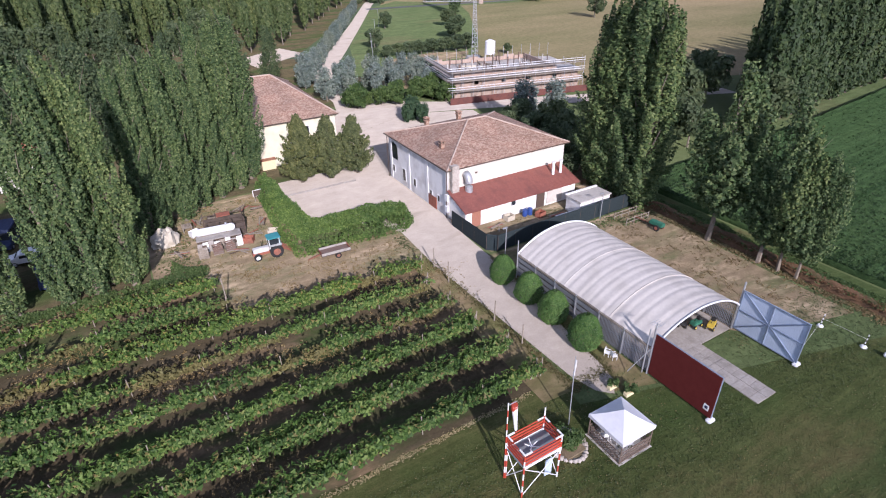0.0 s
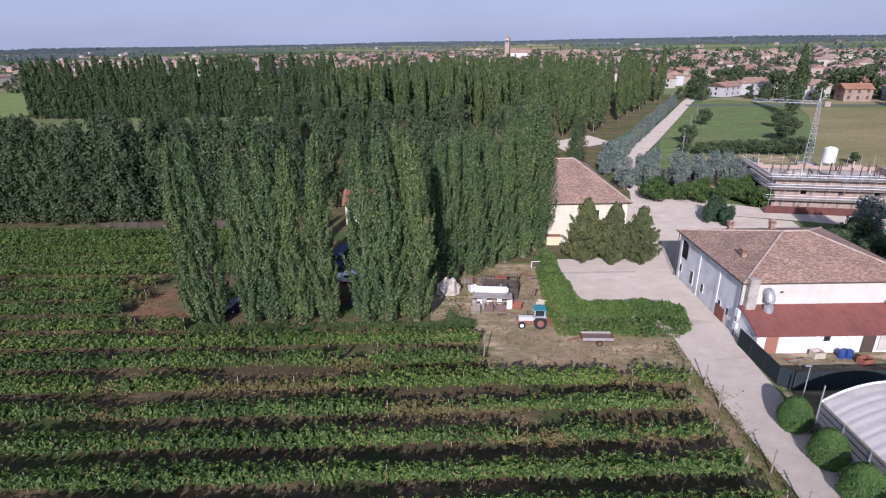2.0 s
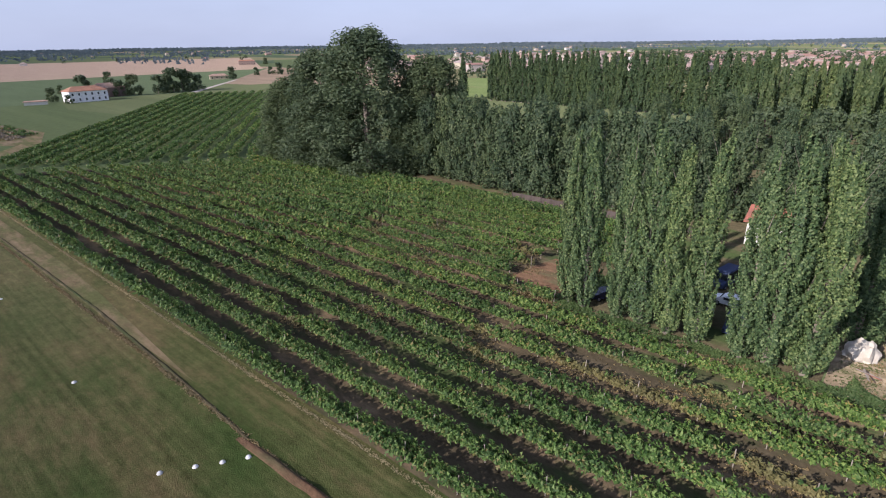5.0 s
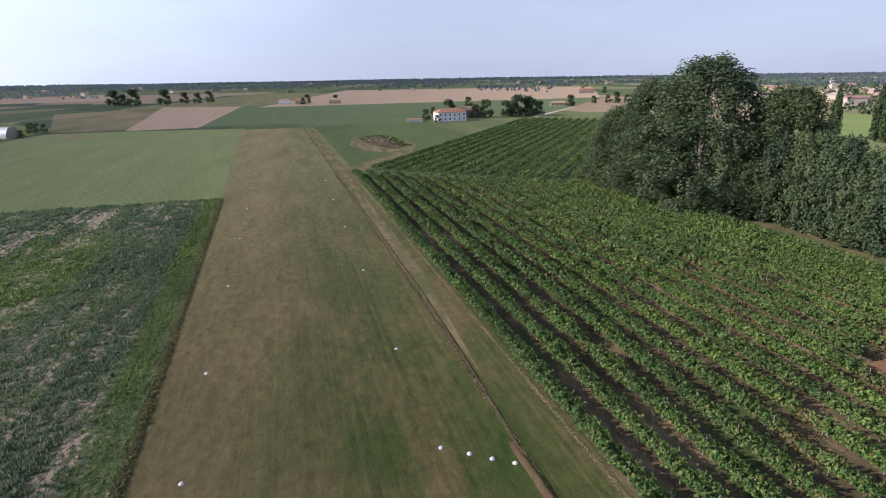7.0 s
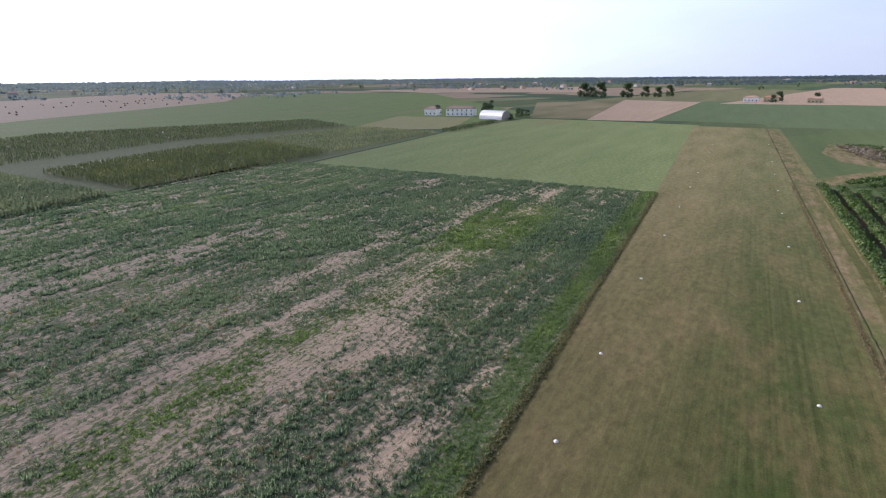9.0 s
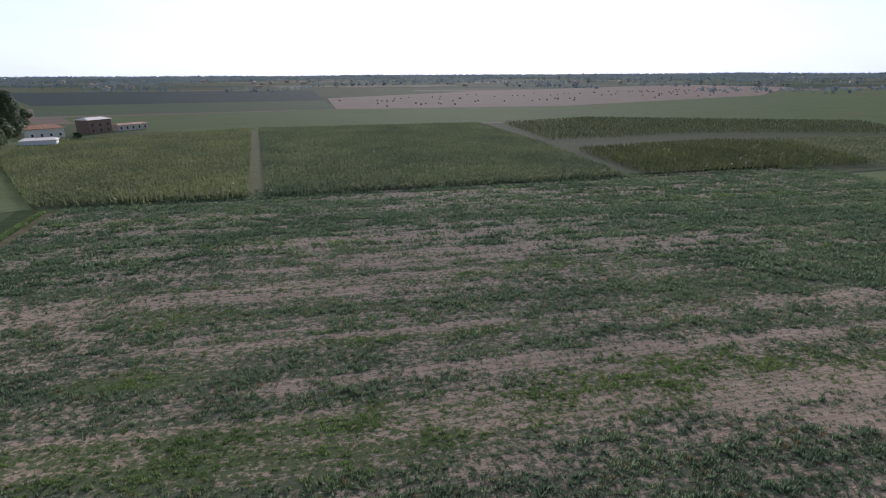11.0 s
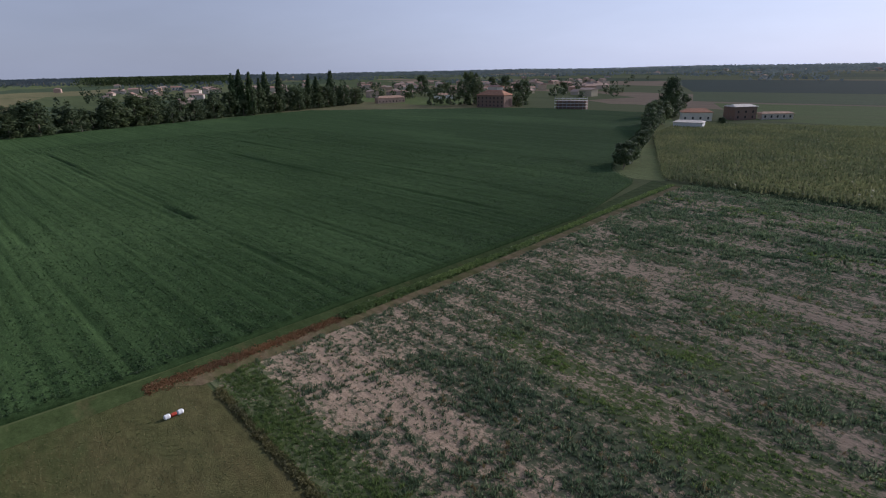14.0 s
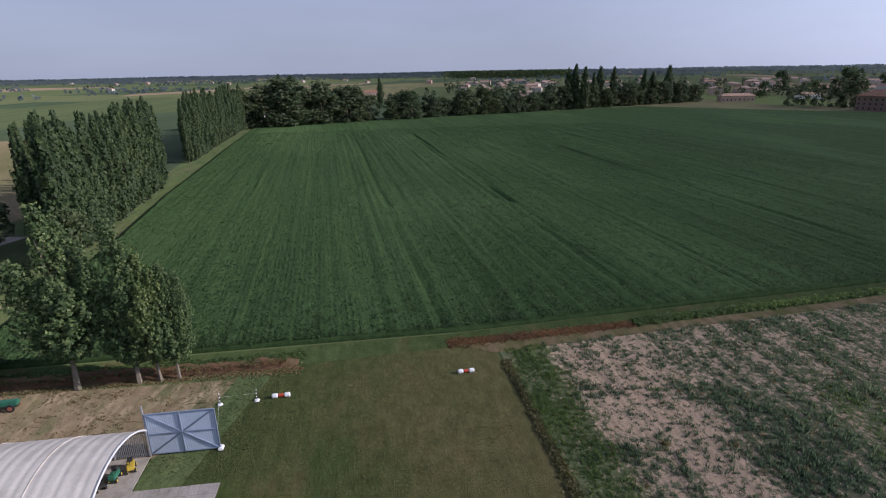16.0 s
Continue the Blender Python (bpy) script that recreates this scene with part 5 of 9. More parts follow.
T["small"] = tree("broadleaf_tree", "round green broadleaf tree", lambda r: crown_points(r, 2000, 9.0, 4.2, 0.14, 26, 0.8, (0.2, 0.4)), M["grey_poplar"], 0.6, (6, 0.2, 1), 170, upright=0.2)
T["far"] = tree("broadleaf_tree", "dark tree seen far off", lambda r: stand_points(r, 900, 11.0, 5.0, 20, (0.24, 0.42), 1.1), M["grey_poplar"], 1.0, (6, 0.25, 0), 171, upright=0.2)
T["tall"] = tree("broadleaf_tree", "tall dark tree of an old hedgerow", lambda r: stand_points(r, 1500, 23.0, 5.6, 40, (0.16, 0.34), 1.4), M["grey_poplar"], 0.92, (16, 0.35, 0), 172, upright=0.2)
T["blue"] = tree("cypress_tree", "silver-blue cypress with dense foliage", lambda r: crown_points(r, 3000, 8.0, 2.6, 0.0, 26, 1.5, (0.22, 0.4), 0.3), M["blue"], 0.36, (6, 0.18, 0), 180, stretch=1.3, upright=0.5)
T["olive"] = tree("conifer_tree", "olive-green conifer with feathery branches", lambda r: poplar_points(r, 13000, 10.0, 3.0, 0.07, 4, 0.85, 3.0), M["olive"], 0.2, (8, 0.2, 2), 181, stretch=1.9, upright=0.5)
T["thuja"] = tree("thuja_bush", "dark green thuja with upright fans", lambda r: crown_points(r, 2600, 4.2, 2.2, 0.02, 11, 1.6), M["thuja"], 0.30, (2, 0.12, 0), 182, category="bush", stretch=1.8, upright=0.8)
T["bush"] = tree("laurel_bush", "clipped round green laurel bush beside the road", lambda r: egg_points(r, 8000, 3.1, 1.3), M["laurel"], 0.105, (2, 0.1, 2), 183, category="bush", upright=0.2)
T["shrub"] = tree("garden_shrub", "yellow-green garden shrub", lambda r: crown_points(r, 2400, 5.0, 2.6, 0.0, 16), M["shrub"], 0.32, (2.5, 0.12, 1), 184, category="bush", upright=0.2)
T["purple"] = tree("plum_tree", "dark purple-leaved plum tree", lambda r: crown_points(r, 1200, 8.0, 5.0, 0.1, 12), M["purple"], 0.7, (5, 0.2, 1), 185, upright=0.2)

rt = np.random.default_rng(77)
# poplars in front of the parked vehicles
for i, b in enumerate((-30.0, -27.9, -23.3, -20.6, -17.4, -14.2, -9.6, -7.2, -5.6, -3.8)):
    plant(T["pop%d" % (i % 4)], b, 58.4 + rt.uniform(-0.3, 0.3) + 1.6 * (i == 8), (0.97, 1.0, 0.95, 1.0, 0.96, 0.99, 0.98, 1.0, 1.04, 0.97)[i], rt.uniform(0, 360), "poplar row by the vines", "", (1.0, 1.0, 1.0, 1.08, 1.08, 1.05, 1.08, 1.1, 1.05, 1.15)[i])
for i, (b, a) in enumerate(((-0.6, 68.6), (1.0, 71.0), (3.4, 72.5), (6.0, 75), (9.0, 76.5), (12, 79), (14.2, 81.5), (5.5, 80), (9.5, 83), (2, 78))):
    plant(T["pop%d" % (i % 4)], b, a + rt.uniform(-0.6, 0.6), 0.95 + rt.uniform(-0.1, 0.1), rt.uniform(0, 360), "poplars by the farmhouse", "", 1.2)
for i, (b, a, s) in enumerate(((55.4, 43.2, 1.10), (55.7, 46.2, 1.17), (56.0, 49.4, 1.14), (56.6, 52.6, 1.02), (58.2, 47.6, 1.12))):
    plant(T["pop%d" % (i % 4)], b, a, s, 80 * i, "poplars behind the house", "", 1.5)
for i, (b, a, s) in enumerate(((55.6, 32.6, 1.12), (55.8, 26.4, 1.0), (55.9, 24.2, 0.84), (56.0, 22.3, 0.76))):
    plant(T["lone%d" % (i % 3)], b, a, s, 97 * i, "poplars on the bank", "", (1.3, 1.2, 1.15, 1.1)[i])
row_a = lambda b: float(np.interp(b, [97, 171, 214, 345], [54.8, 62.5, 67.5, 74]))
b = 100.5
while b < 346:
    size = 0.97 + rt.uniform(-0.1, 0.1)
    if not 172 < b < 213:
        plant(T["dark%d" % rt.integers(3)], b, row_a(b) + rt.uniform(-0.4, 0.4), size, rt.uniform(0, 360), "poplar row along the soy")
    if 108 < b < 212:
        plant(T["dark%d" % rt.integers(3)], b + 1, row_a(b) + 9 + rt.uniform(-1, 1), 0.9 + rt.uniform(-0.1, 0.08), rt.uniform(0, 360), "poplar row along the soy")
    b += 4.3
# woods behind the vineyard fence
for i, b in enumerate(np.arange(-98, -28, 5.0)):
    plant(T["broad%d" % (i % 3)], b + rt.uniform(-1, 1), 101 + rt.uniform(-1, 1.5), 0.96 + rt.uniform(-0.05, 0.06), rt.uniform(0, 360), "woods behind the fence", "", 1.12)
for i, b in enumerate(np.arange(-30, 2, 6.5)):
    plant(T["broad%d" % (i % 3)], b, 106 + rt.uniform(-2, 2), 0.88 + rt.uniform(-0.05, 0.06), rt.uniform(0, 360), "woods behind the fence")
for x, y in ((-150, 45), (-160, 62), (-172, 50), (-140, 62), (-185, 70), (-150, 78), (-168, 85), (-182, 95), (-195, 84), (-132, 80), (-160, 100), (-120, 72)):
    plant(T["broad%d" % rt.integers(3)], x * BX + y * BY, x * AX + y * AY, 0.72 + rt.uniform(-0.08, 0.1), rt.uniform(0, 360), "trees behind the woods", "", 1.15)
plant(T["big"], -110, 95, 1.13, 20, "", "", 1.42)
plant(T["big"], -126, 95, 0.98, 140, "", "", 1.5)
plant(T["big"], -139, 93, 0.74, 300, "", "", 1.6)
plant(T["big"], -97, 106, 0.92, 250, "", "", 1.3)
plant(T["broad1"], -126, 90, 0.62, 10, "woods behind the fence")
plant(T["broad0"], -112, 87, 0.5, 80, "woods behind the fence")
plant(T["broad2"], -134, 86, 0.45, 40, "woods behind the fence", "", 1.3)
# tall dark row beyond
for i in range(40):
    u = i / 39
    p = np.array([-318, 62]) * (1 - u) + np.array([-207, 152]) * u
    bb, aa = p @ [BX, BY], p @ [AX, AY]
    plant(T["dark%d" % (i % 3)], bb + rt.uniform(-1, 1), aa + rt.uniform(-1, 1), 1.06 + rt.uniform(-0.07, 0.06), rt.uniform(0, 360), "tall row beyond the woods", "", 1.25)
for x, y, h in ((-326, 46, 24.5), (-331, 66, 23.5)):
    plant(T["dark1"], x * BX + y * BY, x * AX + y * AY, h / 25, x, "tall row beyond the woods", "", 1.15)
# poplar plantation
corner = [np.array(p, float) for p in ((-186, 128), (-92, 168), (-122, 312), (-235, 225))]
for i in range(15):
    for j in range(15):
        u, v = (i + rt.uniform(-0.2, 0.2)) / 14, (j + rt.uniform(-0.2, 0.2)) / 14
        p = (corner[0] * (1 - u) + corner[1] * u) * (1 - v) + (corner[3] * (1 - u) + corner[2] * u) * v
        plant(T["plant%d" % rt.integers(3)], p @ [BX, BY], p @ [AX, AY], 0.97 + rt.uniform(-0.08, 0.12), rt.uniform(0, 360), "poplar plantation")
for x, y, s in ((-120, 95, 0.9), (-105, 105, 0.8), (-90, 115, 0.75), (-75, 110, 0.8), (-70, 125, 0.75), (-110, 125, 0.85), (-130, 110, 0.8), (-62, 100, 0.7), (-145, 100, 0.85), (-92, 95, 0.6), (-85, 132, 0.8), (-100, 142, 0.85)):
    plant(T["broad%d" % rt.integers(3)], x * BX + y * BY, x * AX + y * AY, s * 0.9, rt.uniform(0, 360), "garden trees", "", 0.9)
p = np.array([-150, 105])
plant(T["purple"], p @ [BX, BY], p @ [AX, AY], 1.3)
for i in range(26):
    u, v = rt.uniform(0.05, 0.95), rt.uniform(0.1, 0.9)
    p = (np.array([-138, 82]) * (1 - u) + np.array([-62, 112]) * u) * (1 - v) + (np.array([-190, 116]) * (1 - u) + np.array([-84, 154]) * u) * v
    plant(T["tall"], p @ [BX, BY], p @ [AX, AY], rt.uniform(0.5, 0.75), rt.uniform(0, 360), "garden trees")
# by the houses
for x, y, s in ((-36.5, 69.5, 1.05), (-32.6, 72.0, 0.98), (-29.6, 74.6, 0.94)):
    plant(T["olive"], x * BX + y * BY, x * AX + y * AY, s, x * 40, "conifers by the farmhouse")
for x, y, s in ((-28.5, 102.5, 1.0), (-25.6, 102.0, 0.8)):
    plant(T["thuja"], x * BX + y * BY, x * AX + y * AY, s, x * 70, "thujas behind the house")
for x, y, s in ((-60.5, 125.5, 1.05), (-48.5, 118, 1.0), (-43.5, 124, 1.05), (-39.5, 126, 0.95), (-34, 135, 0.8), (-31, 133, 0.85), (-52, 132, 0.8), (-6, 104, 1.1), (-1, 108, 1.0), (-50.5, 113.5, 0.95), (-46, 116.5, 0.85), (-37.3, 140, 0.8), (-39.5, 137, 0.85), (-41.5, 121, 0.9), (-36.5, 121.5, 0.8), (-33, 127, 0.85), (-30, 124, 0.75)):
    plant(T["blue"], x * BX + y * BY, x * AX + y * AY, s, x * 33, "blue cypresses in the garden")
for x, y, s in ((-41.5, 108.5, 1.1), (-36, 117, 0.95), (-24.3, 117, 1.0), (-31, 119, 1.1), (-28, 122, 1.1), (-8, 98, 1.2), (0, 99, 1.2), (5, 94, 1.0), (-43.4, 109.5, 1.0), (-40.4, 111, 0.8), (-37.6, 112.4, 0.95), (-34.4, 113, 1.0), (-31, 115.2, 0.85), (-27.6, 118.6, 0.9)):
    plant(T["shrub"], x * BX + y * BY, x * AX + y * AY, s, x * 51, "garden shrubs", "yellow-green leafy garden shrub")
for i, (b, a) in enumerate(((26.2, 56.2), (23.6, 56.4), (19.8, 56.6), (14.6, 70.0), (14.4, 65.0))):
    plant(T["shrub"], b, a, 0.56, 60 * i, "shrubs in the hedge", "leafy shrub grown into the hedge")
for i, (b, a) in enumerate(((29.5, 38.6), (29.6, 34.4), (29.5, 30.6), (29.4, 26.3))):
    plant(T["bush"], b + 0.25, a - 0.2, 1.02 + 0.03 * i, 77 * i, "round bushes along the hangar")
for i in range(19):
    u = (i / 18) ** 1.15
    p = np.array([-60, 123]) * (1 - u) + np.array([-99, 265]) * u
    plant(T["blue"], p @ [BX, BY], p @ [AX, AY], 0.8 + rt.uniform(-0.12, 0.1), 40 * i, "blue cypress avenue")
for x, y, s in ((-60, 177, 0.98), (-69.5, 219, 1.0), (-46, 228, 1.05), (-38, 199, 1.25), (-40, 205, 0.9), (11.7, 258, 1.4), (-16.5, 174, 0.5)):
    plant(T["small"], x * BX + y * BY, x * AX + y * AY, s * 0.75, x * 9, "parkland trees")
plant(T["dark0"], -50 * BX + 264 * BY, -50 * AX + 264 * AY, 1.12, 0, "parkland trees", "", 1.25)
for i in range(9):
    u = i / 8
    plant(T["small"], (-55 + 25 * u) * BX + (160 + 18 * u) * BY, (-55 + 25 * u) * AX + (160 + 18 * u) * AY, 0.42 + 0.2 * u, 61 * i, "parkland hedge", "low green hedge bush", 1.25)
for x, y, s in ((18, 100, 1.2), (24, 112, 1.3), (12, 92, 1.1), (30, 125, 1.3), (22, 95, 1.0), (10, 110, 0.9), (36, 108, 1.2)):
    plant(T["small"], x * BX + y * BY, x * AX + y * AY, s, x * 9, "trees behind the poplars")
for i, (b, a, sc) in enumerate(((55.0, 56, 0.5), (57.5, 59.5, 0.7), (56, 64, 0.6), (58.5, 68, 0.75), (56.5, 72.5, 0.7), (61.5, 63, 0.9), (60, 55, 0.7), (63, 70, 0.9), (60, 76, 0.8))):
    plant(T["small"], b, a, sc, 50 * i, "undergrowth behind the house", "dark leafy bush behind the farm building")
# along the corn and the far soy edge
def plant_at(kind, x, y, size, group, wide=1.0, label=""):
    plant(T[kind], x * BX + y * BY, x * AX + y * AY, size, (x * 37 + y * 11) % 360, group, label, wide)


for x, y, h in ((176, -51, 7.5), (181, -53, 9), (187, -57, 6.5), (196, -60, 5.5), (206, -64, 5), (216, -68, 6), (226, -72, 7), (236, -76, 6.5), (246, -80, 7), (256, -84, 8.5), (266, -88, 9.5), (276, -92, 11), (286, -97, 12), (296, -101, 14), (305, -105, 15), (313, -110, 12), (391, -148, 14), (303, -138, 5), (372, -136, 13)):
    plant_at("small", x, y, h / 9, "field edge trees", 1.05, "bushy green field tree")
plant_at("broad1", 354, -128, 1.2, "field edge trees", 1.45)
plant_at("broad2", 362, -133, 1.0, "field edge trees", 1.4)
for x, y, size in ((513, -9, 1.2), (520, 0, 0.95), (530, 22, 0.8), (521, 12, 0.72), (516, 30, 0.6), (487, -37, 0.72), (500, -52, 0.95), (497, -46, 0.85), (478, -46, 0.5), (506, -14, 0.9)):
    plant_at("tall", x, y, size, "trees round the brick farmhouse", 1.35)
# old hedgerow beyond the soy
for i in range(105):
    u = i / 104
    p = np.array([206, 288]) * (1 - u) + np.array([565, 104]) * u + rt.normal(0, 3.5, 2)
    plant_at("tall", p[0], p[1], np.interp(u, [0, 0.14, 0.2, 0.5, 0.8, 1], [1.22, 1.2, 0.82, 0.8, 0.85, 0.75]) * rt.uniform(0.6, 1.08), "hedgerow beyond the soy", 1.75)
for x, y, h in ((429, 171, 34), (429, 164, 32), (461, 163, 32), (462, 152, 31.5), (498, 137, 29), (539, 127, 32), (506, 133, 27), (369, 326, 26), (424, 176, 31), (447, 164, 27), (532, 126, 27)):
    plant_at("dark%d" % (int(x) % 3), x, y, h / 25, "poplars in the hedgerow", 1.5)
# trees before the town
for i in range(75):
    az = radians(rt.uniform(-16, 26))
    d = (318 if i % 3 else 360) + max(0, -math.degrees(az)) * 4 + rt.uniform(4, 70)
    plant_at("far", -math.sin(az) * d, math.cos(az) * d, rt.uniform(0.5, 1.35), "trees before the town")
# trees round the far farms
for x, y, h in ((654, -5, 26), (763, 57, 23), (700, 20, 14), (640, 60, 15), (690, -120, 13), (820, -60, 20), (830, -40, 18)):
    plant_at("far", x, y, h / 11, "trees round the far farms")
for x, y, h in ((-229, -527, 8), (-206, -410, 6), (-199, -404, 7), (-212, -414, 5), (-186, -440, 10), (-192, -448, 9), (-150, -462, 8), (-185, -387, 4), (-471, -738, 20), (-478, -728, 14), (-480, -710, 21), (-507, -683, 20), (-551, -699, 15), (-557, -679, 14), (-585, -689, 16), (-590, -507, 11), (-604, -470, 10), (-560, -488, 8)):
    plant_at("far", x, y, h / 11, "trees round the far farms")
for x, y, h in ((-404, -178, 10), (-412, -172, 13), (-422, -160, 12), (-430, -152, 16), (-434, -147, 15), (-440, -144, 13), (-445, -139, 11), (-438, -158, 12), (-372, -205, 8), (-392, -196, 14), (-545, -248, 10), (-435, -232, 6), (-358, -188, 5), (-583, -149, 11), (-643, -138, 8), (-651, -115, 12), (-685, -108, 8), (-660, -125, 8), (-700, -90, 8), (-993, -195, 10)):
    plant_at("far", x, y, h / 11, "trees round the far farms")


def far_woods():
    """Clumps and lines of distant trees out to the horizon."""
    rng = np.random.default_rng(91)
    P = []
    for _ in range(620):
        d, th = 950 + 3400 * rng.uniform(0, 1) ** 0.55, rng.uniform(0, 6.28)
        side = th + 1.57 + rng.normal(0, 0.5)
        ln = rng.uniform(25, 260) * d / 1800
        n = int(ln / 1.9)
        q = np.array([d * math.cos(th), d * math.sin(th)]) + np.outer(rng.uniform(-1, 1, n) * ln, [math.cos(side), math.sin(side)]) + rng.normal(0, 4, (n, 2))
        top = rng.uniform(6, 11)
        P.append(np.concatenate([q, (top * rng.uniform(0.1, 1, n))[:, None]], 1))
    P = np.concatenate(P)
    d = -P * [1, 1, 0] + rng.normal(0, 260, P.shape) * [1, 1, 0.6]
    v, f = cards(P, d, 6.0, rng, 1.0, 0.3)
    tagged(mesh_ob("distant_trees", v, f, M["farwood"]), "tree lines on the plain, tinted blue-grey for haze", "woods", "", "stuff")
    n = 5200
    u = rng.uniform(0, 1, n)
    P = np.stack([1623 + 65 * u + rng.uniform(0, 120, n), 1086 - 383 * u + rng.uniform(0, 80, n), 24 * rng.uniform(0.05, 1, n) ** 0.7], 1)
    v, f = cards(P, -P * [1, 1, 0] + rng.normal(0, 500, P.shape) * [1, 1, 0.5], 5.5, rng, 1.0, 0.4)
    tagged(mesh_ob("distant_trees", v, f, M["broad"]), "dark square block of distant woodland", "woods", "", "stuff")
    n = 26000
    th = rng.uniform(0, 6.2832, n)
    r = rng.uniform(3700, 4500, n)
    h = 13 + 6 * np.array([noise.noise((math.cos(x) * 6, math.sin(x) * 6, 3)) for x in th])
    P = np.stack([r * np.cos(th), r * np.sin(th), np.maximum(2, h * rng.uniform(0.2, 1.1, n))], 1)
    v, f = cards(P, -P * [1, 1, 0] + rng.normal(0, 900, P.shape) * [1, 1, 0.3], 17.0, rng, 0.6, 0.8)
    tagged(mesh_ob("horizon_woods", v, f, M["farwood"]), "woods along the horizon, tinted blue-grey for haze", "woods", "", "stuff")


far_woods()


# ---- building materials ----
def tile_mat(name, c1, c2, c3, pitch=0.22):
    """Weathered clay tiles: each tile has its own shade, in rounded courses."""
    m, nt, p, vec = start_mat(name, 0.9, 0, 0.2)
    cell = nt.nodes.new("ShaderNodeTexVoronoi")
    cell.inputs["Scale"].default_value = 1.0
    nt.links.new(mapped(nt, vec, 0, (4.2, 4.2, 9.0)), cell.inputs["Vector"])
    sp = nt.nodes.new("ShaderNodeSeparateColor")
    nt.links.new(cell.outputs["Color"], sp.inputs["Color"])
    col = ramp(nt, sp.outputs["Red"], [(0.05, c1), (0.5, c2), (0.95, c3)])
    fine = noise_node(nt, vec, 5.0, 6, 0.75)
    big = noise_node(nt, vec, 0.35, 5)
    col = mix(nt, 1.0, col, ramp(nt, fine, [(0.3, (0.72, 0.70, 0.68)), (0.7, (1.22, 1.22, 1.22))]), 'MULTIPLY')
    col = mix(nt, 1.0, col, ramp(nt, big, [(0.3, (0.78, 0.80, 0.80)), (0.7, (1.12, 1.08, 1.04))]), 'MULTIPLY')
    nt.links.new(col, p.inputs["Base Color"])
    bump(nt, p, cell.outputs["Distance"], 0.9, 0.09)
    return m


def ribbed(name, c1, c2, pitch=0.12, rough=0.45, metal=0.6, axis='X', relief=0.8):
    """Corrugated sheet metal."""
    m, nt, p, vec = start_mat(name, rough, metal, 0.5)
    col = ramp(nt, noise_node(nt, vec, 1.3, 6), [(0.3, c1), (0.7, c2)])
    nt.links.new(col, p.inputs["Base Color"])
    wv = nt.nodes.new("ShaderNodeTexWave")
    wv.bands_direction = axis
    wv.inputs["Scale"].default_value = 0.314 / pitch
    nt.links.new(vec, wv.inputs["Vector"])
    bump(nt, p, wv.outputs["Fac"], relief, 0.04)
    return m


M["tiles"] = tile_mat("clay_roof_tiles", (0.29, 0.175, 0.13), (0.38, 0.25, 0.19), (0.47, 0.345, 0.27))
M["tiles_red"] = tile_mat("red_roof_tiles", (0.30, 0.14, 0.09), (0.38, 0.19, 0.12), (0.44, 0.26, 0.18))
M["redroof"] = mat("red_roof_sheet", (0.21, 0.075, 0.058), (0.28, 0.105, 0.082), 5, 0.6, (0.18, 0.07, 0.058), 0.6)
M["plaster"] = mat("cream_plaster", (0.60, 0.575, 0.51), (0.66, 0.635, 0.57), 4, 0.5, (0.55, 0.52, 0.45), 0.9, relief=0.1)
M["plaster_w"] = mat("white_plaster", (0.74, 0.73, 0.72), (0.82, 0.81, 0.80), 4, 0.5, (0.60, 0.58, 0.56), 0.9, relief=0.1)
M["plaster_y"] = mat("yellow_plaster", (0.72, 0.62, 0.38), (0.80, 0.70, 0.46), 4, 0.5, None, 0.9, relief=0.1)
M["plaster_p"] = mat("pink_plaster", (0.62, 0.44, 0.34), (0.70, 0.52, 0.42), 4, 0.5, None, 0.9, relief=0.1, vary=0.2)
for key, c in (("t_plaster", (0.46, 0.43, 0.36)), ("t_pink", (0.40, 0.29, 0.23)), ("t_white", (0.50, 0.49, 0.47)), ("t_yellow", (0.45, 0.39, 0.26))):
    M[key] = mat("town_" + key[2:] + "_render", c, tuple(v * 1.15 for v in c), 2, 0.4, tuple(v * 0.8 for v in c), 0.9, vary=0.2)
M["fenceboard"] = mat("brown_fence_boards", (0.065, 0.05, 0.042), (0.11, 0.085, 0.07), 6, 0.8, (0.05, 0.04, 0.033), 0.85, vary=0.25)
M["slab"] = mat("worn_concrete_slab", (0.32, 0.29, 0.26), (0.42, 0.385, 0.35), 5, 0.8, (0.26, 0.235, 0.205), 0.9, vary=0.12)
M["lattice"] = mat("grey_brown_lattice", (0.13, 0.095, 0.075), (0.19, 0.145, 0.115), 8, 1.0, None, 0.85)
M["oldbrick"] = mat("weathered_brick", (0.16, 0.105, 0.085), (0.22, 0.15, 0.12), 5, 0.5, (0.19, 0.15, 0.13), 0.95)
M["plaster_c"] = mat("pale_yellow_plaster", (0.66, 0.62, 0.48), (0.73, 0.69, 0.55), 4, 0.5, (0.6, 0.55, 0.42), 0.9, relief=0.1)
M["blocks"] = mat("clay_block_wall", (0.36, 0.265, 0.215), (0.46, 0.35, 0.285), 4, 0.8, (0.33, 0.285, 0.25), 0.95)
M["ridge"] = mat("mortared_ridge_tiles", (0.42, 0.32, 0.26), (0.52, 0.42, 0.35), 6, 1.0, (0.34, 0.25, 0.2), 0.9)
M["sitenet"] = mat("brown_site_netting", (0.13, 0.05, 0.04), (0.18, 0.075, 0.06), 5, 0.7, (0.1, 0.05, 0.045), 0.9)
M["brick"] = mat("red_brick", (0.30, 0.13, 0.09), (0.40, 0.19, 0.13), 8, 0.6, None, 0.95)
M["glass"] = mat("dark_window_glass", (0.02, 0.025, 0.03), (0.035, 0.04, 0.045), 3, 0.5, None, 0.12, spec=0.6, relief=0)
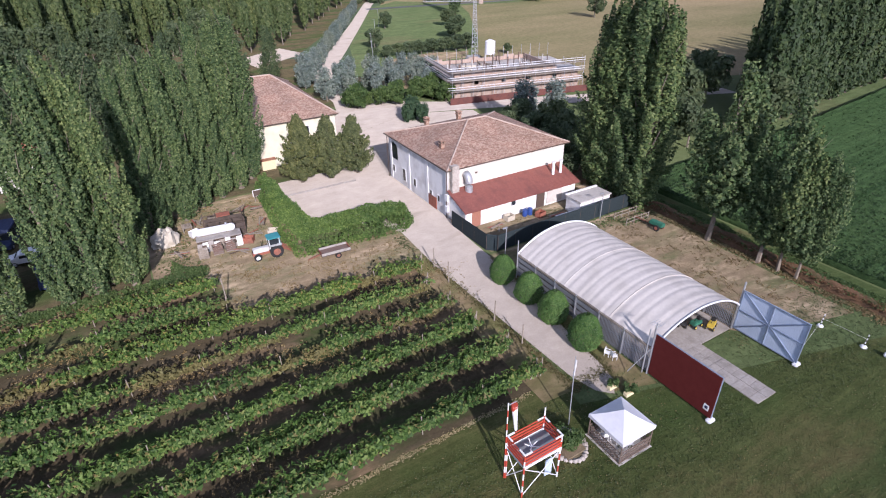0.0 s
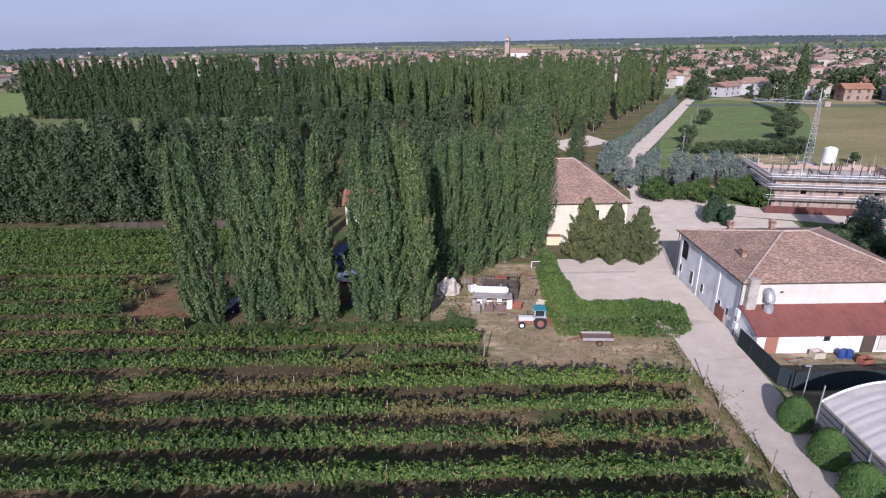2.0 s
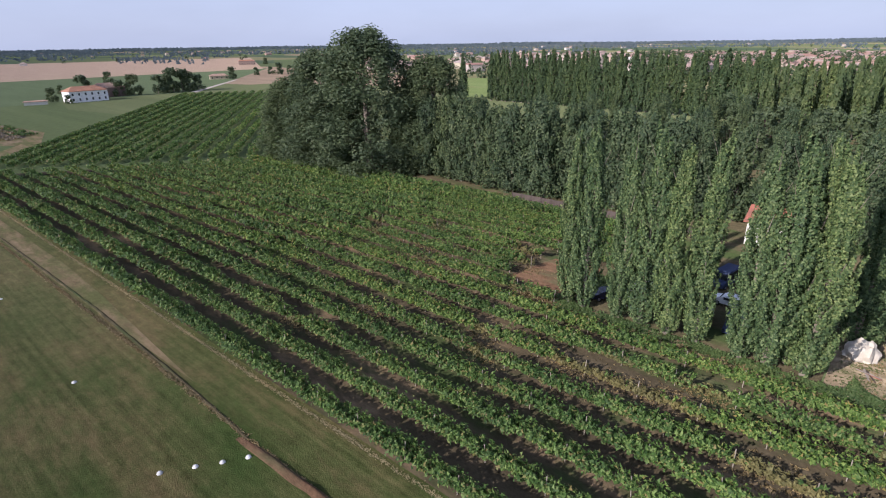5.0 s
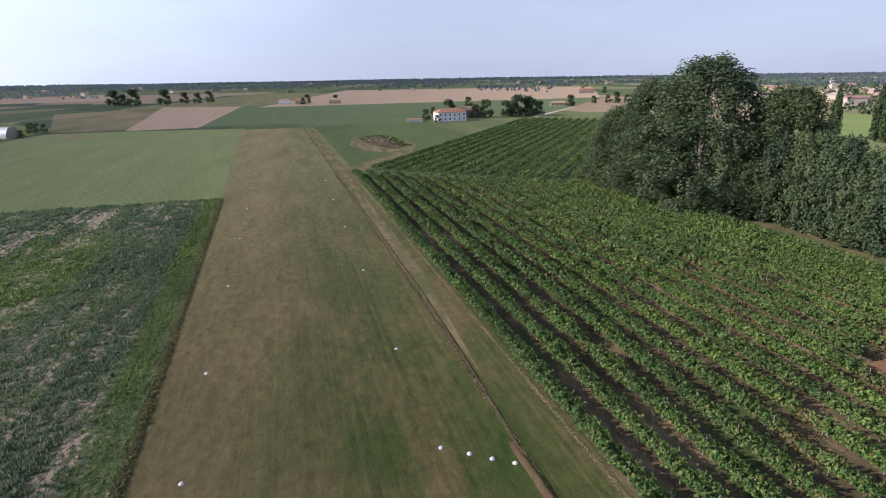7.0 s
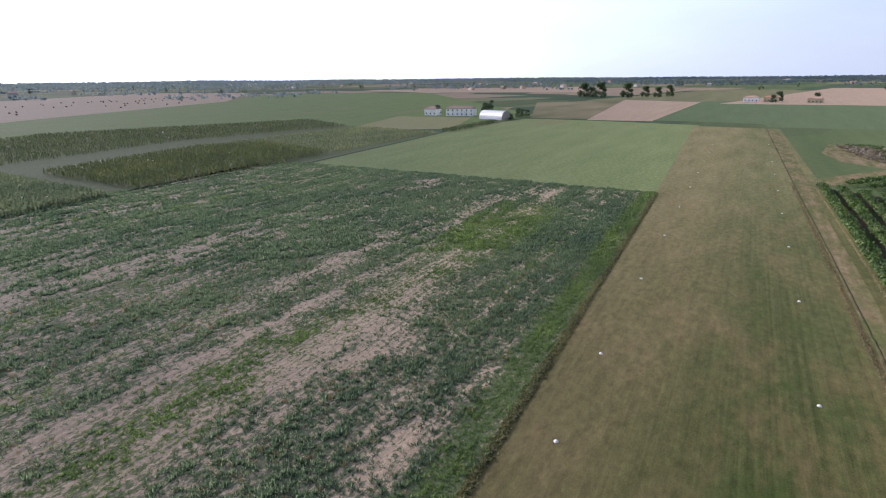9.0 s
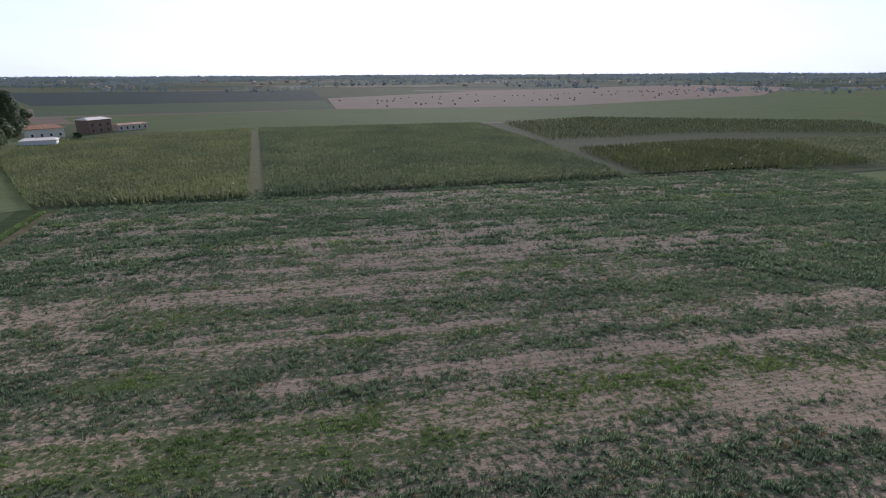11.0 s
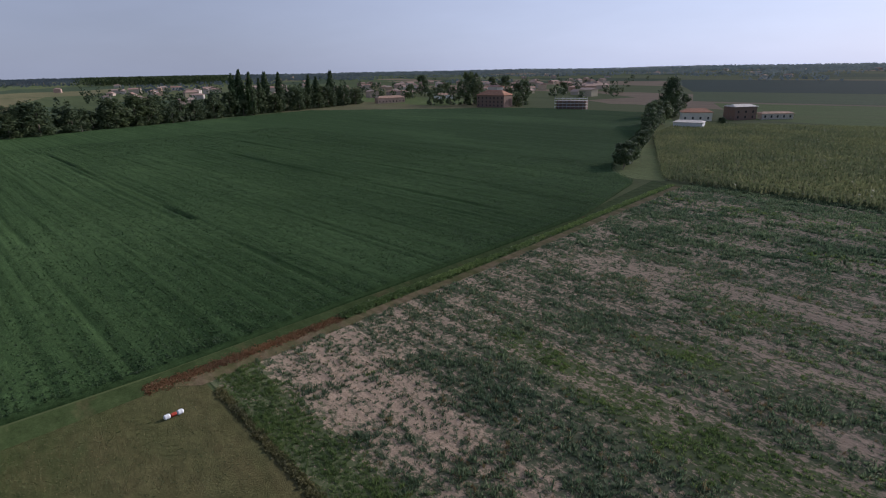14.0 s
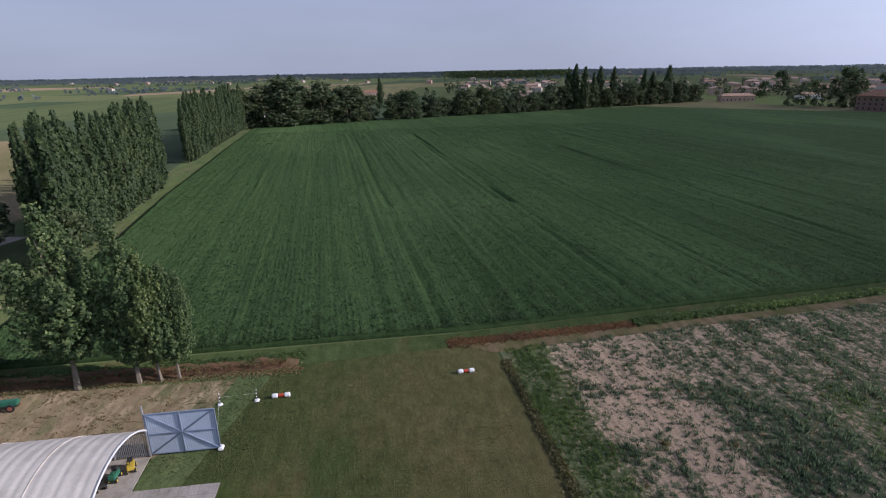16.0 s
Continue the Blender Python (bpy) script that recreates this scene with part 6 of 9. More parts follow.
M["darkwood"] = mat("dark_wood", (0.07, 0.05, 0.04), (0.12, 0.085, 0.065), 8, 1.0, None, 0.7)
M["gate_red"] = mat("maroon_paint", (0.105, 0.018, 0.016), (0.125, 0.024, 0.02), 2, 0.4, None, 0.7, spec=0.15, relief=0.05)
M["gate_blue"] = ribbed("blue_grey_sheet", (0.42, 0.50, 0.62), (0.50, 0.58, 0.70), 0.18, 0.6, 0.0, 'Y', 0.15)
M["frame_blue"] = mat("blue_grey_steel", (0.22, 0.27, 0.36), (0.27, 0.33, 0.42), 3, 0.5, None, 0.5, 0.3)
M["canvas"] = mat("pale_tarpaulin", (0.535, 0.49, 0.445), (0.61, 0.565, 0.515), 3.5, 0.5, (0.47, 0.43, 0.385), 0.85, spec=0.12, relief=0.1)
M["white"] = mat("white_paint", (0.74, 0.74, 0.74), (0.82, 0.82, 0.82), 3, 0.5, None, 0.6, relief=0.08)
M["tent"] = mat("white_tent_cloth", (0.60, 0.60, 0.62), (0.67, 0.67, 0.69), 2, 0.6, None, 0.7, relief=0.12)
M["red"] = mat("red_paint", (0.42, 0.055, 0.03), (0.50, 0.08, 0.045), 4, 0.6, (0.36, 0.06, 0.04), 0.6)
M["steel"] = mat("galvanised_steel", (0.40, 0.41, 0.43), (0.50, 0.51, 0.53), 3, 0.5, None, 0.5, 0.5)
M["corr"] = ribbed("corrugated_grey_sheet", (0.30, 0.31, 0.34), (0.38, 0.39, 0.42), 0.15, 0.5, 0.4, 'X')
M["net"] = mat("dark_green_netting", (0.018, 0.028, 0.032), (0.03, 0.042, 0.046), 6, 0.6, None, 0.8)
M["platform"] = mat("grey_deck", (0.16, 0.19, 0.20), (0.22, 0.25, 0.26), 4, 0.6, None, 0.8)
M["stone"] = mat("pale_stone", (0.36, 0.32, 0.28), (0.52, 0.47, 0.42), 6, 0.7, (0.28, 0.24, 0.20), 0.9, relief=0.6)
M["teal"] = mat("teal_paint", (0.05, 0.24, 0.26), (0.07, 0.30, 0.32), 4, 0.6, None, 0.5)
M["rubber"] = mat("black_rubber", (0.02, 0.02, 0.02), (0.035, 0.035, 0.035), 6, 1, None, 0.8)
M["rust"] = mat("rusty_red_metal", (0.28, 0.09, 0.06), (0.38, 0.15, 0.10), 5, 0.8, (0.2, 0.1, 0.07), 0.8)
M["blue_p"] = mat("blue_plastic", (0.03, 0.06, 0.22), (0.04, 0.09, 0.30), 3, 0.6, None, 0.5)
M["green_p"] = mat("green_paint", (0.03, 0.14, 0.09), (0.05, 0.19, 0.12), 3, 0.6, None, 0.6)
M["yellow_p"] = mat("yellow_paint", (0.50, 0.36, 0.05), (0.58, 0.43, 0.07), 3, 0.6, None, 0.6)
M["tarp"] = mat("cream_tarp", (0.46, 0.41, 0.33), (0.58, 0.52, 0.42), 3, 0.7, None, 0.8, relief=0.4)
M["dblue"] = mat("navy_cloth", (0.02, 0.03, 0.07), (0.03, 0.045, 0.10), 3, 0.6, None, 0.7)
M["solarblue"] = mat("dark_blue_panel", (0.015, 0.02, 0.05), (0.025, 0.03, 0.07), 3, 0.6, None, 0.25, spec=0.6, relief=0)


def window(parent, x, y, z, w, h, face, shutters=None):
    """A window set into a wall: frame and pane. face: 'x-', 'x+', 'y-', 'y+'."""
    m = pose(x, y, z, 0, 0, {"y-": 0, "x+": 90, "y+": 180, "x-": 270}[face])
    fr = bmesh.new()
    t = 0.07
    box(fr, -w / 2, w / 2, -0.05, 0.03, -t, 0), box(fr, -w / 2, w / 2, -0.05, 0.03, h, h + t)
    box(fr, -w / 2 - t, -w / 2, -0.05, 0.03, -t, h + t), box(fr, w / 2, w / 2 + t, -0.05, 0.03, -t, h + t)
    f = part("window_frame", fr, M["white"], parent)
    f.matrix_basis = m
    g = part("pane", bx(-w / 2, w / 2, -0.02, 0.01, 0, h), M["glass"], f)
    if shutters:
        for sx in (-1, 1):
            part("shutter", bx(*sorted((sx * (w / 2 + t), sx * (w + t))), -0.07, -0.02, 0, h, bevel=0.01), shutters, f)
    return f


def chimney(parent, x, y, z, h=1.1, w=0.55):
    bm = bmesh.new()
    box(bm, x - w / 2, x + w / 2, y - w / 2, y + w / 2, z - 0.6, z + h)
    box(bm, x - w * 0.7, x + w * 0.7, y - w * 0.7, y + w * 0.7, z + h, z + h + 0.12)
    for sx in (-1, 1):
        for sy in (-1, 1):
            box(bm, x + sx * w * 0.45 - 0.06, x + sx * w * 0.45 + 0.06, y + sy * w * 0.45 - 0.06, y + sy * w * 0.45 + 0.06, z + h + 0.12, z + h + 0.42)
    hip_roof(bm, x - w * 0.75, x + w * 0.75, y - w * 0.75, y + w * 0.75, z + h + 0.5, 0.2, 0.1, ridge_x=(x - 0.02, x + 0.02))
    return part("chimney", bm, M["tiles"], parent)


# ---- the long farm building ----
def main_house():
    h = thing("farm_building", "cream plastered farm building with a hipped clay-tile roof", "building", "", 32.7, 54.1)
    L, D, H = 19.0, 17.0, 6.6
    part("wall", bx(0, L, 0, D, 0, H), M["plaster"], h)
    for y in (0.3, 5.4, 10.6, 16.2):
        part("pilaster", bx(-0.14, -0.061, y - 0.3, y + 0.3, 0, H - 0.15), M["plaster_w"], h)
    part("side_render", bx(-0.06, -0.002, 0.62, 16.8, 0.0, H - 0.1), M["plaster_w"], h, "bluish white render")
    roof = part("roof", hip_roof(bmesh.new(), -0.45, L + 0.45, -0.45, D + 0.45, H + 0.12, 2.75, 0.16, ridge_x=(8.4, 11.4)), M["tiles"], h)
    tops = ((8.4, D / 2, H + 2.9), (11.4, D / 2, H + 2.9))
    part("ridge_cap", tb(tops[0], tops[1], 0.13, None, 8), M["ridge"], roof)
    for c, t in (((-0.45, -0.45), 0), ((-0.45, D + 0.45), 0), ((L + 0.45, -0.45), 1), ((L + 0.45, D + 0.45), 1)):
        part("ridge_cap", tb((*c, H + 0.14), tops[t], 0.12, None, 8), M["ridge"], roof)
    for x0, x1, y, label in ((-0.5, L + 0.5, -0.52, ""), (-0.5, L + 0.5, D + 0.52, "")):
        part("gutter", tb((x0, y, H + 0.06), (x1, y, H + 0.06), 0.08, None, 8), M["darkwood"], h)
    for x in (-0.52, L + 0.52):
        part("gutter", tb((x, -0.5, H + 0.06), (x, D + 0.5, H + 0.06), 0.08, None, 8), M["darkwood"], h)
    for x, y in ((-0.32, 16.9), (-0.32, 0.0)):
        part("downpipe", tb((x, y, 0), (x, y, H), 0.06, None, 8), M["darkwood"], h)
    chimney(h, 2.2, 5.2, H + 0.7, 0.8)
    chimney(h, 5.2, 14.6, H + 0.7, 1.0)
    chimney(h, 10.5, 14.2, H + 0.9, 1.0)
    pier = part("stone_pier", bx(0.2, 1.1, -0.7, -0.004, 0, 7.2), M["stone"], h, "rough pale stone chimney pier")
    for i in range(13):
        s = 0.02 * (i % 2)
        part("stone", bx(0.15 - s, 1.15 + s, -0.75 - s, -0.72, i * 0.56, i * 0.56 + 0.53, bevel=0.03), M["stone"], pier)
        part("stone", bx(0.12 - s, 0.16, -0.7, -0.01, i * 0.56, i * 0.56 + 0.53, bevel=0.015), M["stone"], pier)
    # arched loft opening and small windows on the lane side
    ar = bmesh.new()
    ring = [(14.1, 3.4)] + [(14.1 + 1.25 + 1.25 * -math.cos(math.pi * i / 10), 5.1 + 0.75 * math.sin(math.pi * i / 10)) for i in range(11)] + [(16.6, 3.4)]
    vs = [ar.verts.new((-0.07, y, z)) for y, z in ring]
    vb = [ar.verts.new((-0.02, y, z)) for y, z in ring]
    ar.faces.new(vs), ar.faces.new(vb[::-1])
    for i in range(len(ring)):
        ar.faces.new((vs[i], vs[i - 1], vb[i - 1], vb[i]))
    part("arched_window", ar, M["glass"], h)
    for y, z, w, hh in ((15.6, 1.3, 0.8, 1.0), (12.2, 0.9, 0.9, 1.8), (9.0, 1.2, 0.7, 1.1), (4.4, 1.4, 0.6, 0.9), (2.4, 1.4, 0.6, 0.9)):
        window(h, -0.066, y, z, w, hh, "x-")
    part("low_gate", bx(-0.16, -0.07, 2.9, 5.0, 0, 1.7, bevel=0.01), M["rust"], h, "rust-brown low gate")
    part("vent", bx(4.0, 4.35, -0.03, 0.05, 5.3, 5.5), M["darkwood"], h)
    # lean-to with a red roof
    lean = bmesh.new()
    pts = [(-3.9, 2.55), (-0.004, 2.55), (-0.004, 3.85), (-3.9, 2.5)]
    box(lean, 0.05, 18.0, -3.9, -3.65, 0, 2.45), box(lean, 0.05, 0.3, -3.65, -0.01, 0, 2.45), box(lean, 17.75, 18.0, -3.65, -0.01, 0, 2.45)
    for x in (0.05, 17.75):
        v = [lean.verts.new((x + dx, y, z)) for dx in (0, 0.25) for y, z in ((-3.9, 2.45), (-0.01, 2.45), (-0.01, 3.75))]
        lean.faces.new(v[:3]), lean.faces.new(v[3:])
        for i in range(3):
            j = (i + 1) % 3
            lean.faces.new((v[i], v[j], v[j + 3], v[i + 3]))
    part("annex_wall", lean, M["plaster_w"], h, "low white annex")
    rf = bmesh.new()
    nx = 44
    for dz in (0, -0.12):
        g = [[rf.verts.new((-0.25 + 18.7 * i / nx, y, z + dz + (0.03 if i % 2 else 0))) for i in range(nx + 1)] for y, z in ((-4.35, 2.42), (-2.2, 3.17), (-0.005, 3.92))]
        for j in range(2):
            for i in range(nx):
                rf.faces.new((g[j][i], g[j][i + 1], g[j + 1][i + 1], g[j + 1][i]))
    part("annex_roof", rf, M["redroof"], h, "dull red sheet roof")
    part("brick_corner", bx(1.0, 2.3, -3.95, -3.903, 0, 2.4), M["brick"], h)
    part("door", bx(11.2, 12.6, -3.96, -3.902, 0, 2.25, bevel=0.01), M["darkwood"], h)
    window(h, 7.4, -3.905, 1.5, 0.7, 0.6, "y-")
    part("curtain", bx(13.0, 15.6, -4.0, -3.91, 0.3, 2.3), M["canvas"], h, "pale hanging sheet")
    for x in (15.6, 16.9):
        p = tb((x, -1.9, 3.2), (x, -1.9, 4.9), 0.2, 0.18, 12)
        tube(p, (x, -1.9, 4.9), (x, -1.9, 5.05), 0.28, 0.26, 12)
        part("flue", p, M["white"], h, "white round flue")
    bend = [(2.5, -0.2 - 0.7 * math.sin(math.pi / 2 * i / 8), 5.6 - 0.9 * (1 - math.cos(math.pi / 2 * i / 8))) for i in range(9)]
    duct = sweep(bend + [(2.5, -0.9, 4.2), (2.5, -0.9, 3.4)], 0.5, 14)
    part("duct", duct, M["steel"], h, "fat grey sheet-metal air duct")
    for x, z in ((-0.4, 1.0), (-0.4, 2.6)):
        part("cabinet", bx(-0.55, -0.24, -0.6, 0.1, z, z + 0.9, bevel=0.03), M["white"], h)
    return h


main_house()


def second_house():
    h = thing("farmhouse", "yellow-white farmhouse with a hipped clay-tile roof", "house", "", 11.0, 84.6)
    part("wall", bx(0, 18.5, 0, 26, 0, 6.9), M["plaster_c"], h)
    part("roof", hip_roof(bmesh.new(), -0.5, 19.0, -0.5, 26.5, 7.0, 4.5, 0.16, ridge_x=(8.0, 12.3)), M["tiles"], h)
    for c, t in (((-0.5, -0.5), 8.0), ((-0.5, 26.5), 8.0), ((19.0, -0.5), 12.3), ((19.0, 26.5), 12.3)):
        part("ridge_cap", tb((*c, 7.04), (t, 13, 11.54), 0.12, None, 8), M["ridge"], h)
    part("ridge_cap", tb((8.0, 13, 11.54), (12.3, 13, 11.54), 0.13, None, 8), M["ridge"], h)
    part("porch_wall", bx(5.5, 7.6, -0.9, -0.004, 0, 1.6), M["plaster_y"], h, "low yellow porch")
    part("porch_roof", bx(5.3, 7.8, -1.1, -0.006, 1.603, 1.7, bevel=0.03), M["tiles_red"], h)
    window(h, 13.5, -0.005, 4.4, 0.9, 1.3, "y-")
    for y in (3, 9):
        window(h, 18.505, y, 4.4, 1.0, 1.4, "x+")
    part("gutter", tb((-0.5, -0.55, 6.95), (19, -0.55, 6.95), 0.08, None, 8), M["darkwood"], h)


second_house()


# ---- hangar with its gates ----
def hangar():
    h = thing("tunnel_hangar", "arched hangar with a pale ribbed tarpaulin cover", "hangar", "", 31.7, 20.7)
    w, L, eave, rise = 11.2, 17.7, 2.75, 1.95
    na, bays = 24, 19
    R = (w * w / 4 + rise * rise) / (2 * rise)
    span = math.asin(w / 2 / R)
    ny = bays * 6
    V = []
    for shell in (0, -0.05):
        for j in range(ny + 1):
            y = L * j / ny
            bulge = 0.042 * abs(math.sin(math.pi * j / 6)) - 0.04 + 0.008 * math.sin(j * 1.7)
            for i in range(na + 1):
                th = -span + 2 * span * i / na
                r = R + bulge + shell
                V.append((w / 2 + r * math.sin(th), y, eave + rise - R + r * math.cos(th)))
    row, n1 = na + 1, (ny + 1) * (na + 1)
    F = []
    for j in range(ny):
        for i in range(na):
            q = (j * row + i, j * row + i + 1, (j + 1) * row + i + 1, (j + 1) * row + i)
            F.append(q)
            F.append(tuple(n1 + k for k in q[::-1]))
    mesh_ob("cover", V, F, M["canvas"], h, True)
    for y, r, material, nm in ((-0.06, 0.085, "tent", "front_arch"), (L * 0.27, 0.04, "canvas", "hoop"), (L * 0.6, 0.04, "canvas", "hoop"), (L, 0.1, "white", "back_arch")):
        arch_pts = [(w / 2 + R * math.sin(t), y, eave + rise - R + R * math.cos(t)) for t in [-span + 2 * span * i / 20 for i in range(21)]]
        part(nm, sweep(arch_pts, r), M[material], h)
    for x in (0.0, w):
        for i in range(6):
            y0, y1 = L * i / 6 + 0.06, L * (i + 1) / 6 - 0.06
            if i < 2:
                for k in range(18):
                    y = y0 + 0.08 + (y1 - y0 - 0.16) * k / 17
                    part("side_bar", bx(x - 0.025, x + 0.025, y - 0.035, y + 0.035, 0.1, eave - 0.26), M["corr"], h)
                for z in (0.3, 1.4):
                    part("side_rail", bx(x + 0.03, x + 0.07, y0, y1, z, z + 0.08), M["steel"], h)
                continue
            for k in range(4):
                part("side_slat", bx(x - 0.03, x + 0.03, y0, y1, 0.12 + 0.6 * k, 0.12 + 0.6 * k + 0.42, bevel=0.01), M["corr"], h)
        for i in range(7):
            part("post", bx(x - 0.1, x + 0.1, L * i / 6 - 0.055, L * i / 6 + 0.055, 0, eave - 0.02), M["steel"], h)
        part("eave_rail", bx(x - 0.08, x + 0.08, 0, L, eave - 0.24, eave - 0.06), M["timber"], h)
    part("back_wall", bx(0.12, w - 0.12, L - 0.1, L - 0.04, 0.1, eave + 0.2), M["corr"], h)
    part("floor_slab", bx(0.15, w - 0.15, 0.0, L - 0.12, 0.0, 0.1), M["slab"], h)
    # two tall poles standing at the side
    for y in (L * 0.98, 0.3):
        part("tall_post", tb((-0.35, y, 0), (-0.35, y, 4.6), 0.06, None, 8), M["steel"], h)
    gate(h, -0.12, -6.0, True)
    gate(h, w + 0.12, -5.9, False)


def gate(parent, x, y, outer):
    """An open gate leaf that stands out from the front corner."""
    L, z0, z1 = -y, 0.25, 4.3
    name = "gate_leaf"
    m = M["gate_red"] if outer else M["gate_blue"]
    s = -1 if outer else 1
    leaf = part(name, bx(x - 0.03, x + 0.03, -L, -0.15, z0, z1), M["gate_red"] if outer else M["gate_blue"], parent, "open maroon gate leaf" if outer else "open blue-grey gate leaf with braces")
    fb = bmesh.new()
    xi = x + (0.06 if outer else -0.09)
    for a, b in (((-L, z0), (-0.15, z0)), ((-L, z1), (-0.15, z1)), ((-L, z0), (-L, z1)), ((-0.15, z0), (-0.15, z1)), ((-L / 2, z0), (-L / 2, z1)), ((-L, (z0 + z1) / 2), (-0.15, (z0 + z1) / 2)), ((-L, z0), (-0.15, z1)), ((-L, z1), (-0.15, z0))):
        tube(fb, (xi, a[0], a[1]), (xi, b[0], b[1]), 0.055, None, 6)
    part("brace_frame", fb, M["frame_blue"], leaf)
    part("gate_post", tb((x, 0.0, 0), (x, 0.0, 5.1), 0.08, None, 8), M["steel"], parent)
    part("wheel_block", bx(x - 0.35, x + 0.35, -L - 0.25, -L + 0.2, 0, 0.3, bevel=0.08), M["white"], leaf, "white painted wheel block")
    if outer:
        part("notice", bx(x - 0.045, x - 0.034, -L + 0.3, -L + 0.75, 0.75, 1.3), M["white"], leaf)
        part("notice_bar", bx(x - 0.05, x - 0.046, -L + 0.4, -L + 0.65, 0.9, 1.15), M["dblue"], leaf)
        an = tb((x, 0, 5.1), (x, 0, 5.3), 0.03)
        for i in range(4):
            tube(an, (x - 0.5, -0.3 + 0.2 * i, 5.25), (x + 0.5, -0.3 + 0.2 * i, 5.25), 0.02, None, 5)
        tube(an, (x, -0.4, 5.25), (x, 0.4, 5.25), 0.02, None, 5)
        part("aerial", an, M["steel"], parent)
        part("prop", tb((x - 1.3, 0.9, 0.2), (x - 0.05, 0.1, 2.6), 0.04, None, 6), M["steel"], parent)
    else:
        part("spare_block", bx(x + 0.4, x + 0.9, -L + 0.3, -L + 0.8, 0, 0.28, bevel=0.08), M["white"], leaf)


hangar()


def slab_ramp():
    h = thing("slab_ramp", "long strip of pale concrete slabs on the lawn", "paving", "", 36.2, 13.8)
    for r in range(2):
        for i in range(9):
            s = part("slab", bx(r * 1.2 + 0.008, r * 1.2 + 1.192, i * 0.78 + 0.005, i * 0.78 + 0.775, 0, 0.09 + 0.01 * ((i * 7 + r * 3) % 3), bevel=0.02), M["slab"], h)
    return h


slab_ramp()


# ---- dark screened fence ----
def screen_fence():
    h = thing("screen_fence", "fence hung with dark green netting on steel posts", "fence", "", 0, 0)
    run = [(31.9, 52.0), (32.0, 44.6), (33.0, 43.7), (56.0, 43.9)]
    for (b0, a0), (b1, a1) in zip(run, run[1:]):
        n = max(1, round(math.hypot(b1 - b0, a1 - a0) / 2.5))
        for i in range(n):
            p, q = Vector((b0 + (b1 - b0) * i / n, a0 + (a1 - a0) * i / n, 0)), Vector((b0 + (b1 - b0) * (i + 1) / n, a0 + (a1 - a0) * (i + 1) / n, 0))
            d = (q - p).normalized()
            sd = Vector((-d.y, d.x, 0)) * 0.02
            bm = bmesh.new()
            solid(bm, [(p + sd).xy, (q + sd).xy, (q - sd).xy, (p - sd).xy], 0.05, 2.15)
            part("screen", bm, M["net"], h)
            part("post", tb((p.x, p.y, 0), (p.x, p.y, 1.95), 0.035, None, 6), M["darkwood"], h)


screen_fence()


def yard_box():
    h = thing("store_box", "flat-roofed white store with a grey roof edge", "shed", "", 47.0, 45.2)
    part("wall", bx(0, 5.2, 0, 2.6, 0, 2.0), M["plaster_w"], h)
    part("roof", bx(-0.15, 5.35, -0.15, 2.75, 2.003, 2.18, bevel=0.03), M["concrete"], h)
    part("parapet", bx(-0.15, 5.35, 2.5, 2.75, 2.18, 2.32), M["white"], h)
    part("low_wall", bx(-3.6, -0.2, 0.4, 0.65, 0, 0.9), M["plaster_w"], h)
    for i, x in enumerate((41.3, 42.1)):
        d = thing("barrel", "blue plastic barrel by the annex wall", "barrel", "barrels", x, 49.2)
        bm = tb((0, 0, 0), (0, 0, 0.45), 0.33, 0.36, 14)
        tube(bm, (0, 0, 0.45), (0, 0, 0.9), 0.36, 0.33, 14)
        part("body", bm, M["blue_p"], d)
        part("lid", tb((0, 0, 0.9), (0, 0, 0.95), 0.34, 0.32, 14), M["blue_p"], d)


yard_box()


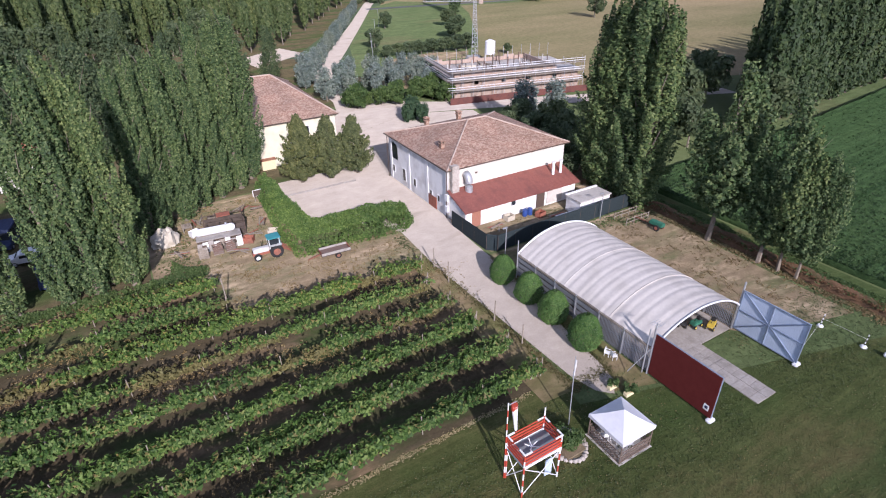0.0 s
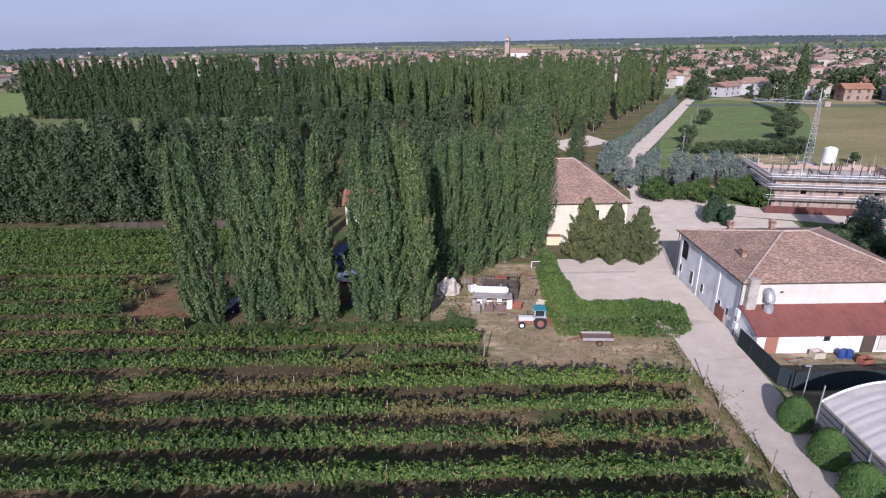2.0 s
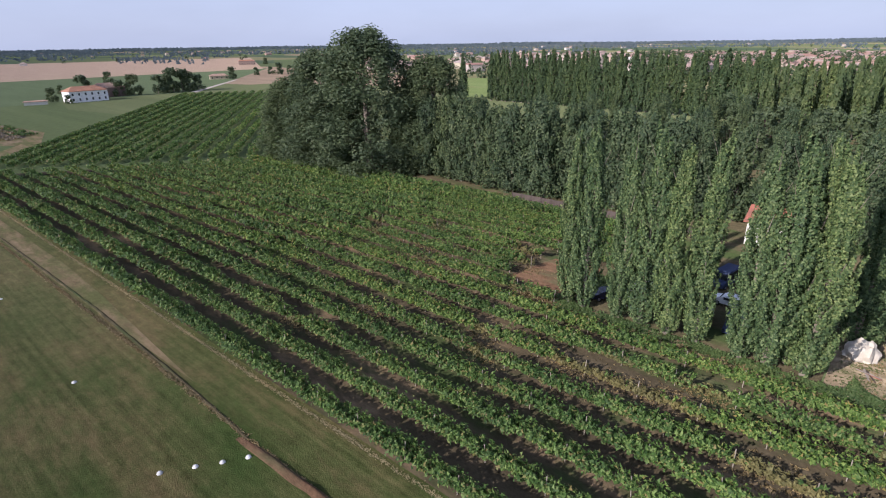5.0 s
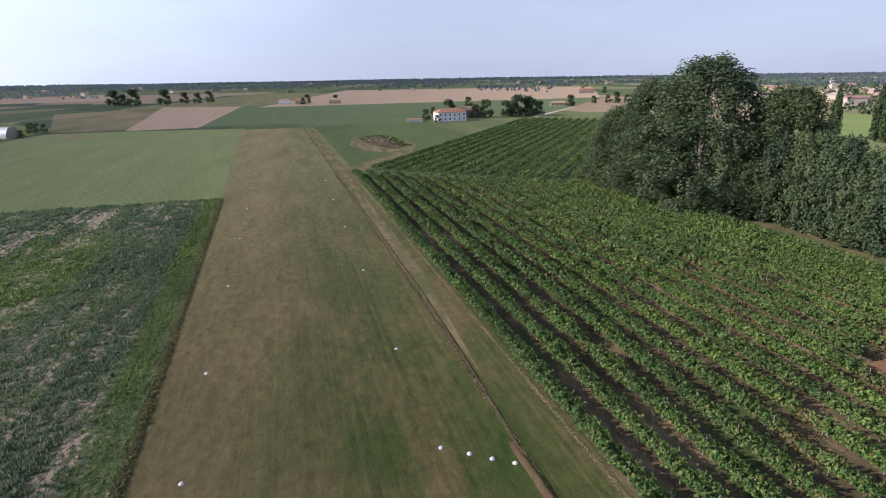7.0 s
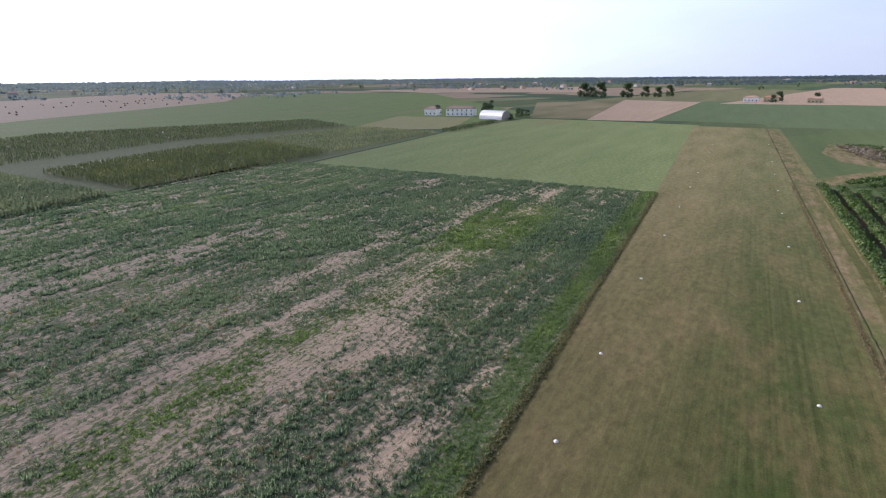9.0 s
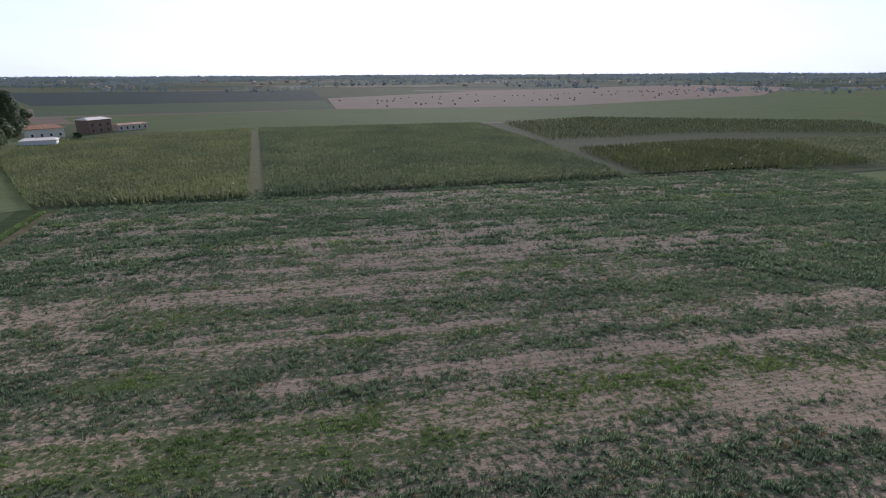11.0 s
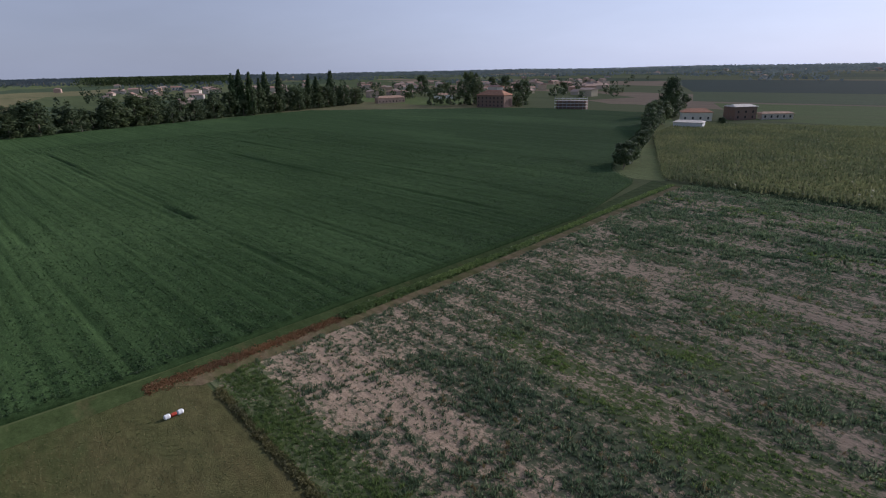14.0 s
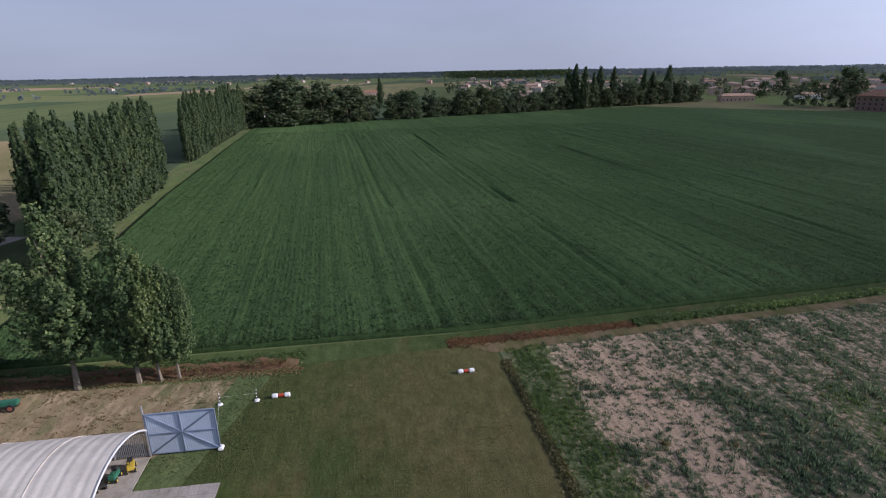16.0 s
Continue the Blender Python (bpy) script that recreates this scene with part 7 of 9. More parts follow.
# ---- building site ----
def building_site():
    h = thing("building_site", "half-built clay-block building wrapped in scaffolding", "building", "", 0, 0)
    h.matrix_basis = pose(-22.5, 116.8, 0, 0, 0, 31)
    L, D = 31.0, 15.0
    levels = ((2.3, 4.6), (4.9, 6.3))
    plinth = bmesh.new()
    box(plinth, 0.3, L, 0.3, D, 0, 2.2)
    part("ground_wall", plinth, M["blocks"], h)
    for z in (2.2, 4.6):
        part("slab", bx(0, L + 0.2, 0, D + 0.2, z + 0.002, z + 0.3), M["concrete"], h)
    for (z0, z1), x1 in zip(levels, (L, L * 0.78)):
        for side, (y0, y1) in (("front", (0.4, 0.7)), ("back", (D - 0.6, D - 0.3))):
            x, i = 0.4, 0
            while x < x1 - 1:
                w = 2.0 + (i * 37 % 5) * 0.3
                part("wall_bay", bx(x, min(x + w, x1), y0, y1, z0 + 0.2, z1 - 0.35 if i % 3 else z1), M["blocks"], h)
                if i % 2:
                    part("wall_bay", bx(min(x + w, x1), min(x + w + 1.0, x1 + 0.9), y0 + 0.003, y1 - 0.003, z0 + 0.2, z0 + 1.0), M["blocks"], h)
                    x += w + 1.0
                else:
                    x += w + 0.02
                i += 1
        for x in (0.4, x1 - 0.3):
            part("wall_bay", bx(x, x + 0.3, 0.75, D - 0.7, z0 + 0.2, z1 - 0.1), M["blocks"], h)
    for i in range(9):
        for y in (1.2, D / 2, D - 1.0):
            part("pillar", bx(1.2 + i * 3.0, 1.42 + i * 3.0, y, y + 0.22, 4.9, 6.3 + 0.4 * ((i * 2 + int(y)) % 3)), M["oldbrick"] if i % 2 else M["concrete"], h)
    for i in range(14):
        x = -0.7 + i * 2.46
        for y in (-1.2, -0.2):
            part("scaffold_pole", tb((x, y, 0), (x, y, 7.3 + 0.5 * (i % 2)), 0.05, None, 6), M["steel"], h)
        part("scaffold_pole", tb((x, D + 1, 0), (x, D + 1, 8.0), 0.05, None, 6), M["steel"], h)
    for z in (2.4, 4.5, 6.4):
        part("scaffold_deck", bx(-1.0, L + 0.5, -1.25, -0.25, z, z + 0.09), M["timber"], h, "grey scaffold boards")
        part("scaffold_deck", bx(-1.5, -0.4, -0.2, D + 1, z, z + 0.09), M["timber"], h)
        for dz in (0.55, 1.0):
            part("guard_rail", tb((-1.4, -1.25, z + dz), (L + 0.5, -1.25, z + dz), 0.05, None, 6), M["white"], h)
            part("guard_rail", tb((-1.5, -1.25, z + dz), (-1.5, D + 1, z + dz), 0.05, None, 6), M["white"], h)
    rng = np.random.default_rng(83)
    for i in range(16):
        x, y = rng.uniform(1.0, L - 2), rng.uniform(1.5, D - 1.5)
        part("prop", bx(x, x + 0.16, y, y + 0.16, 4.9, 6.6 + rng.uniform(0, 1.3)), M["darkwood"], h, "dark timber prop")
    for i in range(12):
        o = part("stacked_board", bx(-1.6, 1.6, -0.45, 0.45, 0, rng.uniform(0.15, 0.5)), M["timber" if i % 3 else "tarp"], h)
        o.matrix_basis = pose(rng.uniform(3, L - 4), rng.uniform(2, D - 2), 4.91, 0, 0, rng.uniform(-20, 110))
    for i in range(0, 13, 2):
        x = -0.7 + i * 2.46
        part("cross_brace", tb((x, -1.27, 0.2), (x + 2.46, -1.27, 4.4), 0.035, None, 5), M["steel"], h)
    part("net_fence", bx(-1.5, L + 3, -2.2, -2.12, 0.1, 1.5), M["sitenet"], h, "red-brown site netting")


building_site()


def radio_mast():
    h = thing("tower_crane", "slim steel tower crane behind the building site", "crane")
    h.matrix_basis = pose(-25.5, 164.0, 0, 0, 0, 11)
    H = 16.8
    for i in range(3):
        a = 2 * math.pi * i / 3
        part("leg", tb((1.3 * math.cos(a), 1.3 * math.sin(a), 0), (0.4 * math.cos(a), 0.4 * math.sin(a), H), 0.09, 0.06, 6), M["steel"], h)
    for k in range(14):
        z0, z1 = H * k / 14, H * (k + 1) / 14
        r0, r1 = 1.3 - 0.9 * k / 14, 1.3 - 0.9 * (k + 1) / 14
        bm = bmesh.new()
        for i in range(3):
            a, c = 2 * math.pi * i / 3, 2 * math.pi * (i + 1) / 3
            tube(bm, (r0 * math.cos(a), r0 * math.sin(a), z0), (r1 * math.cos(c), r1 * math.sin(c), z1), 0.045, None, 5)
            tube(bm, (r1 * math.cos(a), r1 * math.sin(a), z1), (r1 * math.cos(c), r1 * math.sin(c), z1), 0.045, None, 5)
        part("bracing", bm, M["steel"], h)
    jib = bmesh.new()
    for k in range(12):
        x0, x1 = -1.2 * k, -1.2 * (k + 1)
        for y in (-0.35, 0.35):
            tube(jib, (x0, y, H - 1.2), (x1, y, H - 1.1), 0.05, None, 5)
            tube(jib, (x0, y, H - 1.2), ((x0 + x1) / 2, 0, H - 0.5), 0.03, None, 4)
            tube(jib, ((x0 + x1) / 2, 0, H - 0.5), (x1, y, H - 1.1), 0.03, None, 4)
        tube(jib, (x0, 0, H - 0.5), (x1, 0, H - 0.5), 0.05, None, 5)
    part("jib", jib, M["steel"], h)
    part("counterweight", bx(1.2, 2.4, -0.5, 0.5, H - 1.8, H - 0.6, bevel=0.04), M["blocks"], h)
    part("peak", tb((0, 0, H - 0.6), (0, 0, H + 2.4), 0.18, 0.08, 6), M["steel"], h)
    part("stay", tb((0, 0, H + 2.3), (-9.6, 0, H - 0.5), 0.03, None, 4), M["steel"], h)
    part("base_block", bx(-1.9, 1.9, -1.9, 1.9, 0, 0.9, bevel=0.05), M["concrete"], h)
    t = thing("water_tank", "white upright cylindrical tank", "tank")
    t.matrix_basis = pose(-20.3, 160, 0)
    bm = tb((0, 0, 2.4), (0, 0, 5.8), 1.45, None, 20)
    tube(bm, (0, 0, 5.8), (0, 0, 6.2), 1.45, 0.6, 20)
    part("body", bm, M["white"], t)
    for i in range(4):
        a = math.pi / 2 * i + 0.4
        part("leg", tb((1.1 * math.cos(a), 1.1 * math.sin(a), 0), (1.1 * math.cos(a), 1.1 * math.sin(a), 2.4), 0.1, None, 6), M["steel"], t)


radio_mast()


# ---- houses of the town and the farms ----
def house_kind(name, label, L, D, H, rise, wall, roof, hip, shutters, far=False):
    h = tagged(new(name), label, "house")
    part("wall", bx(-L / 2, L / 2, -D / 2, D / 2, 0, H), M[wall], h)
    e = 0.6
    part("roof", hip_roof(bmesh.new(), -L / 2 - e, L / 2 + e, -D / 2 - e, D / 2 + e, H + 0.1, rise, 0.2, ridge_x=((-L / 2 + D * 0.42, L / 2 - D * 0.42) if hip else (-L / 2 - e, L / 2 + e))), M[roof], h)
    if not hip:
        g = bmesh.new()
        for x in (-L / 2, L / 2 - 0.3):
            v = [g.verts.new((x + dx, y, z)) for dx in (0, 0.3) for y, z in ((-D / 2, H), (D / 2, H), (0, H + rise - 0.15))]
            g.faces.new(v[:3]), g.faces.new(v[3:])
            for i in range(3):
                g.faces.new((v[i], v[(i + 1) % 3], v[(i + 1) % 3 + 3], v[i + 3]))
        part("gable", g, M[wall], h)
    ch = bx(L * 0.2, L * 0.2 + 0.8, 1.0, 1.8, H, H + rise + 0.7)
    part("chimney", ch, M["tiles_red"], h)
    nwin = 0
    if far:
        return h
    for z in ((1.0, 4.0) if H > 4.5 else (1.0,)):
        for k in range(3):
            x = -L / 2 + L * (k + 0.5) / 3
            for y in (-D / 2 - 0.02, D / 2 - 0.03):
                part("window", bx(x - 0.6, x + 0.6, y, y + 0.05, z, z + 1.5), M["glass"] if (k + nwin) % 3 else M[shutters], h)
                nwin += 1
        for x in (-L / 2 - 0.02, L / 2 - 0.03):
            part("window", bx(x, x + 0.05, -0.6, 0.6, z, z + 1.5), M["glass"], h)
    return h


HK = [house_kind("town_house", "cream two-storey house with a clay-tile roof", 15, 10, 6.0, 2.2, "t_plaster", "tiles", True, "darkwood"),
      house_kind("town_house", "pink rendered house with a gabled tile roof", 12, 9, 5.6, 2.3, "t_pink", "tiles_red", False, "darkwood"),
      house_kind("town_house", "white house with a pale tile roof", 17, 11, 6.0, 2.4, "t_white", "tiles", False, "darkwood"),
      house_kind("town_house", "low yellow house with a tile roof", 13, 9, 3.4, 2.0, "t_yellow", "tiles_red", True, "darkwood")]
HK += [house_kind("town_house", "distant cream house with a clay-tile roof", 15, 10, 6.0, 2.2, "t_plaster", "tiles", True, "darkwood", True),
       house_kind("town_house", "distant pink house with a gabled tile roof", 12, 9, 5.6, 2.3, "t_pink", "tiles_red", False, "darkwood", True),
       house_kind("town_house", "distant white house with a pale tile roof", 17, 11, 6.0, 2.4, "t_white", "tiles", False, "darkwood", True),
       house_kind("town_house", "distant low house with a red tile roof", 13, 9, 3.4, 2.0, "t_pink", "tiles_red", True, "darkwood", True)]
rh = np.random.default_rng(55)
spots = []


def put_house(k, x, y, turn, s=1.0, group="town houses", label=""):
    m = pose(x, y, 0, 0, 0, turn) @ Matrix.Scale(s, 4)
    if math.hypot(x, y) > 520:
        k += 4
    if k in placed:
        ob = copy_thing(HK[k], pose(0, 0, 0))
    else:
        ob = HK[k]
        placed.add(k)
    ob.matrix_basis = m
    tagged(ob, label, "", group)
    spots.append((x, y))


put_house(0, -60, 348, 20, 1.15)
put_house(2, -98, 336, 75, 0.9)
put_house(1, 10, 392, 12, 1.0)
put_house(0, 42, 400, 8, 1.0)
tries = 0
while len(spots) < 60 and tries < 9000:
    tries += 1
    az, d = radians(rh.uniform(-12, 60)), 345 + 170 * rh.uniform(0, 1)
    x, y = -math.sin(az) * d, math.cos(az) * d
    if az > radians(22) and d < 430 or az > radians(40) and d < 520 or az < radians(-2) and d < 420:
        continue
    if min(math.hypot(x - p, y - q) for p, q in spots) < 19:
        continue
    put_house(int(rh.integers(4)), x, y, float(rh.choice([15, 105, 35, 125])) + rh.uniform(-6, 6), rh.uniform(0.85, 1.15))


def long_house(name, label, p0, p1, depth, H, rise, wall, roof, rows=0, category="house"):
    """A farm building whose front runs from p0 to p1 (world), with the body behind."""
    x, y = p1[0] - p0[0], p1[1] - p0[1]
    L = math.hypot(x, y)
    h = tagged(new(name), label, category, "far farm buildings")
    h.matrix_basis = pose(p0[0], p0[1], 0, 0, 0, math.degrees(math.atan2(y, x)))
    if p0[0] * y - p0[1] * x > 0:
        depth = -depth
    y0, y1 = min(0, depth), max(0, depth)
    part("wall", bx(0, L, y0, y1, 0, H), M[wall], h)
    part("roof", hip_roof(bmesh.new(), -0.5, L + 0.5, y0 - 0.5, y1 + 0.5, H + 0.05, rise, 0.2, ridge_x=(min(rise * 1.6, L * 0.4), L - min(rise * 1.6, L * 0.4))), M[roof], h)
    front = -0.03 if depth > 0 else -0.02
    for r in range(rows):
        n = max(2, int(L / 3.6))
        for k in range(n):
            c = L * (k + 0.5) / n
            part("window", bx(c - 0.5, c + 0.5, front, front + 0.05, 1.0 + 3.0 * r, 2.4 + 3.0 * r), M["glass"], h)
    return h


long_house("farmhouse", "white two-storey farmhouse with a red tile roof", (-362, -189), (-378, -174), 11, 6.5, 2.6, "plaster_w", "tiles_red", 2)
long_house("barn", "brown brick barn beside a white farmhouse", (-394, -190), (-408, -176), 9, 6.0, 3.0, "oldbrick", "tiles", 0, "barn")
long_house("garden_wall", "low cream outbuilding by the farmhouse", (-352, -210), (-358, -200), 3, 1.9, 0.6, "plaster", "tiles", 0, "outbuilding")
long_house("farmhouse", "long white farmhouse with a low tile roof", (-152, -446), (-171, -431), 9, 6.3, 2.0, "plaster_w", "oldbrick", 2)
long_house("farmhouse", "grey-white farm building with a dark roof", (-138, -462), (-146, -454), 10, 5.4, 2.2, "plaster_w", "oldbrick", 1)
long_house("shed", "white shed with a grey roof by the corn", (291, -108), (284, -120), 8, 3.6, 0.9, "white", "canvas", 0, "shed")
long_house("farmhouse", "cream farmhouse with a tile roof behind a shed", (333, -128), (329, -144), 10, 5.0, 2.0, "plaster", "tiles_red", 1)
long_house("farmhouse", "brick farmhouse with a pale roof edge", (332, -158), (335, -172), 10, 7.6, 1.2, "oldbrick", "canvas", 2)
long_house("outbuilding", "low pale outbuilding with open bays", (334, -175), (334, -193), 6, 3.4, 0.9, "concrete", "tiles", 1, "outbuilding")
long_house("farmhouse", "large red brick farmhouse among trees", (482, -11), (467, -33), 14, 10.0, 4.0, "oldbrick", "tiles_red", 3)
for (p0, p1, wall, roof, H) in (((-577, -168), (-583, -152), "t_yellow", "tiles", 3.2), ((-976, -235), (-985, -210), "t_pink", "tiles_red", 6), ((-546, -516), (-556, -504), "plaster_w", "tiles", 5), ((-566, -506), (-574, -494), "t_yellow", "tiles_red", 5),
                                ((-580, -462), (-588, -450), "t_yellow", "tiles", 5), ((250, 334), (261, 326), "plaster_w", "tiles_red", 5), ((299, 307), (310, 300), "plaster_w", "tiles", 3.2), ((540, 503), (556, 488), "t_pink", "tiles_red", 6),
                                ((555, 85), (570, 60), "t_pink", "tiles", 5), ((620, 30), (628, 10), "plaster_w", "tiles", 4), ((760, 20), (768, -10), "t_pink", "tiles", 5), ((800, -30), (806, -60), "plaster_w", "tiles_red", 5)):
    long_house("farmhouse", "far rural house with a tile roof", p0, p1, 9, H, 2.0, wall, roof, 1)


def arched_shed():
    h = tagged(new("arched_shed"), "grey arched metal farm shed", "shed", "far farm buildings")
    h.matrix_basis = pose(-175, -396, 0, 0, 0, math.degrees(math.atan2(19, -10)))
    n = 14
    V, F = [], []
    for x in (-11, 11):
        V += [(x, 6 * math.cos(math.pi * i / n), 6.6 * math.sin(math.pi * i / n) ** 0.8) for i in range(n + 1)]
    F = [(i, i + 1, n + 2 + i, n + 1 + i) for i in range(n)]
    mesh_ob("cover", V, F, M["corr"], h, True)
    for x in (-10.9, 10.9):
        bm = bmesh.new()
        bm.faces.new([bm.verts.new((x, 5.9 * math.cos(math.pi * i / n), 6.5 * math.sin(math.pi * i / n) ** 0.8)) for i in range(n + 1)])
        bmesh.ops.solidify(bm, geom=bm.faces[:], thickness=0.1)
        part("end_wall", bm, M["canvas"], h)


arched_shed()


def far_scaffold():
    h = tagged(new("building_shell"), "distant unfinished building in scaffolding", "building", "far farm buildings")
    h.matrix_basis = pose(442, -71, 0, 0, 0, math.degrees(math.atan2(-23, -9)))
    L, D = 24.7, 12
    part("core", bx(1, L - 1, 1, D, 0, 6.5), M["oldbrick"], h)
    for i in range(9):
        part("scaffold_pole", tb((L * i / 8, 0, 0), (L * i / 8, 0, 9.6), 0.12, None, 6), M["steel"], h)
    for z in (2.2, 4.4, 6.6, 8.2):
        part("scaffold_deck", bx(-0.3, L + 0.3, -0.5, 0.6, z, z + 0.15), M["plaster_w"], h)


far_scaffold()
# the dense town and its trees further off
def distant_town():
    rng = np.random.default_rng(58)
    tree_pts, wv, wf, rv, rf_ = [], [], [], [], []
    zones = ((-12, 22, 430, 1150, 330), (22, 62, 520, 1250, 520), (60, 92, 560, 1300, 160), (-104, -56, 640, 1250, 120), (0, 360, 1300, 2900, 160))
    for z0, z1, d0, d1, n in zones:
        for _ in range(n):
            az, d = radians(rng.uniform(z0, z1)), d0 + (d1 - d0) * rng.uniform(0, 1) ** 0.85
            c = np.array([-math.sin(az) * d, math.cos(az) * d])
            th = radians(rng.choice([15, 105, 35, 125]) + rng.uniform(-8, 8))
            L, D, H, R = rng.uniform(9, 20), rng.uniform(8, 12), rng.uniform(3.5, 7.5), rng.uniform(1.8, 2.8)
            ux, uy = np.array([math.cos(th), math.sin(th)]), np.array([-math.sin(th), math.cos(th)])
            base = [c + ux * sx * L / 2 + uy * sy * D / 2 for sx, sy in ((-1, -1), (1, -1), (1, 1), (-1, 1))]
            o = len(wv)
            wv += [(*p, 0) for p in base] + [(*p, H) for p in base]
            wf += [(o + i, o + (i + 1) % 4, o + 4 + (i + 1) % 4, o + 4 + i) for i in range(4)]
            e = [c + ux * sx * (L / 2 + 0.6) + uy * sy * (D / 2 + 0.6) for sx, sy in ((-1, -1), (1, -1), (1, 1), (-1, 1))]
            k = rng.choice([0.0, D * 0.45])
            t = [c - ux * (L / 2 + 0.6 - k), c + ux * (L / 2 + 0.6 - k)]
            o = len(rv)
            rv += [(*p, H) for p in e] + [(*p, H + R) for p in t]
            rf_ += [(o, o + 1, o + 5, o + 4), (o + 2, o + 3, o + 4, o + 5), (o + 1, o + 2, o + 5, o + 5), (o + 3, o, o + 4, o + 4)]
        for _ in range(int(n * 1.5)):
            az, d = radians(rng.uniform(z0 - 3, z1 + 3)), d0 - 40 + (d1 - d0) * rng.uniform(0, 1)
            c = np.array([-math.sin(az) * d, math.cos(az) * d])
            r, h = rng.uniform(2.5, 6), rng.uniform(6, 14)
            q = rng.normal(0, 1, (34, 3))
            q /= np.linalg.norm(q, axis=1, keepdims=True)
            tree_pts.append(np.array([*c, h * 0.52]) + q * [r, r, h * 0.48] * rng.uniform(0.7, 1.05, (34, 1)))
    root = tagged(new("distant_town"), "crowded cream and pink houses with clay-tile roofs", "town", "", "stuff")
    rf3 = [f if f[2] != f[3] else (f[0], f[1], f[2]) for f in rf_]
    for nm, v, f, m_ in (("walls", wv, wf, "town_wall"), ("roofs", rv, rf3, "town_roof")):
        me = bpy.data.meshes.new(nm)
        me.from_pydata(v, [], f)
        me.materials.append(M[m_])
        ob = new(nm, me)
        ob.parent, ob["kind"] = root, "stuff"
    P = np.concatenate(tree_pts)
    v, f = cards(P, rng.normal(0, 1, P.shape) + [0, 0, 0.5], 2.6, rng, 1.1, 0.2)
    tagged(mesh_ob("town_trees", v, f, M["town_leaf"]), "dark garden trees between the houses", "trees", "", "stuff")


def island_mat(name, cols):
    m, nt, p, vec = start_mat(name, 0.9, 0, 0.2)
    g = nt.nodes.new("ShaderNodeNewGeometry")
    col = ramp(nt, g.outputs["Random Per Island"], [(i / (len(cols) - 1), c) for i, c in enumerate(cols)])
    col = mix(nt, 1.0, col, ramp(nt, noise_node(nt, vec, 0.8, 5), [(0.3, (0.85, 0.85, 0.85)), (0.7, (1.1, 1.1, 1.1))]), 'MULTIPLY')
    nt.links.new(col, p.inputs["Base Color"])
    return m


M["town_wall"] = island_mat("town_walls", [(0.46, 0.42, 0.35), (0.42, 0.31, 0.25), (0.50, 0.47, 0.42), (0.44, 0.37, 0.26), (0.38, 0.26, 0.20), (0.56, 0.54, 0.50)])
M["town_roof"] = island_mat("town_roofs", [(0.29, 0.195, 0.155), (0.36, 0.255, 0.21), (0.31, 0.175, 0.135), (0.39, 0.305, 0.26), (0.33, 0.24, 0.19)])
M["town_leaf"] = leaf_mat("town_tree_leaves", (0.05, 0.075, 0.04), (0.075, 0.105, 0.055), (0.11, 0.14, 0.075), 0.02, 0.2)
distant_town()


def bell_tower():
    h = thing("bell_tower", "slim brick bell tower above the town roofs", "tower")
    h.matrix_basis = pose(-477, 648, 0, 0, 0, 20)
    part("shaft", bx(-3, 3, -3, 3, 0, 26), M["blocks"], h)
    bm = bmesh.new()
    for sx in (-2.6, 1.8):
        for sy in (-2.6, 1.8):
            box(bm, sx, sx + 0.8, sy, sy + 0.8, 26.003, 30)
    part("belfry", bm, M["blocks"], h)
    part("cornice", bx(-3.3, 3.3, -3.3, 3.3, 30, 30.8), M["plaster"], h)
    part("spire", hip_roof(bmesh.new(), -2.8, 2.8, -2.8, 2.8, 31.0, 6, 0.15, ridge_x=(-0.1, 0.1)), M["tiles"], h)
    c = thing("church", "pale church beside the bell tower", "church")
    c.matrix_basis = pose(-458, 655, 0, 0, 0, 20)
    part("nave", bx(-14, 14, -6, 6, 0, 13), M["plaster"], c)
    part("roof", hip_roof(bmesh.new(), -14.6, 14.6, -6.6, 6.6, 13.1, 4, 0.2, ridge_x=(-14.6, 14.6)), M["tiles"], c)
    w = thing("warehouse", "long low building with a pale tile roof", "building")
    w.matrix_basis = pose(-480, 420, 0, 0, 0, 40)
    part("wall", bx(-36, 36, -12, 12, 0, 7), M["plaster_p"], w)
    part("roof", hip_roof(bmesh.new(), -37, 37, -13, 13, 7.1, 3, 0.3, ridge_x=(-37, 37)), M["tiles"], w)


bell_tower()


# ---- watch tower, windsock, tent ----
def banded_pole(parent, name, p0, p1, r, n, first=0, band="red"):
    p0, p1 = Vector(p0), Vector(p1)
    pole = part(name, tb(p0, p1, r * 0.9, None, 8), M["white"], parent)
    for i in range(first, n, 2):
        part(band + "_band", tb(p0.lerp(p1, i / n), p0.lerp(p1, (i + 1) / n), r, None, 8), M["red" if band == "red" else "rubber"], pole)
    return pole


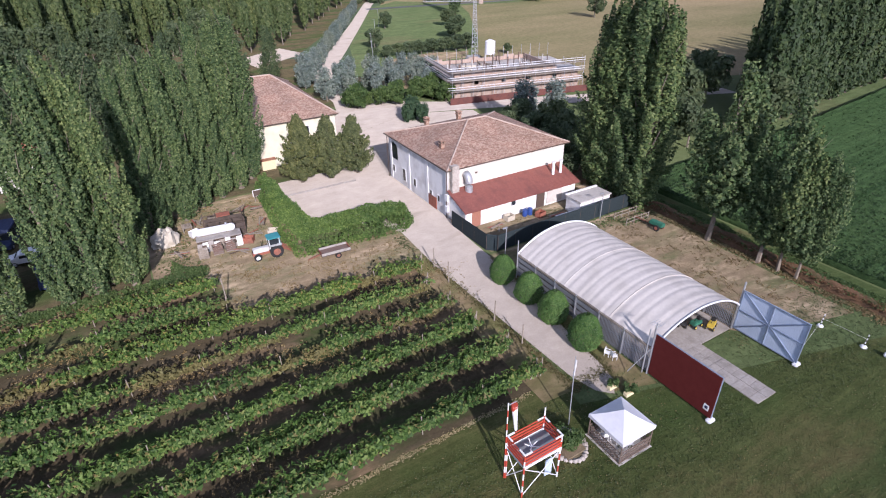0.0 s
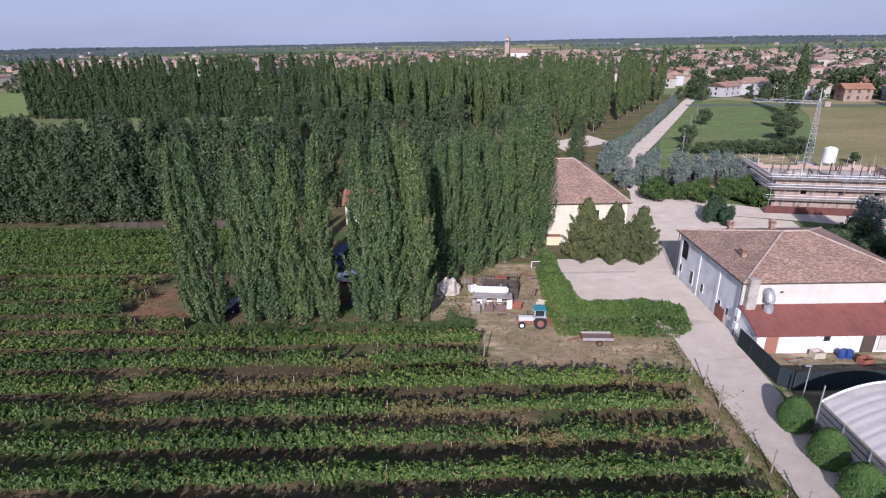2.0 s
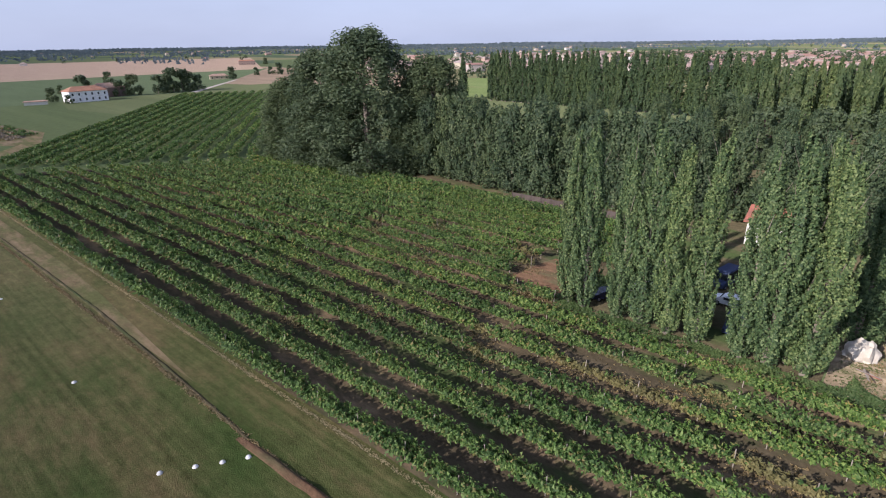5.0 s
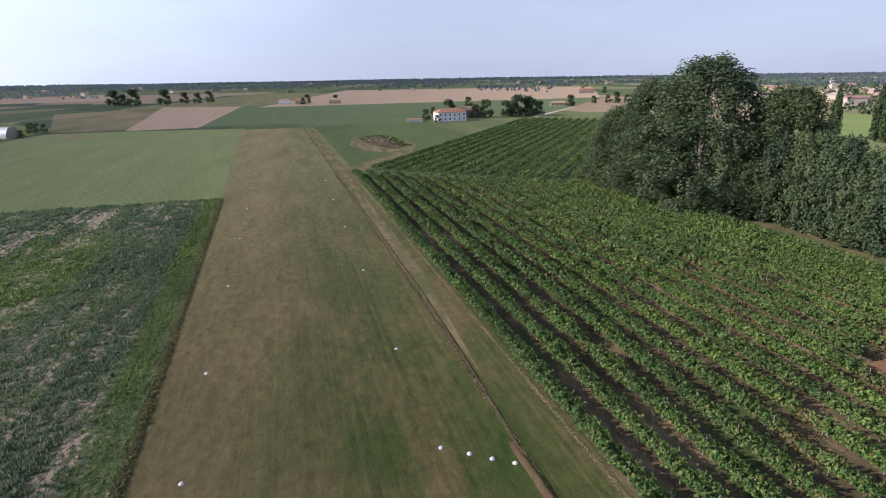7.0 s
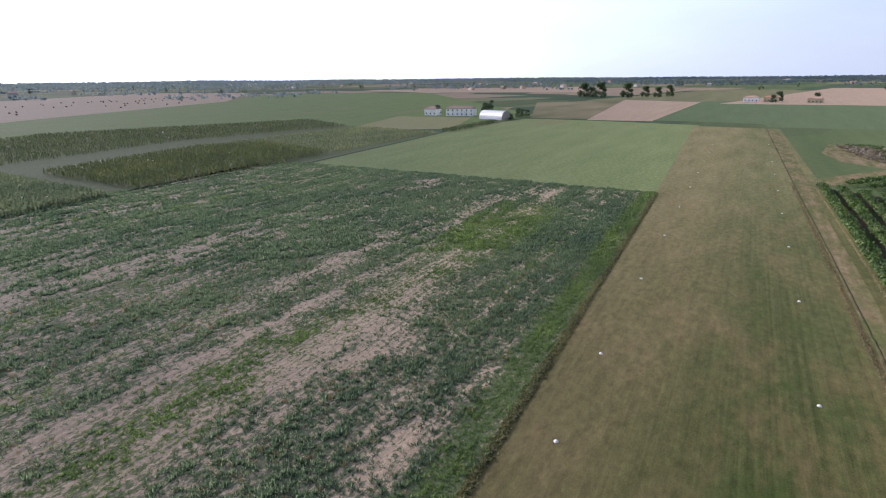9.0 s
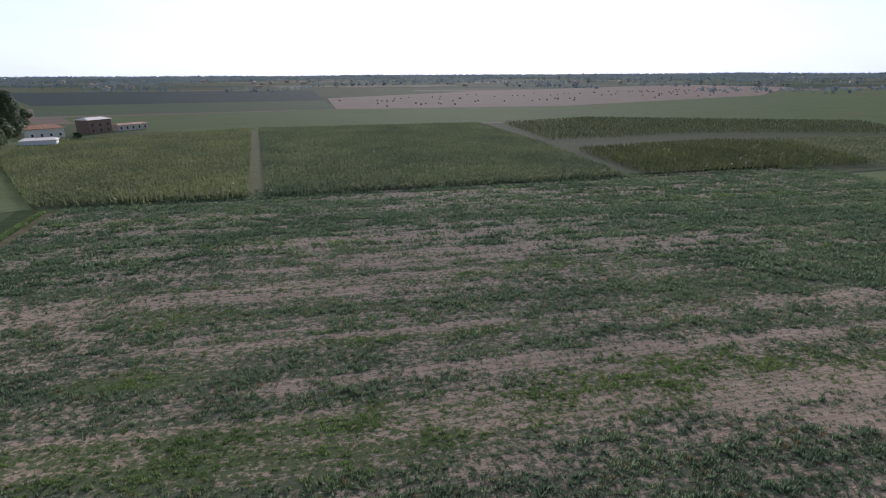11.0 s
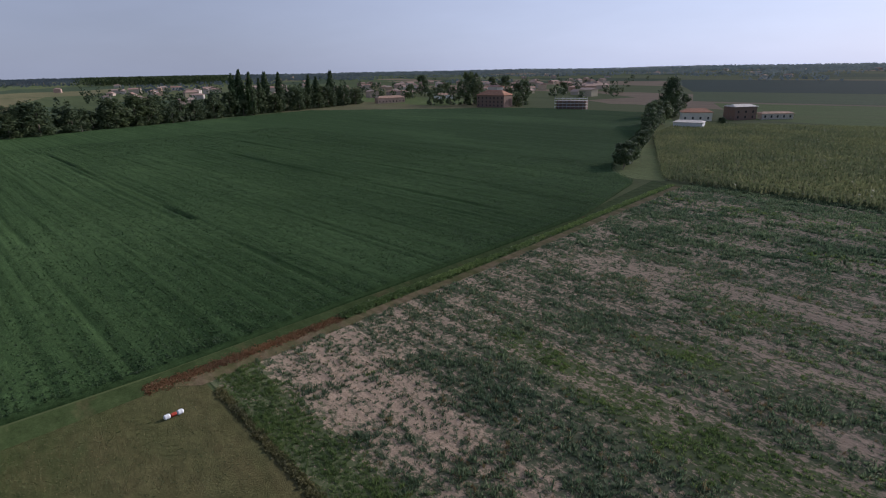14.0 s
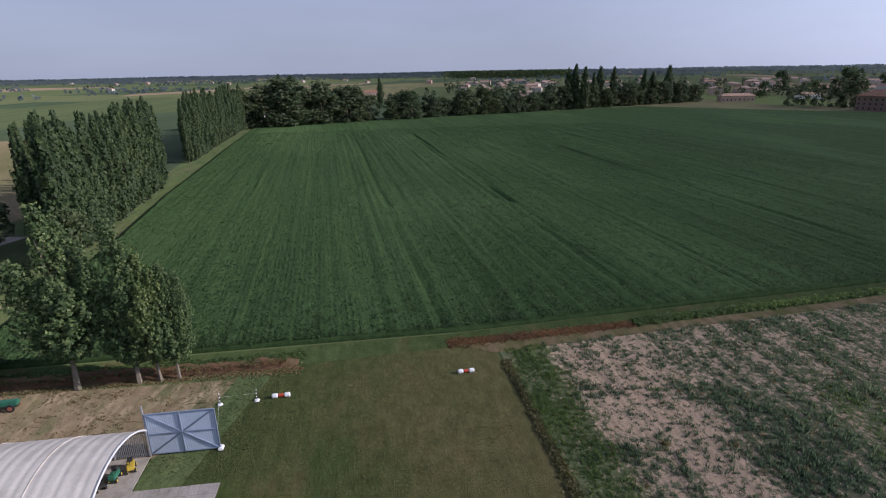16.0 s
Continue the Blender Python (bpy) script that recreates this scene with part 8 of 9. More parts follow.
def watch_tower():
    h = thing("watch_tower", "red and white steel watch tower with a railed deck", "tower", "", 15.6, 17.0)
    L, D, zf, zr = 3.0, 1.75, 2.95, 4.05
    for i, (x, y) in enumerate(((0, 0), (L, 0), (0, D), (L, D))):
        banded_pole(h, "corner_post", (x, y, 0), (x, y, zr + (0.05 if i != 3 else 0.9)), 0.06, 7, i % 2)
    part("deck", bx(-0.05, L + 0.05, -0.05, D + 0.05, zf - 0.1, zf), M["platform"], h)
    for z, m_ in ((zf + 0.14, "red"), (zf + 0.42, "red"), (zf + 0.70, "red"), (zr - 0.08, "top")):
        for x0, x1, y0, y1 in ((0.06, L - 0.06, -0.05, -0.01), (0.06, L - 0.06, D + 0.01, D + 0.05), (-0.05, -0.01, 0.06, D - 0.06), (L + 0.01, L + 0.05, 0.06, D - 0.06)):
            part("rail", bx(x0, x1, y0, y1, z, z + (0.15 if m_ == "red" else 0.09)), M["red"], h)
    for x in (0, L):
        for y in (0, D):
            sx, sy = (1 if x == 0 else -1), (1 if y == 0 else -1)
            part("corner_cap", bx(*sorted((x - sx * 0.07, x + sx * 0.55)), *sorted((y - sy * 0.07, y + sy * 0.03)), zr + 0.012, zr + 0.07), M["white"], h, "white rail end")
            part("corner_cap", bx(*sorted((x - sx * 0.07, x + sx * 0.03)), *sorted((y + sy * 0.034, y + sy * 0.5)), zr + 0.012, zr + 0.07), M["white"], h)
    for x0, x1, y0, y1 in ((0, L, -0.06, -0.055), (0, L, D + 0.055, D + 0.06)):
        part("deck_edge", bx(x0, x1, y0 - 0.03, y1 + 0.03, zf - 0.12, zf + 0.08), M["white"], h)
    for (x0, y0), (x1, y1) in (((0, 0), (L, 0)), ((0, D), (L, D)), ((0, 0), (0, D)), ((L, 0), (L, D))):
        part("brace", tb((x0, y0, 0.2), (x1, y1, zf - 0.2), 0.03, None, 6), M["white"], h)
        part("brace", tb((x1, y1, 0.2), (x0, y0, zf - 0.2), 0.03, None, 6), M["white"], h)
    part("stair_board", bx(2.1, 2.7, 0.25, 0.33, 0.35, 1.9, bevel=0.02), M["gate_blue"], h, "pale blue board")
    inst = bmesh.new()
    tube(inst, (1.0, 0.6, zf), (1.0, 0.6, zf + 0.9), 0.03)
    for a in range(5):
        tube(inst, (1.0, 0.6, zf + 0.7), (1.0 + 0.45 * math.cos(a * 1.3), 0.6 + 0.45 * math.sin(a * 1.3), zf + 0.95), 0.03)
    part("wind_vane", inst, M["white"], h)
    mast = banded_pole(h, "windsock_mast", (-0.1, D + 0.05, 0), (-0.1, D + 0.05, 7.0), 0.045, 12)
    part("windsock_arm", tb((-0.1, D, 6.9), (0.5, D, 6.9), 0.03), M["steel"], mast)
    so = bmesh.new()
    for i in range(4):
        tube(so, (0.35 + 0.02 * i, D - 0.05 * i, 6.6 - 0.5 * i), (0.35 + 0.02 * (i + 1), D - 0.05 * (i + 1), 6.6 - 0.5 * (i + 1)), 0.21 - 0.03 * i, 0.18 - 0.03 * i, 12)
    part("windsock", so, M["white"], mast, "drooping white windsock")
    part("windsock_ring", tb((0.35, D, 6.6), (0.35, D, 6.72), 0.2, 0.21, 12), M["red"], mast)
    part("windsock_cuff", tb((0.35, D, 6.25), (0.35, D, 6.6), 0.2, 0.225, 12), M["red"], mast, "faded red cuff of the windsock")


watch_tower()


def foot_boards():
    h = thing("plank_stack", "brown planks lying beside the watch tower", "planks", "", 13.4, 15.6, 0.04, TURN + 12)
    for k in range(5):
        part("plank", bx(-1.3, 1.3, 0.3 * k, 0.3 * k + 0.27, 0, 0.09 + 0.015 * (k % 2), bevel=0.01), M["fenceboard"], h)


foot_boards()


def gazebo():
    h = thing("gazebo", "white canopy tent with brown lattice sides", "tent", "", 22.9, 15.5)
    S = 3.0
    bm = bmesh.new()
    n = 8
    rows = []
    for t in range(n + 1):
        u = t / n
        s, z = (S / 2 + 0.12) * (1 - u), 2.15 + 1.0 * (u ** 1.25)
        rows.append([bm.verts.new((S / 2 + sx * s, S / 2 + sy * s, z)) for sx, sy in ((-1, -1), (0, -1), (1, -1), (1, 0), (1, 1), (0, 1), (-1, 1), (-1, 0))] if t < n else [bm.verts.new((S / 2, S / 2, z))])
    for t in range(n):
        for i in range(8):
            j = (i + 1) % 8
            bm.faces.new((rows[t][i], rows[t][j], rows[t + 1][j], rows[t + 1][i]) if t < n - 1 else (rows[t][i], rows[t][j], rows[t + 1][0]))
    low = [bm.verts.new(v.co - Vector((0, 0, 0.28))) for v in rows[0]]
    for i in range(8):
        j = (i + 1) % 8
        bm.faces.new((low[i], low[j], rows[0][j], rows[0][i]))
    part("canopy", bm, M["tent"], h)
    for x in (0, S):
        for y in (0, S):
            part("leg", tb((x, y, 0), (x, y, 2.1), 0.045, None, 6), M["lattice"], h)
    for k in range(4):
        lat = bmesh.new()
        for i in range(12):
            p = S * (i + 0.5) / 12
            tube(lat, (max(p - 0.5, 0.02), 0, 0.08), (min(p + 0.5, S - 0.02), 0, 1.08), 0.02, None, 4)
            tube(lat, (min(p + 0.5, S - 0.02), 0.03, 0.08), (max(p - 0.5, 0.02), 0.03, 1.08), 0.02, None, 4)
        for z in (0.1, 0.55, 1.05):
            box(lat, 0, S, -0.025, 0.025, z, z + 0.06)
        o = part("lattice", lat, M["lattice"], h, "brown wooden lattice")
        o.matrix_basis = pose(*((0, 0), (S, 0), (S, S), (0, S))[k], 0, 0, 0, 90 * k)
    part("base", bx(-0.15, S + 0.15, -0.15, S + 0.15, 0, 0.05), M["concrete"], h)
    t = thing("garden_table", "white garden table under the canopy", "table", "", 24.4, 17.0, 0.05)
    part("tabletop", bx(-0.6, 0.6, -0.4, 0.4, 0.68, 0.73, bevel=0.02), M["white"], t)
    for x in (-0.5, 0.5):
        for y in (-0.3, 0.3):
            part("leg", tb((x, y, 0), (x, y, 0.68), 0.03), M["white"], t)


gazebo()


def garden_chair(b, a, turn, z=0.0):
    c = thing("garden_chair", "white plastic garden chair", "chair", "garden chairs", b, a, z, turn)
    part("seat", bx(-0.24, 0.24, -0.22, 0.22, 0.42, 0.46, bevel=0.015), M["white"], c)
    part("backrest", bx(-0.24, 0.24, 0.2, 0.24, 0.46, 0.9, bevel=0.015), M["white"], c)
    for x in (-0.21, 0.21):
        for y in (-0.19, 0.19):
            part("leg", tb((x, y, 0), (x, y, 0.42), 0.025), M["white"], c)
        part("armrest", bx(x - 0.03, x + 0.03, -0.2, 0.2, 0.63, 0.66), M["white"], c)
    return c


garden_chair(30.4, 24.0, 70)
garden_chair(30.6, 23.4, 110)
garden_chair(23.6, 17.6, 200, 0.05)
garden_chair(24.6, 16.2, 20, 0.05)


def flag_pole():
    h = thing("flag_pole", "leaning grey pole with a small furled white flag", "flagpole", "", 22.4, 20.0)
    part("pole", tb((0, 0, 0), (0.3, 0.5, 6.2), 0.045, 0.03, 8), M["steel"], h)
    bm = bmesh.new()
    for i in range(5):
        tube(bm, (0.24 + 0.02 * i, 0.4, 4.2 + 0.32 * i), (0.26 + 0.02 * i, 0.42, 4.55 + 0.32 * i), 0.05 + 0.03 * (i % 2), 0.06, 8)
    part("flag", bm, M["tent"], h)


flag_pole()


def planter():
    rng = np.random.default_rng(8)
    h = thing("stone_planter", "flower bed edged with rough white stones", "planter", "", 20.9, 18.6)
    bm = bmesh.new()
    for i in range(26):
        a = 2 * math.pi * i / 26
        x, y, s = 1.25 * math.cos(a), 1.5 * math.sin(a), rng.uniform(0.16, 0.26)
        r = bmesh.ops.create_icosphere(bm, subdivisions=1, radius=s)
        for v in r["verts"]:
            v.co = Vector((v.co.x * rng.uniform(0.8, 1.3) + x, v.co.y * rng.uniform(0.8, 1.3) + y, v.co.z * 0.8 + 0.15))
    part("stone_edge", bm, M["stone"], h)
    part("soil", bx(-1.05, 1.05, -1.3, 1.3, 0, 0.3, bevel=0.2), M["dry"], h)
    p, d = crown_points(rng, 2000, 1.7, 1.1, 0.1, 14)
    v, f = cards(p, d, 0.15, rng, 1.3, 0.3)
    mesh_ob("shrub", v, f, M["shrub"], h)
    for b, a, s, m_ in ((28.6, 19.8, 0.9, "grassleaf"), (28.0, 21.0, 0.7, "shrub")):
        q = thing("flower_box", "yellow-leaved plant in a pale wooden box", "planter", "flower boxes", b, a)
        part("box", bx(-0.5, 0.5, -0.2, 0.2, 0, 0.35, bevel=0.02), M["plaster_y"], q)
        p, d = crown_points(rng, 350, 1.4 * s, 0.7 * s, 0.15, 8)
        v, f = cards(p, d, 0.16, rng, 1.3, 0.3)
        mesh_ob("shrub", v, f, M[m_], q)


planter()


# ---- airstrip markers ----
def markers():
    cone_me = None
    spots_ = [(-39.9, 10.5), (-38.4, 12.7), (-37.2, 14.4), (-36.1, 16.1), (-28.7, 16.3), (-41.7, -11.4)]
    spots_ += [(-59.5 - 30 * i, 10.2 - 0.05 * i) for i in range(9)] + [(-60.2 - 28.5 * i, -11.7 - 0.2 * i) for i in range(9)]
    for b, a in spots_:
        h = thing("strip_marker", "low white dome marker on the grass", "marker", "airstrip markers", b, a, 0.03, 0)
        if cone_me is None:
            bm = tb((0, 0, 0), (0, 0, 0.08), 0.25, 0.21, 14)
            tube(bm, (0, 0, 0.08), (0, 0, 0.17), 0.21, 0.08, 14)
            cone_me = part("dome", bm, M["t_white"], h).data
        else:
            new("dome", cone_me).parent = h
    for b, a, turn in ((50.5, 10.6, -45), (52.1, -9.1, -45.7)):
        h = thing("drum_marker", "pair of white drums with a red one between", "marker", "drum markers", b, a, 0.03, turn)
        for i, m_ in enumerate(("white", "red", "white")):
            x, r = -0.62 + 0.62 * i, 0.25 if m_ == "white" else 0.19
            bm = tb((x - 0.2, 0, 0.25), (x + 0.2, 0, 0.25), r, None, 14)
            tube(bm, (x - 0.2, 0, 0.25), (x - 0.3, 0, 0.25), r, r * 0.6, 14), tube(bm, (x + 0.2, 0, 0.25), (x + 0.3, 0, 0.25), r, r * 0.6, 14)
            part("drum", bm, M[m_], h)
    for b, a in ((50.1, 16.6), (50.3, 13.0)):
        h = thing("striped_post", "black and white striped post on a white base", "post", "striped posts", b, a, 0.03)
        bm = tb((0, 0, 0), (0, 0, 0.16), 0.3, 0.2, 14)
        part("base", bm, M["white"], h)
        banded_pole(h, "pole", (0, 0, 0.2), (0.1, 0, 1.3), 0.05, 6, 0, "black")
    for (b0, a0), (b1, a1) in (((43.0, 15.0), (50.1, 16.6)), ((50.1, 16.6), (50.3, 13.0))):
        p, q = W(b0, a0, 0.9), W(b1, a1, 0.9)
        tagged(part("chain", tb(p, q, 0.006, None, 5), M["white"]), "white chain strung between posts", "chain", "chains")


markers()


# ---- farmyard things ----
def wheel(parent, x, y, r, w, rim):
    bm = bmesh.new()
    tube(bm, (x, y - w / 2, r), (x, y + w / 2, r), r, None, 18)
    t = part("wheel", bm, M["rubber"], parent)
    part("rim", tb((x, y - w / 2 - 0.02, r), (x, y + w / 2 + 0.02, r), r * 0.55, None, 14), M[rim], t)


def tractor():
    h = thing("tractor", "old white tractor with a teal cab roof and red rims", "tractor", "", 10.0, 57.0, 0.05, TURN - 2)
    for y in (-0.75, 0.75):
        wheel(h, 0.9, y, 0.75, 0.4, "rust")
        wheel(h, -1.25, y * 0.9, 0.42, 0.25, "white")
    part("bonnet", bx(-1.6, 0.2, -0.32, 0.32, 0.75, 1.32, bevel=0.08), M["t_white"], h)
    part("grille", bx(-1.63, -1.605, -0.24, 0.24, 0.82, 1.2), M["rubber"], h)
    part("exhaust", tb((-0.5, 0.2, 1.3), (-0.5, 0.2, 1.95), 0.04), M["rubber"], h)
    part("windscreen", bx(0.22, 0.235, -0.54, 0.54, 1.2, 2.2), M["glass"], h)
    for y in (-0.6, 0.592):
        part("side_window", bx(0.32, 1.34, y, y + 0.008, 1.2, 2.2), M["glass"], h)
    part("chassis", bx(-1.7, 1.3, -0.25, 0.25, 0.45, 0.75), M["rust"], h)
    part("cab_floor", bx(0.2, 1.5, -0.6, 0.6, 0.75, 1.15, bevel=0.04), M["t_white"], h)
    for x in (0.25, 1.4):
        for y in (-0.6, 0.6):
            part("cab_pillar", tb((x, y, 1.1), (x, y, 2.3), 0.04), M["white"], h)
    part("cab_roof", bx(0.1, 1.6, -0.72, 0.72, 2.3, 2.42, bevel=0.05), M["teal"], h, "teal cab roof")
    part("cab_back", bx(1.45, 1.5, -0.6, 0.6, 1.2, 2.25), M["teal"], h)
    part("seat", bx(0.8, 1.2, -0.22, 0.22, 1.15, 1.6, bevel=0.04), M["rubber"], h)
    for y in (-0.75, 0.75):
        part("mudguard", bx(0.2, 1.6, y - 0.22, y + 0.22, 1.52, 1.58, bevel=0.02), M["t_white"], h)
    im = bmesh.new()
    for i in range(5):
        tube(im, (1.7, -0.7 + 0.35 * i, 0.9), (2.7, -0.7 + 0.35 * i, 0.15), 0.05)
    tube(im, (1.5, -0.8, 0.8), (1.9, 0.8, 0.8), 0.06), tube(im, (2.6, -0.8, 0.5), (2.6, 0.8, 0.5), 0.06)
    part("harrow", im, M["rust"], h, "red hitched harrow")


tractor()


def trailer():
    h = thing("farm_trailer", "farm trailer with a brown bed and whitish side boards", "trailer", "", 16.6, 52.9, 0.05, TURN - 3)
    part("bed", bx(-1.7, 1.7, -0.75, 0.75, 0.6, 0.7), M["fenceboard"], h)
    for y in (-0.75, 0.72):
        part("side_board", bx(-1.7, 1.7, y, y + 0.04, 0.7, 1.02), M["slab"], h)
    for x in (-1.7, 1.66):
        part("end_board", bx(x, x + 0.04, -0.7, 0.7, 0.7, 1.02), M["rust"], h)
    part("load", bx(-1.6, 1.6, -0.65, 0.65, 0.71, 0.82, bevel=0.04), M["oldbrick"], h, "brown load")
    part("drawbar", tb((-1.7, 0, 0.6), (-3.2, 0, 0.3), 0.05), M["rust"], h)
    for y in (-0.7, 0.7):
        wheel(h, 0.2, y, 0.35, 0.2, "rust")


trailer()


def yard_sheds():
    h = thing("scrap_shed", "low shed patched from whitish boards with a grey lean-to roof", "shed", "", 3.2, 61.8, 0.05, TURN - 6)
    for i in range(8):
        part("board", bx(0.62 * i, 0.62 * i + 0.6, -0.04, 0.04, 0, 1.15 + 0.12 * (i % 3)), M[("slab", "white", "slab", "white", "timber", "white", "slab", "white")[i]], h)
    for x, w in ((0.5, 0.5), (2.1, 0.6), (3.9, 0.45)):
        part("hatch", bx(x, x + w, -0.075, -0.045, 0.55, 0.98), M["darkwood"], h)
    part("roof", bx(0, 5.0, 0.05, 1.6, 1.42, 1.5), M["slab"], h)
    part("back_wall", bx(0, 5.0, 1.6, 1.66, 0, 1.42), M["darkwood"], h)
    part("end_wall", bx(4.96, 5.02, 0.08, 1.6, 0, 1.4), M["white"], h)
    t = thing("gas_tank", "long white tank lying on the shed roof", "tank", "", 3.0, 63.0, 1.55, TURN - 6)
    bm = tb((0.6, 0.3, 0.45), (4.6, 0.3, 0.45), 0.45, None, 16)
    tube(bm, (0.6, 0.3, 0.45), (0.35, 0.3, 0.45), 0.45, 0.25, 16), tube(bm, (4.6, 0.3, 0.45), (4.85, 0.3, 0.45), 0.45, 0.25, 16)
    part("tank_body", bm, M["white"], t)
    part("valve", tb((3.9, 0.3, 0.88), (3.9, 0.3, 1.15), 0.16, 0.12, 10), M["steel"], t)
    for x in (1.2, 4.0):
        part("cradle", bx(x - 0.1, x + 0.1, 0.0, 0.6, -0.05, 0.2), M["timber"], t)
    k = thing("wire_pen", "open pen of black boards and posts with a reddish sheet", "pen", "", 4.6, 64.4, 0.05, TURN - 6)
    for x in (0, 1.5, 3.0, 4.6):
        for y in (0, 2.8):
            part("post", bx(x - 0.06, x + 0.06, y - 0.06, y + 0.06, 0, 2.3 + 0.15 * (x > 2)), M["darkwood"], k)
    for y in (0, 2.8):
        for i in range(3):
            part("wall_board", bx(0.08, 4.52, y - 0.02, y + 0.02, 0.15 + 0.5 * i, 0.6 + 0.5 * i), M["fenceboard"], k)
    for i in range(3):
        part("wall_board", bx(4.58, 4.62, 0.08, 2.72, 0.15 + 0.6 * i, 0.7 + 0.6 * i), M["fenceboard"], k)
    part("top_rail", bx(-0.05, 4.7, 2.7, 2.76, 2.0, 2.12), M["darkwood"], k)
    part("roof_sheet", bx(1.6, 3.2, 1.7, 2.9, 2.14, 2.2), M["rust"], k, "faded red roof sheet")
    for i, (b, a) in enumerate(((3.6, 60.6), (5.2, 60.8), (6.6, 60.9))):
        w = thing("pallet_box", "brown slatted wooden pallet box beside the shed", "box", "pallet boxes", b, a, 0.05, TURN - 6 + 5 * i)
        for y in (-0.45, 0.42):
            for z in range(4):
                part("slat", bx(-0.55, 0.55, y, y + 0.03, 0.12 + 0.24 * z, 0.3 + 0.24 * z), M["timber" if i == 0 else "oldbrick"], w)
        for x in (-0.55, 0.52):
            for z in range(4):
                part("slat", bx(x, x + 0.03, -0.415, 0.415, 0.12 + 0.24 * z, 0.3 + 0.24 * z), M["timber"], w)
        part("bottom", bx(-0.55, 0.55, -0.45, 0.45, 0.0, 0.1), M["timber"], w)
    rng = np.random.default_rng(3)
    q = thing("covered_heap", "heap under a crumpled cream tarpaulin", "heap", "", 0.2, 66.4, 0.05)
    bm = bmesh.new()
    r = bmesh.ops.create_icosphere(bm, subdivisions=3, radius=1.0)
    for v in r["verts"]:
        nz = 1 + 0.35 * noise.noise(v.co * 2.2)
        v.co = Vector((v.co.x * 1.5 * nz, v.co.y * 1.3 * nz, max(0, v.co.z * 1.9 * nz + 0.2)))
    part("tarpaulin", bm, M["tarp"], q)
    l = thing("pallet_stack", "leaning grey wooden pallets", "pallets", "", 3.0, 68.2, 0.05)
    for i in range(6):
        part("slat", bx(-0.6, 0.6, 0.22 * i, 0.22 * i + 0.12, 0.55 + 0.02 * i, 0.6 + 0.02 * i), M["timber"], l)
    for x in (-0.55, 0.45):
        part("runner", bx(x, x + 0.1, 0, 1.25, 0, 0.55), M["timber"], l)
    s = thing("notice_board", "small white-framed dark notice board on posts", "sign", "", 13.2, 72.6, 0.05)
    part("panel", bx(-0.8, 0.8, -0.04, 0.04, 0.9, 1.7), M["darkwood"], s)
    part("frame", bx(-0.9, 0.9, 0.045, 0.08, 0.82, 1.78), M["white"], s)
    for x in (-0.7, 0.7):
        part("post", tb((x, 0.06, 0), (x, 0.06, 1.8), 0.05), M["timber"], s)


yard_sheds()


def scrap():
    """Loose timber, sheets and crates lying about the yard."""
    rng = np.random.default_rng(71)
    for i, (b, a) in enumerate(((5.0, 66.5), (9.8, 63.4), (11.6, 66.2), (1.4, 63.0), (7.6, 60.2), (12.4, 70.5), (4.4, 70.4), (10.4, 71.5), (36.5, 48.6), (44.8, 47.0), (50.5, 50.2))):
        h = thing("board_pile", "heap of loose weathered boards on the soil", "boards", "board piles", b, a, 0.06, rng.uniform(0, 180))
        for k in range(5):
            o = part("board", bx(-1.1, 1.1, -0.09, 0.09, 0, 0.035), M[("timber", "darkwood", "timber", "rust", "timber")[k]], h)
            o.matrix_basis = pose(rng.uniform(-0.2, 0.2), rng.uniform(-0.5, 0.5), 0.036 * k, 0, rng.uniform(-1, 1), rng.uniform(-35, 35))
    for i, (b, a, c) in enumerate(((8.9, 61.6, "rust"), (12.0, 62.0, "tarp"), (3.6, 66.8, "white"), (6.4, 69.6, "timber"), (42.9, 48.0, "rust"), (38.9, 49.4, "tarp"))):
        h = thing("crate", "old open " + {"rust": "rusty", "tarp": "cream", "white": "white", "timber": "wooden"}[c] + " crate in the yard", "crate", "crates", b, a, 0.06, rng.uniform(0, 90))
        part("bottom", bx(-0.6, 0.6, -0.45, 0.45, 0, 0.05), M[c], h)
        for y in (-0.45, 0.41):
            part("side", bx(-0.6, 0.6, y, y + 0.04, 0.05, 0.7), M[c], h)
        for x in (-0.6, 0.56):
            part("end", bx(x, x + 0.04, -0.405, 0.405, 0.05, 0.7), M[c], h)


scrap()


def tree_bed():
    """A row of low pale kerb stones before the conifers."""
    h = tagged(new("kerb"), "low pale kerb stones round the conifer bed", "", "", "structure")
    me = None
    for i in range(11):
        p = W(16.8 + 1.0 * i, 72.0 + 0.04 * (i % 3))
        if me is None:
            me = part("kerb_stone", bx(-0.46, 0.46, -0.11, 0.11, 0, 0.24, bevel=0.03), M["slab"], h).data
            o = h.children[0]
        else:
            o = new("kerb_stone", me)
            o.parent = h
        o.matrix_basis = pose(p.x, p.y, 0.06, 0, 0, TURN + (i % 3) - 1)


tree_bed()


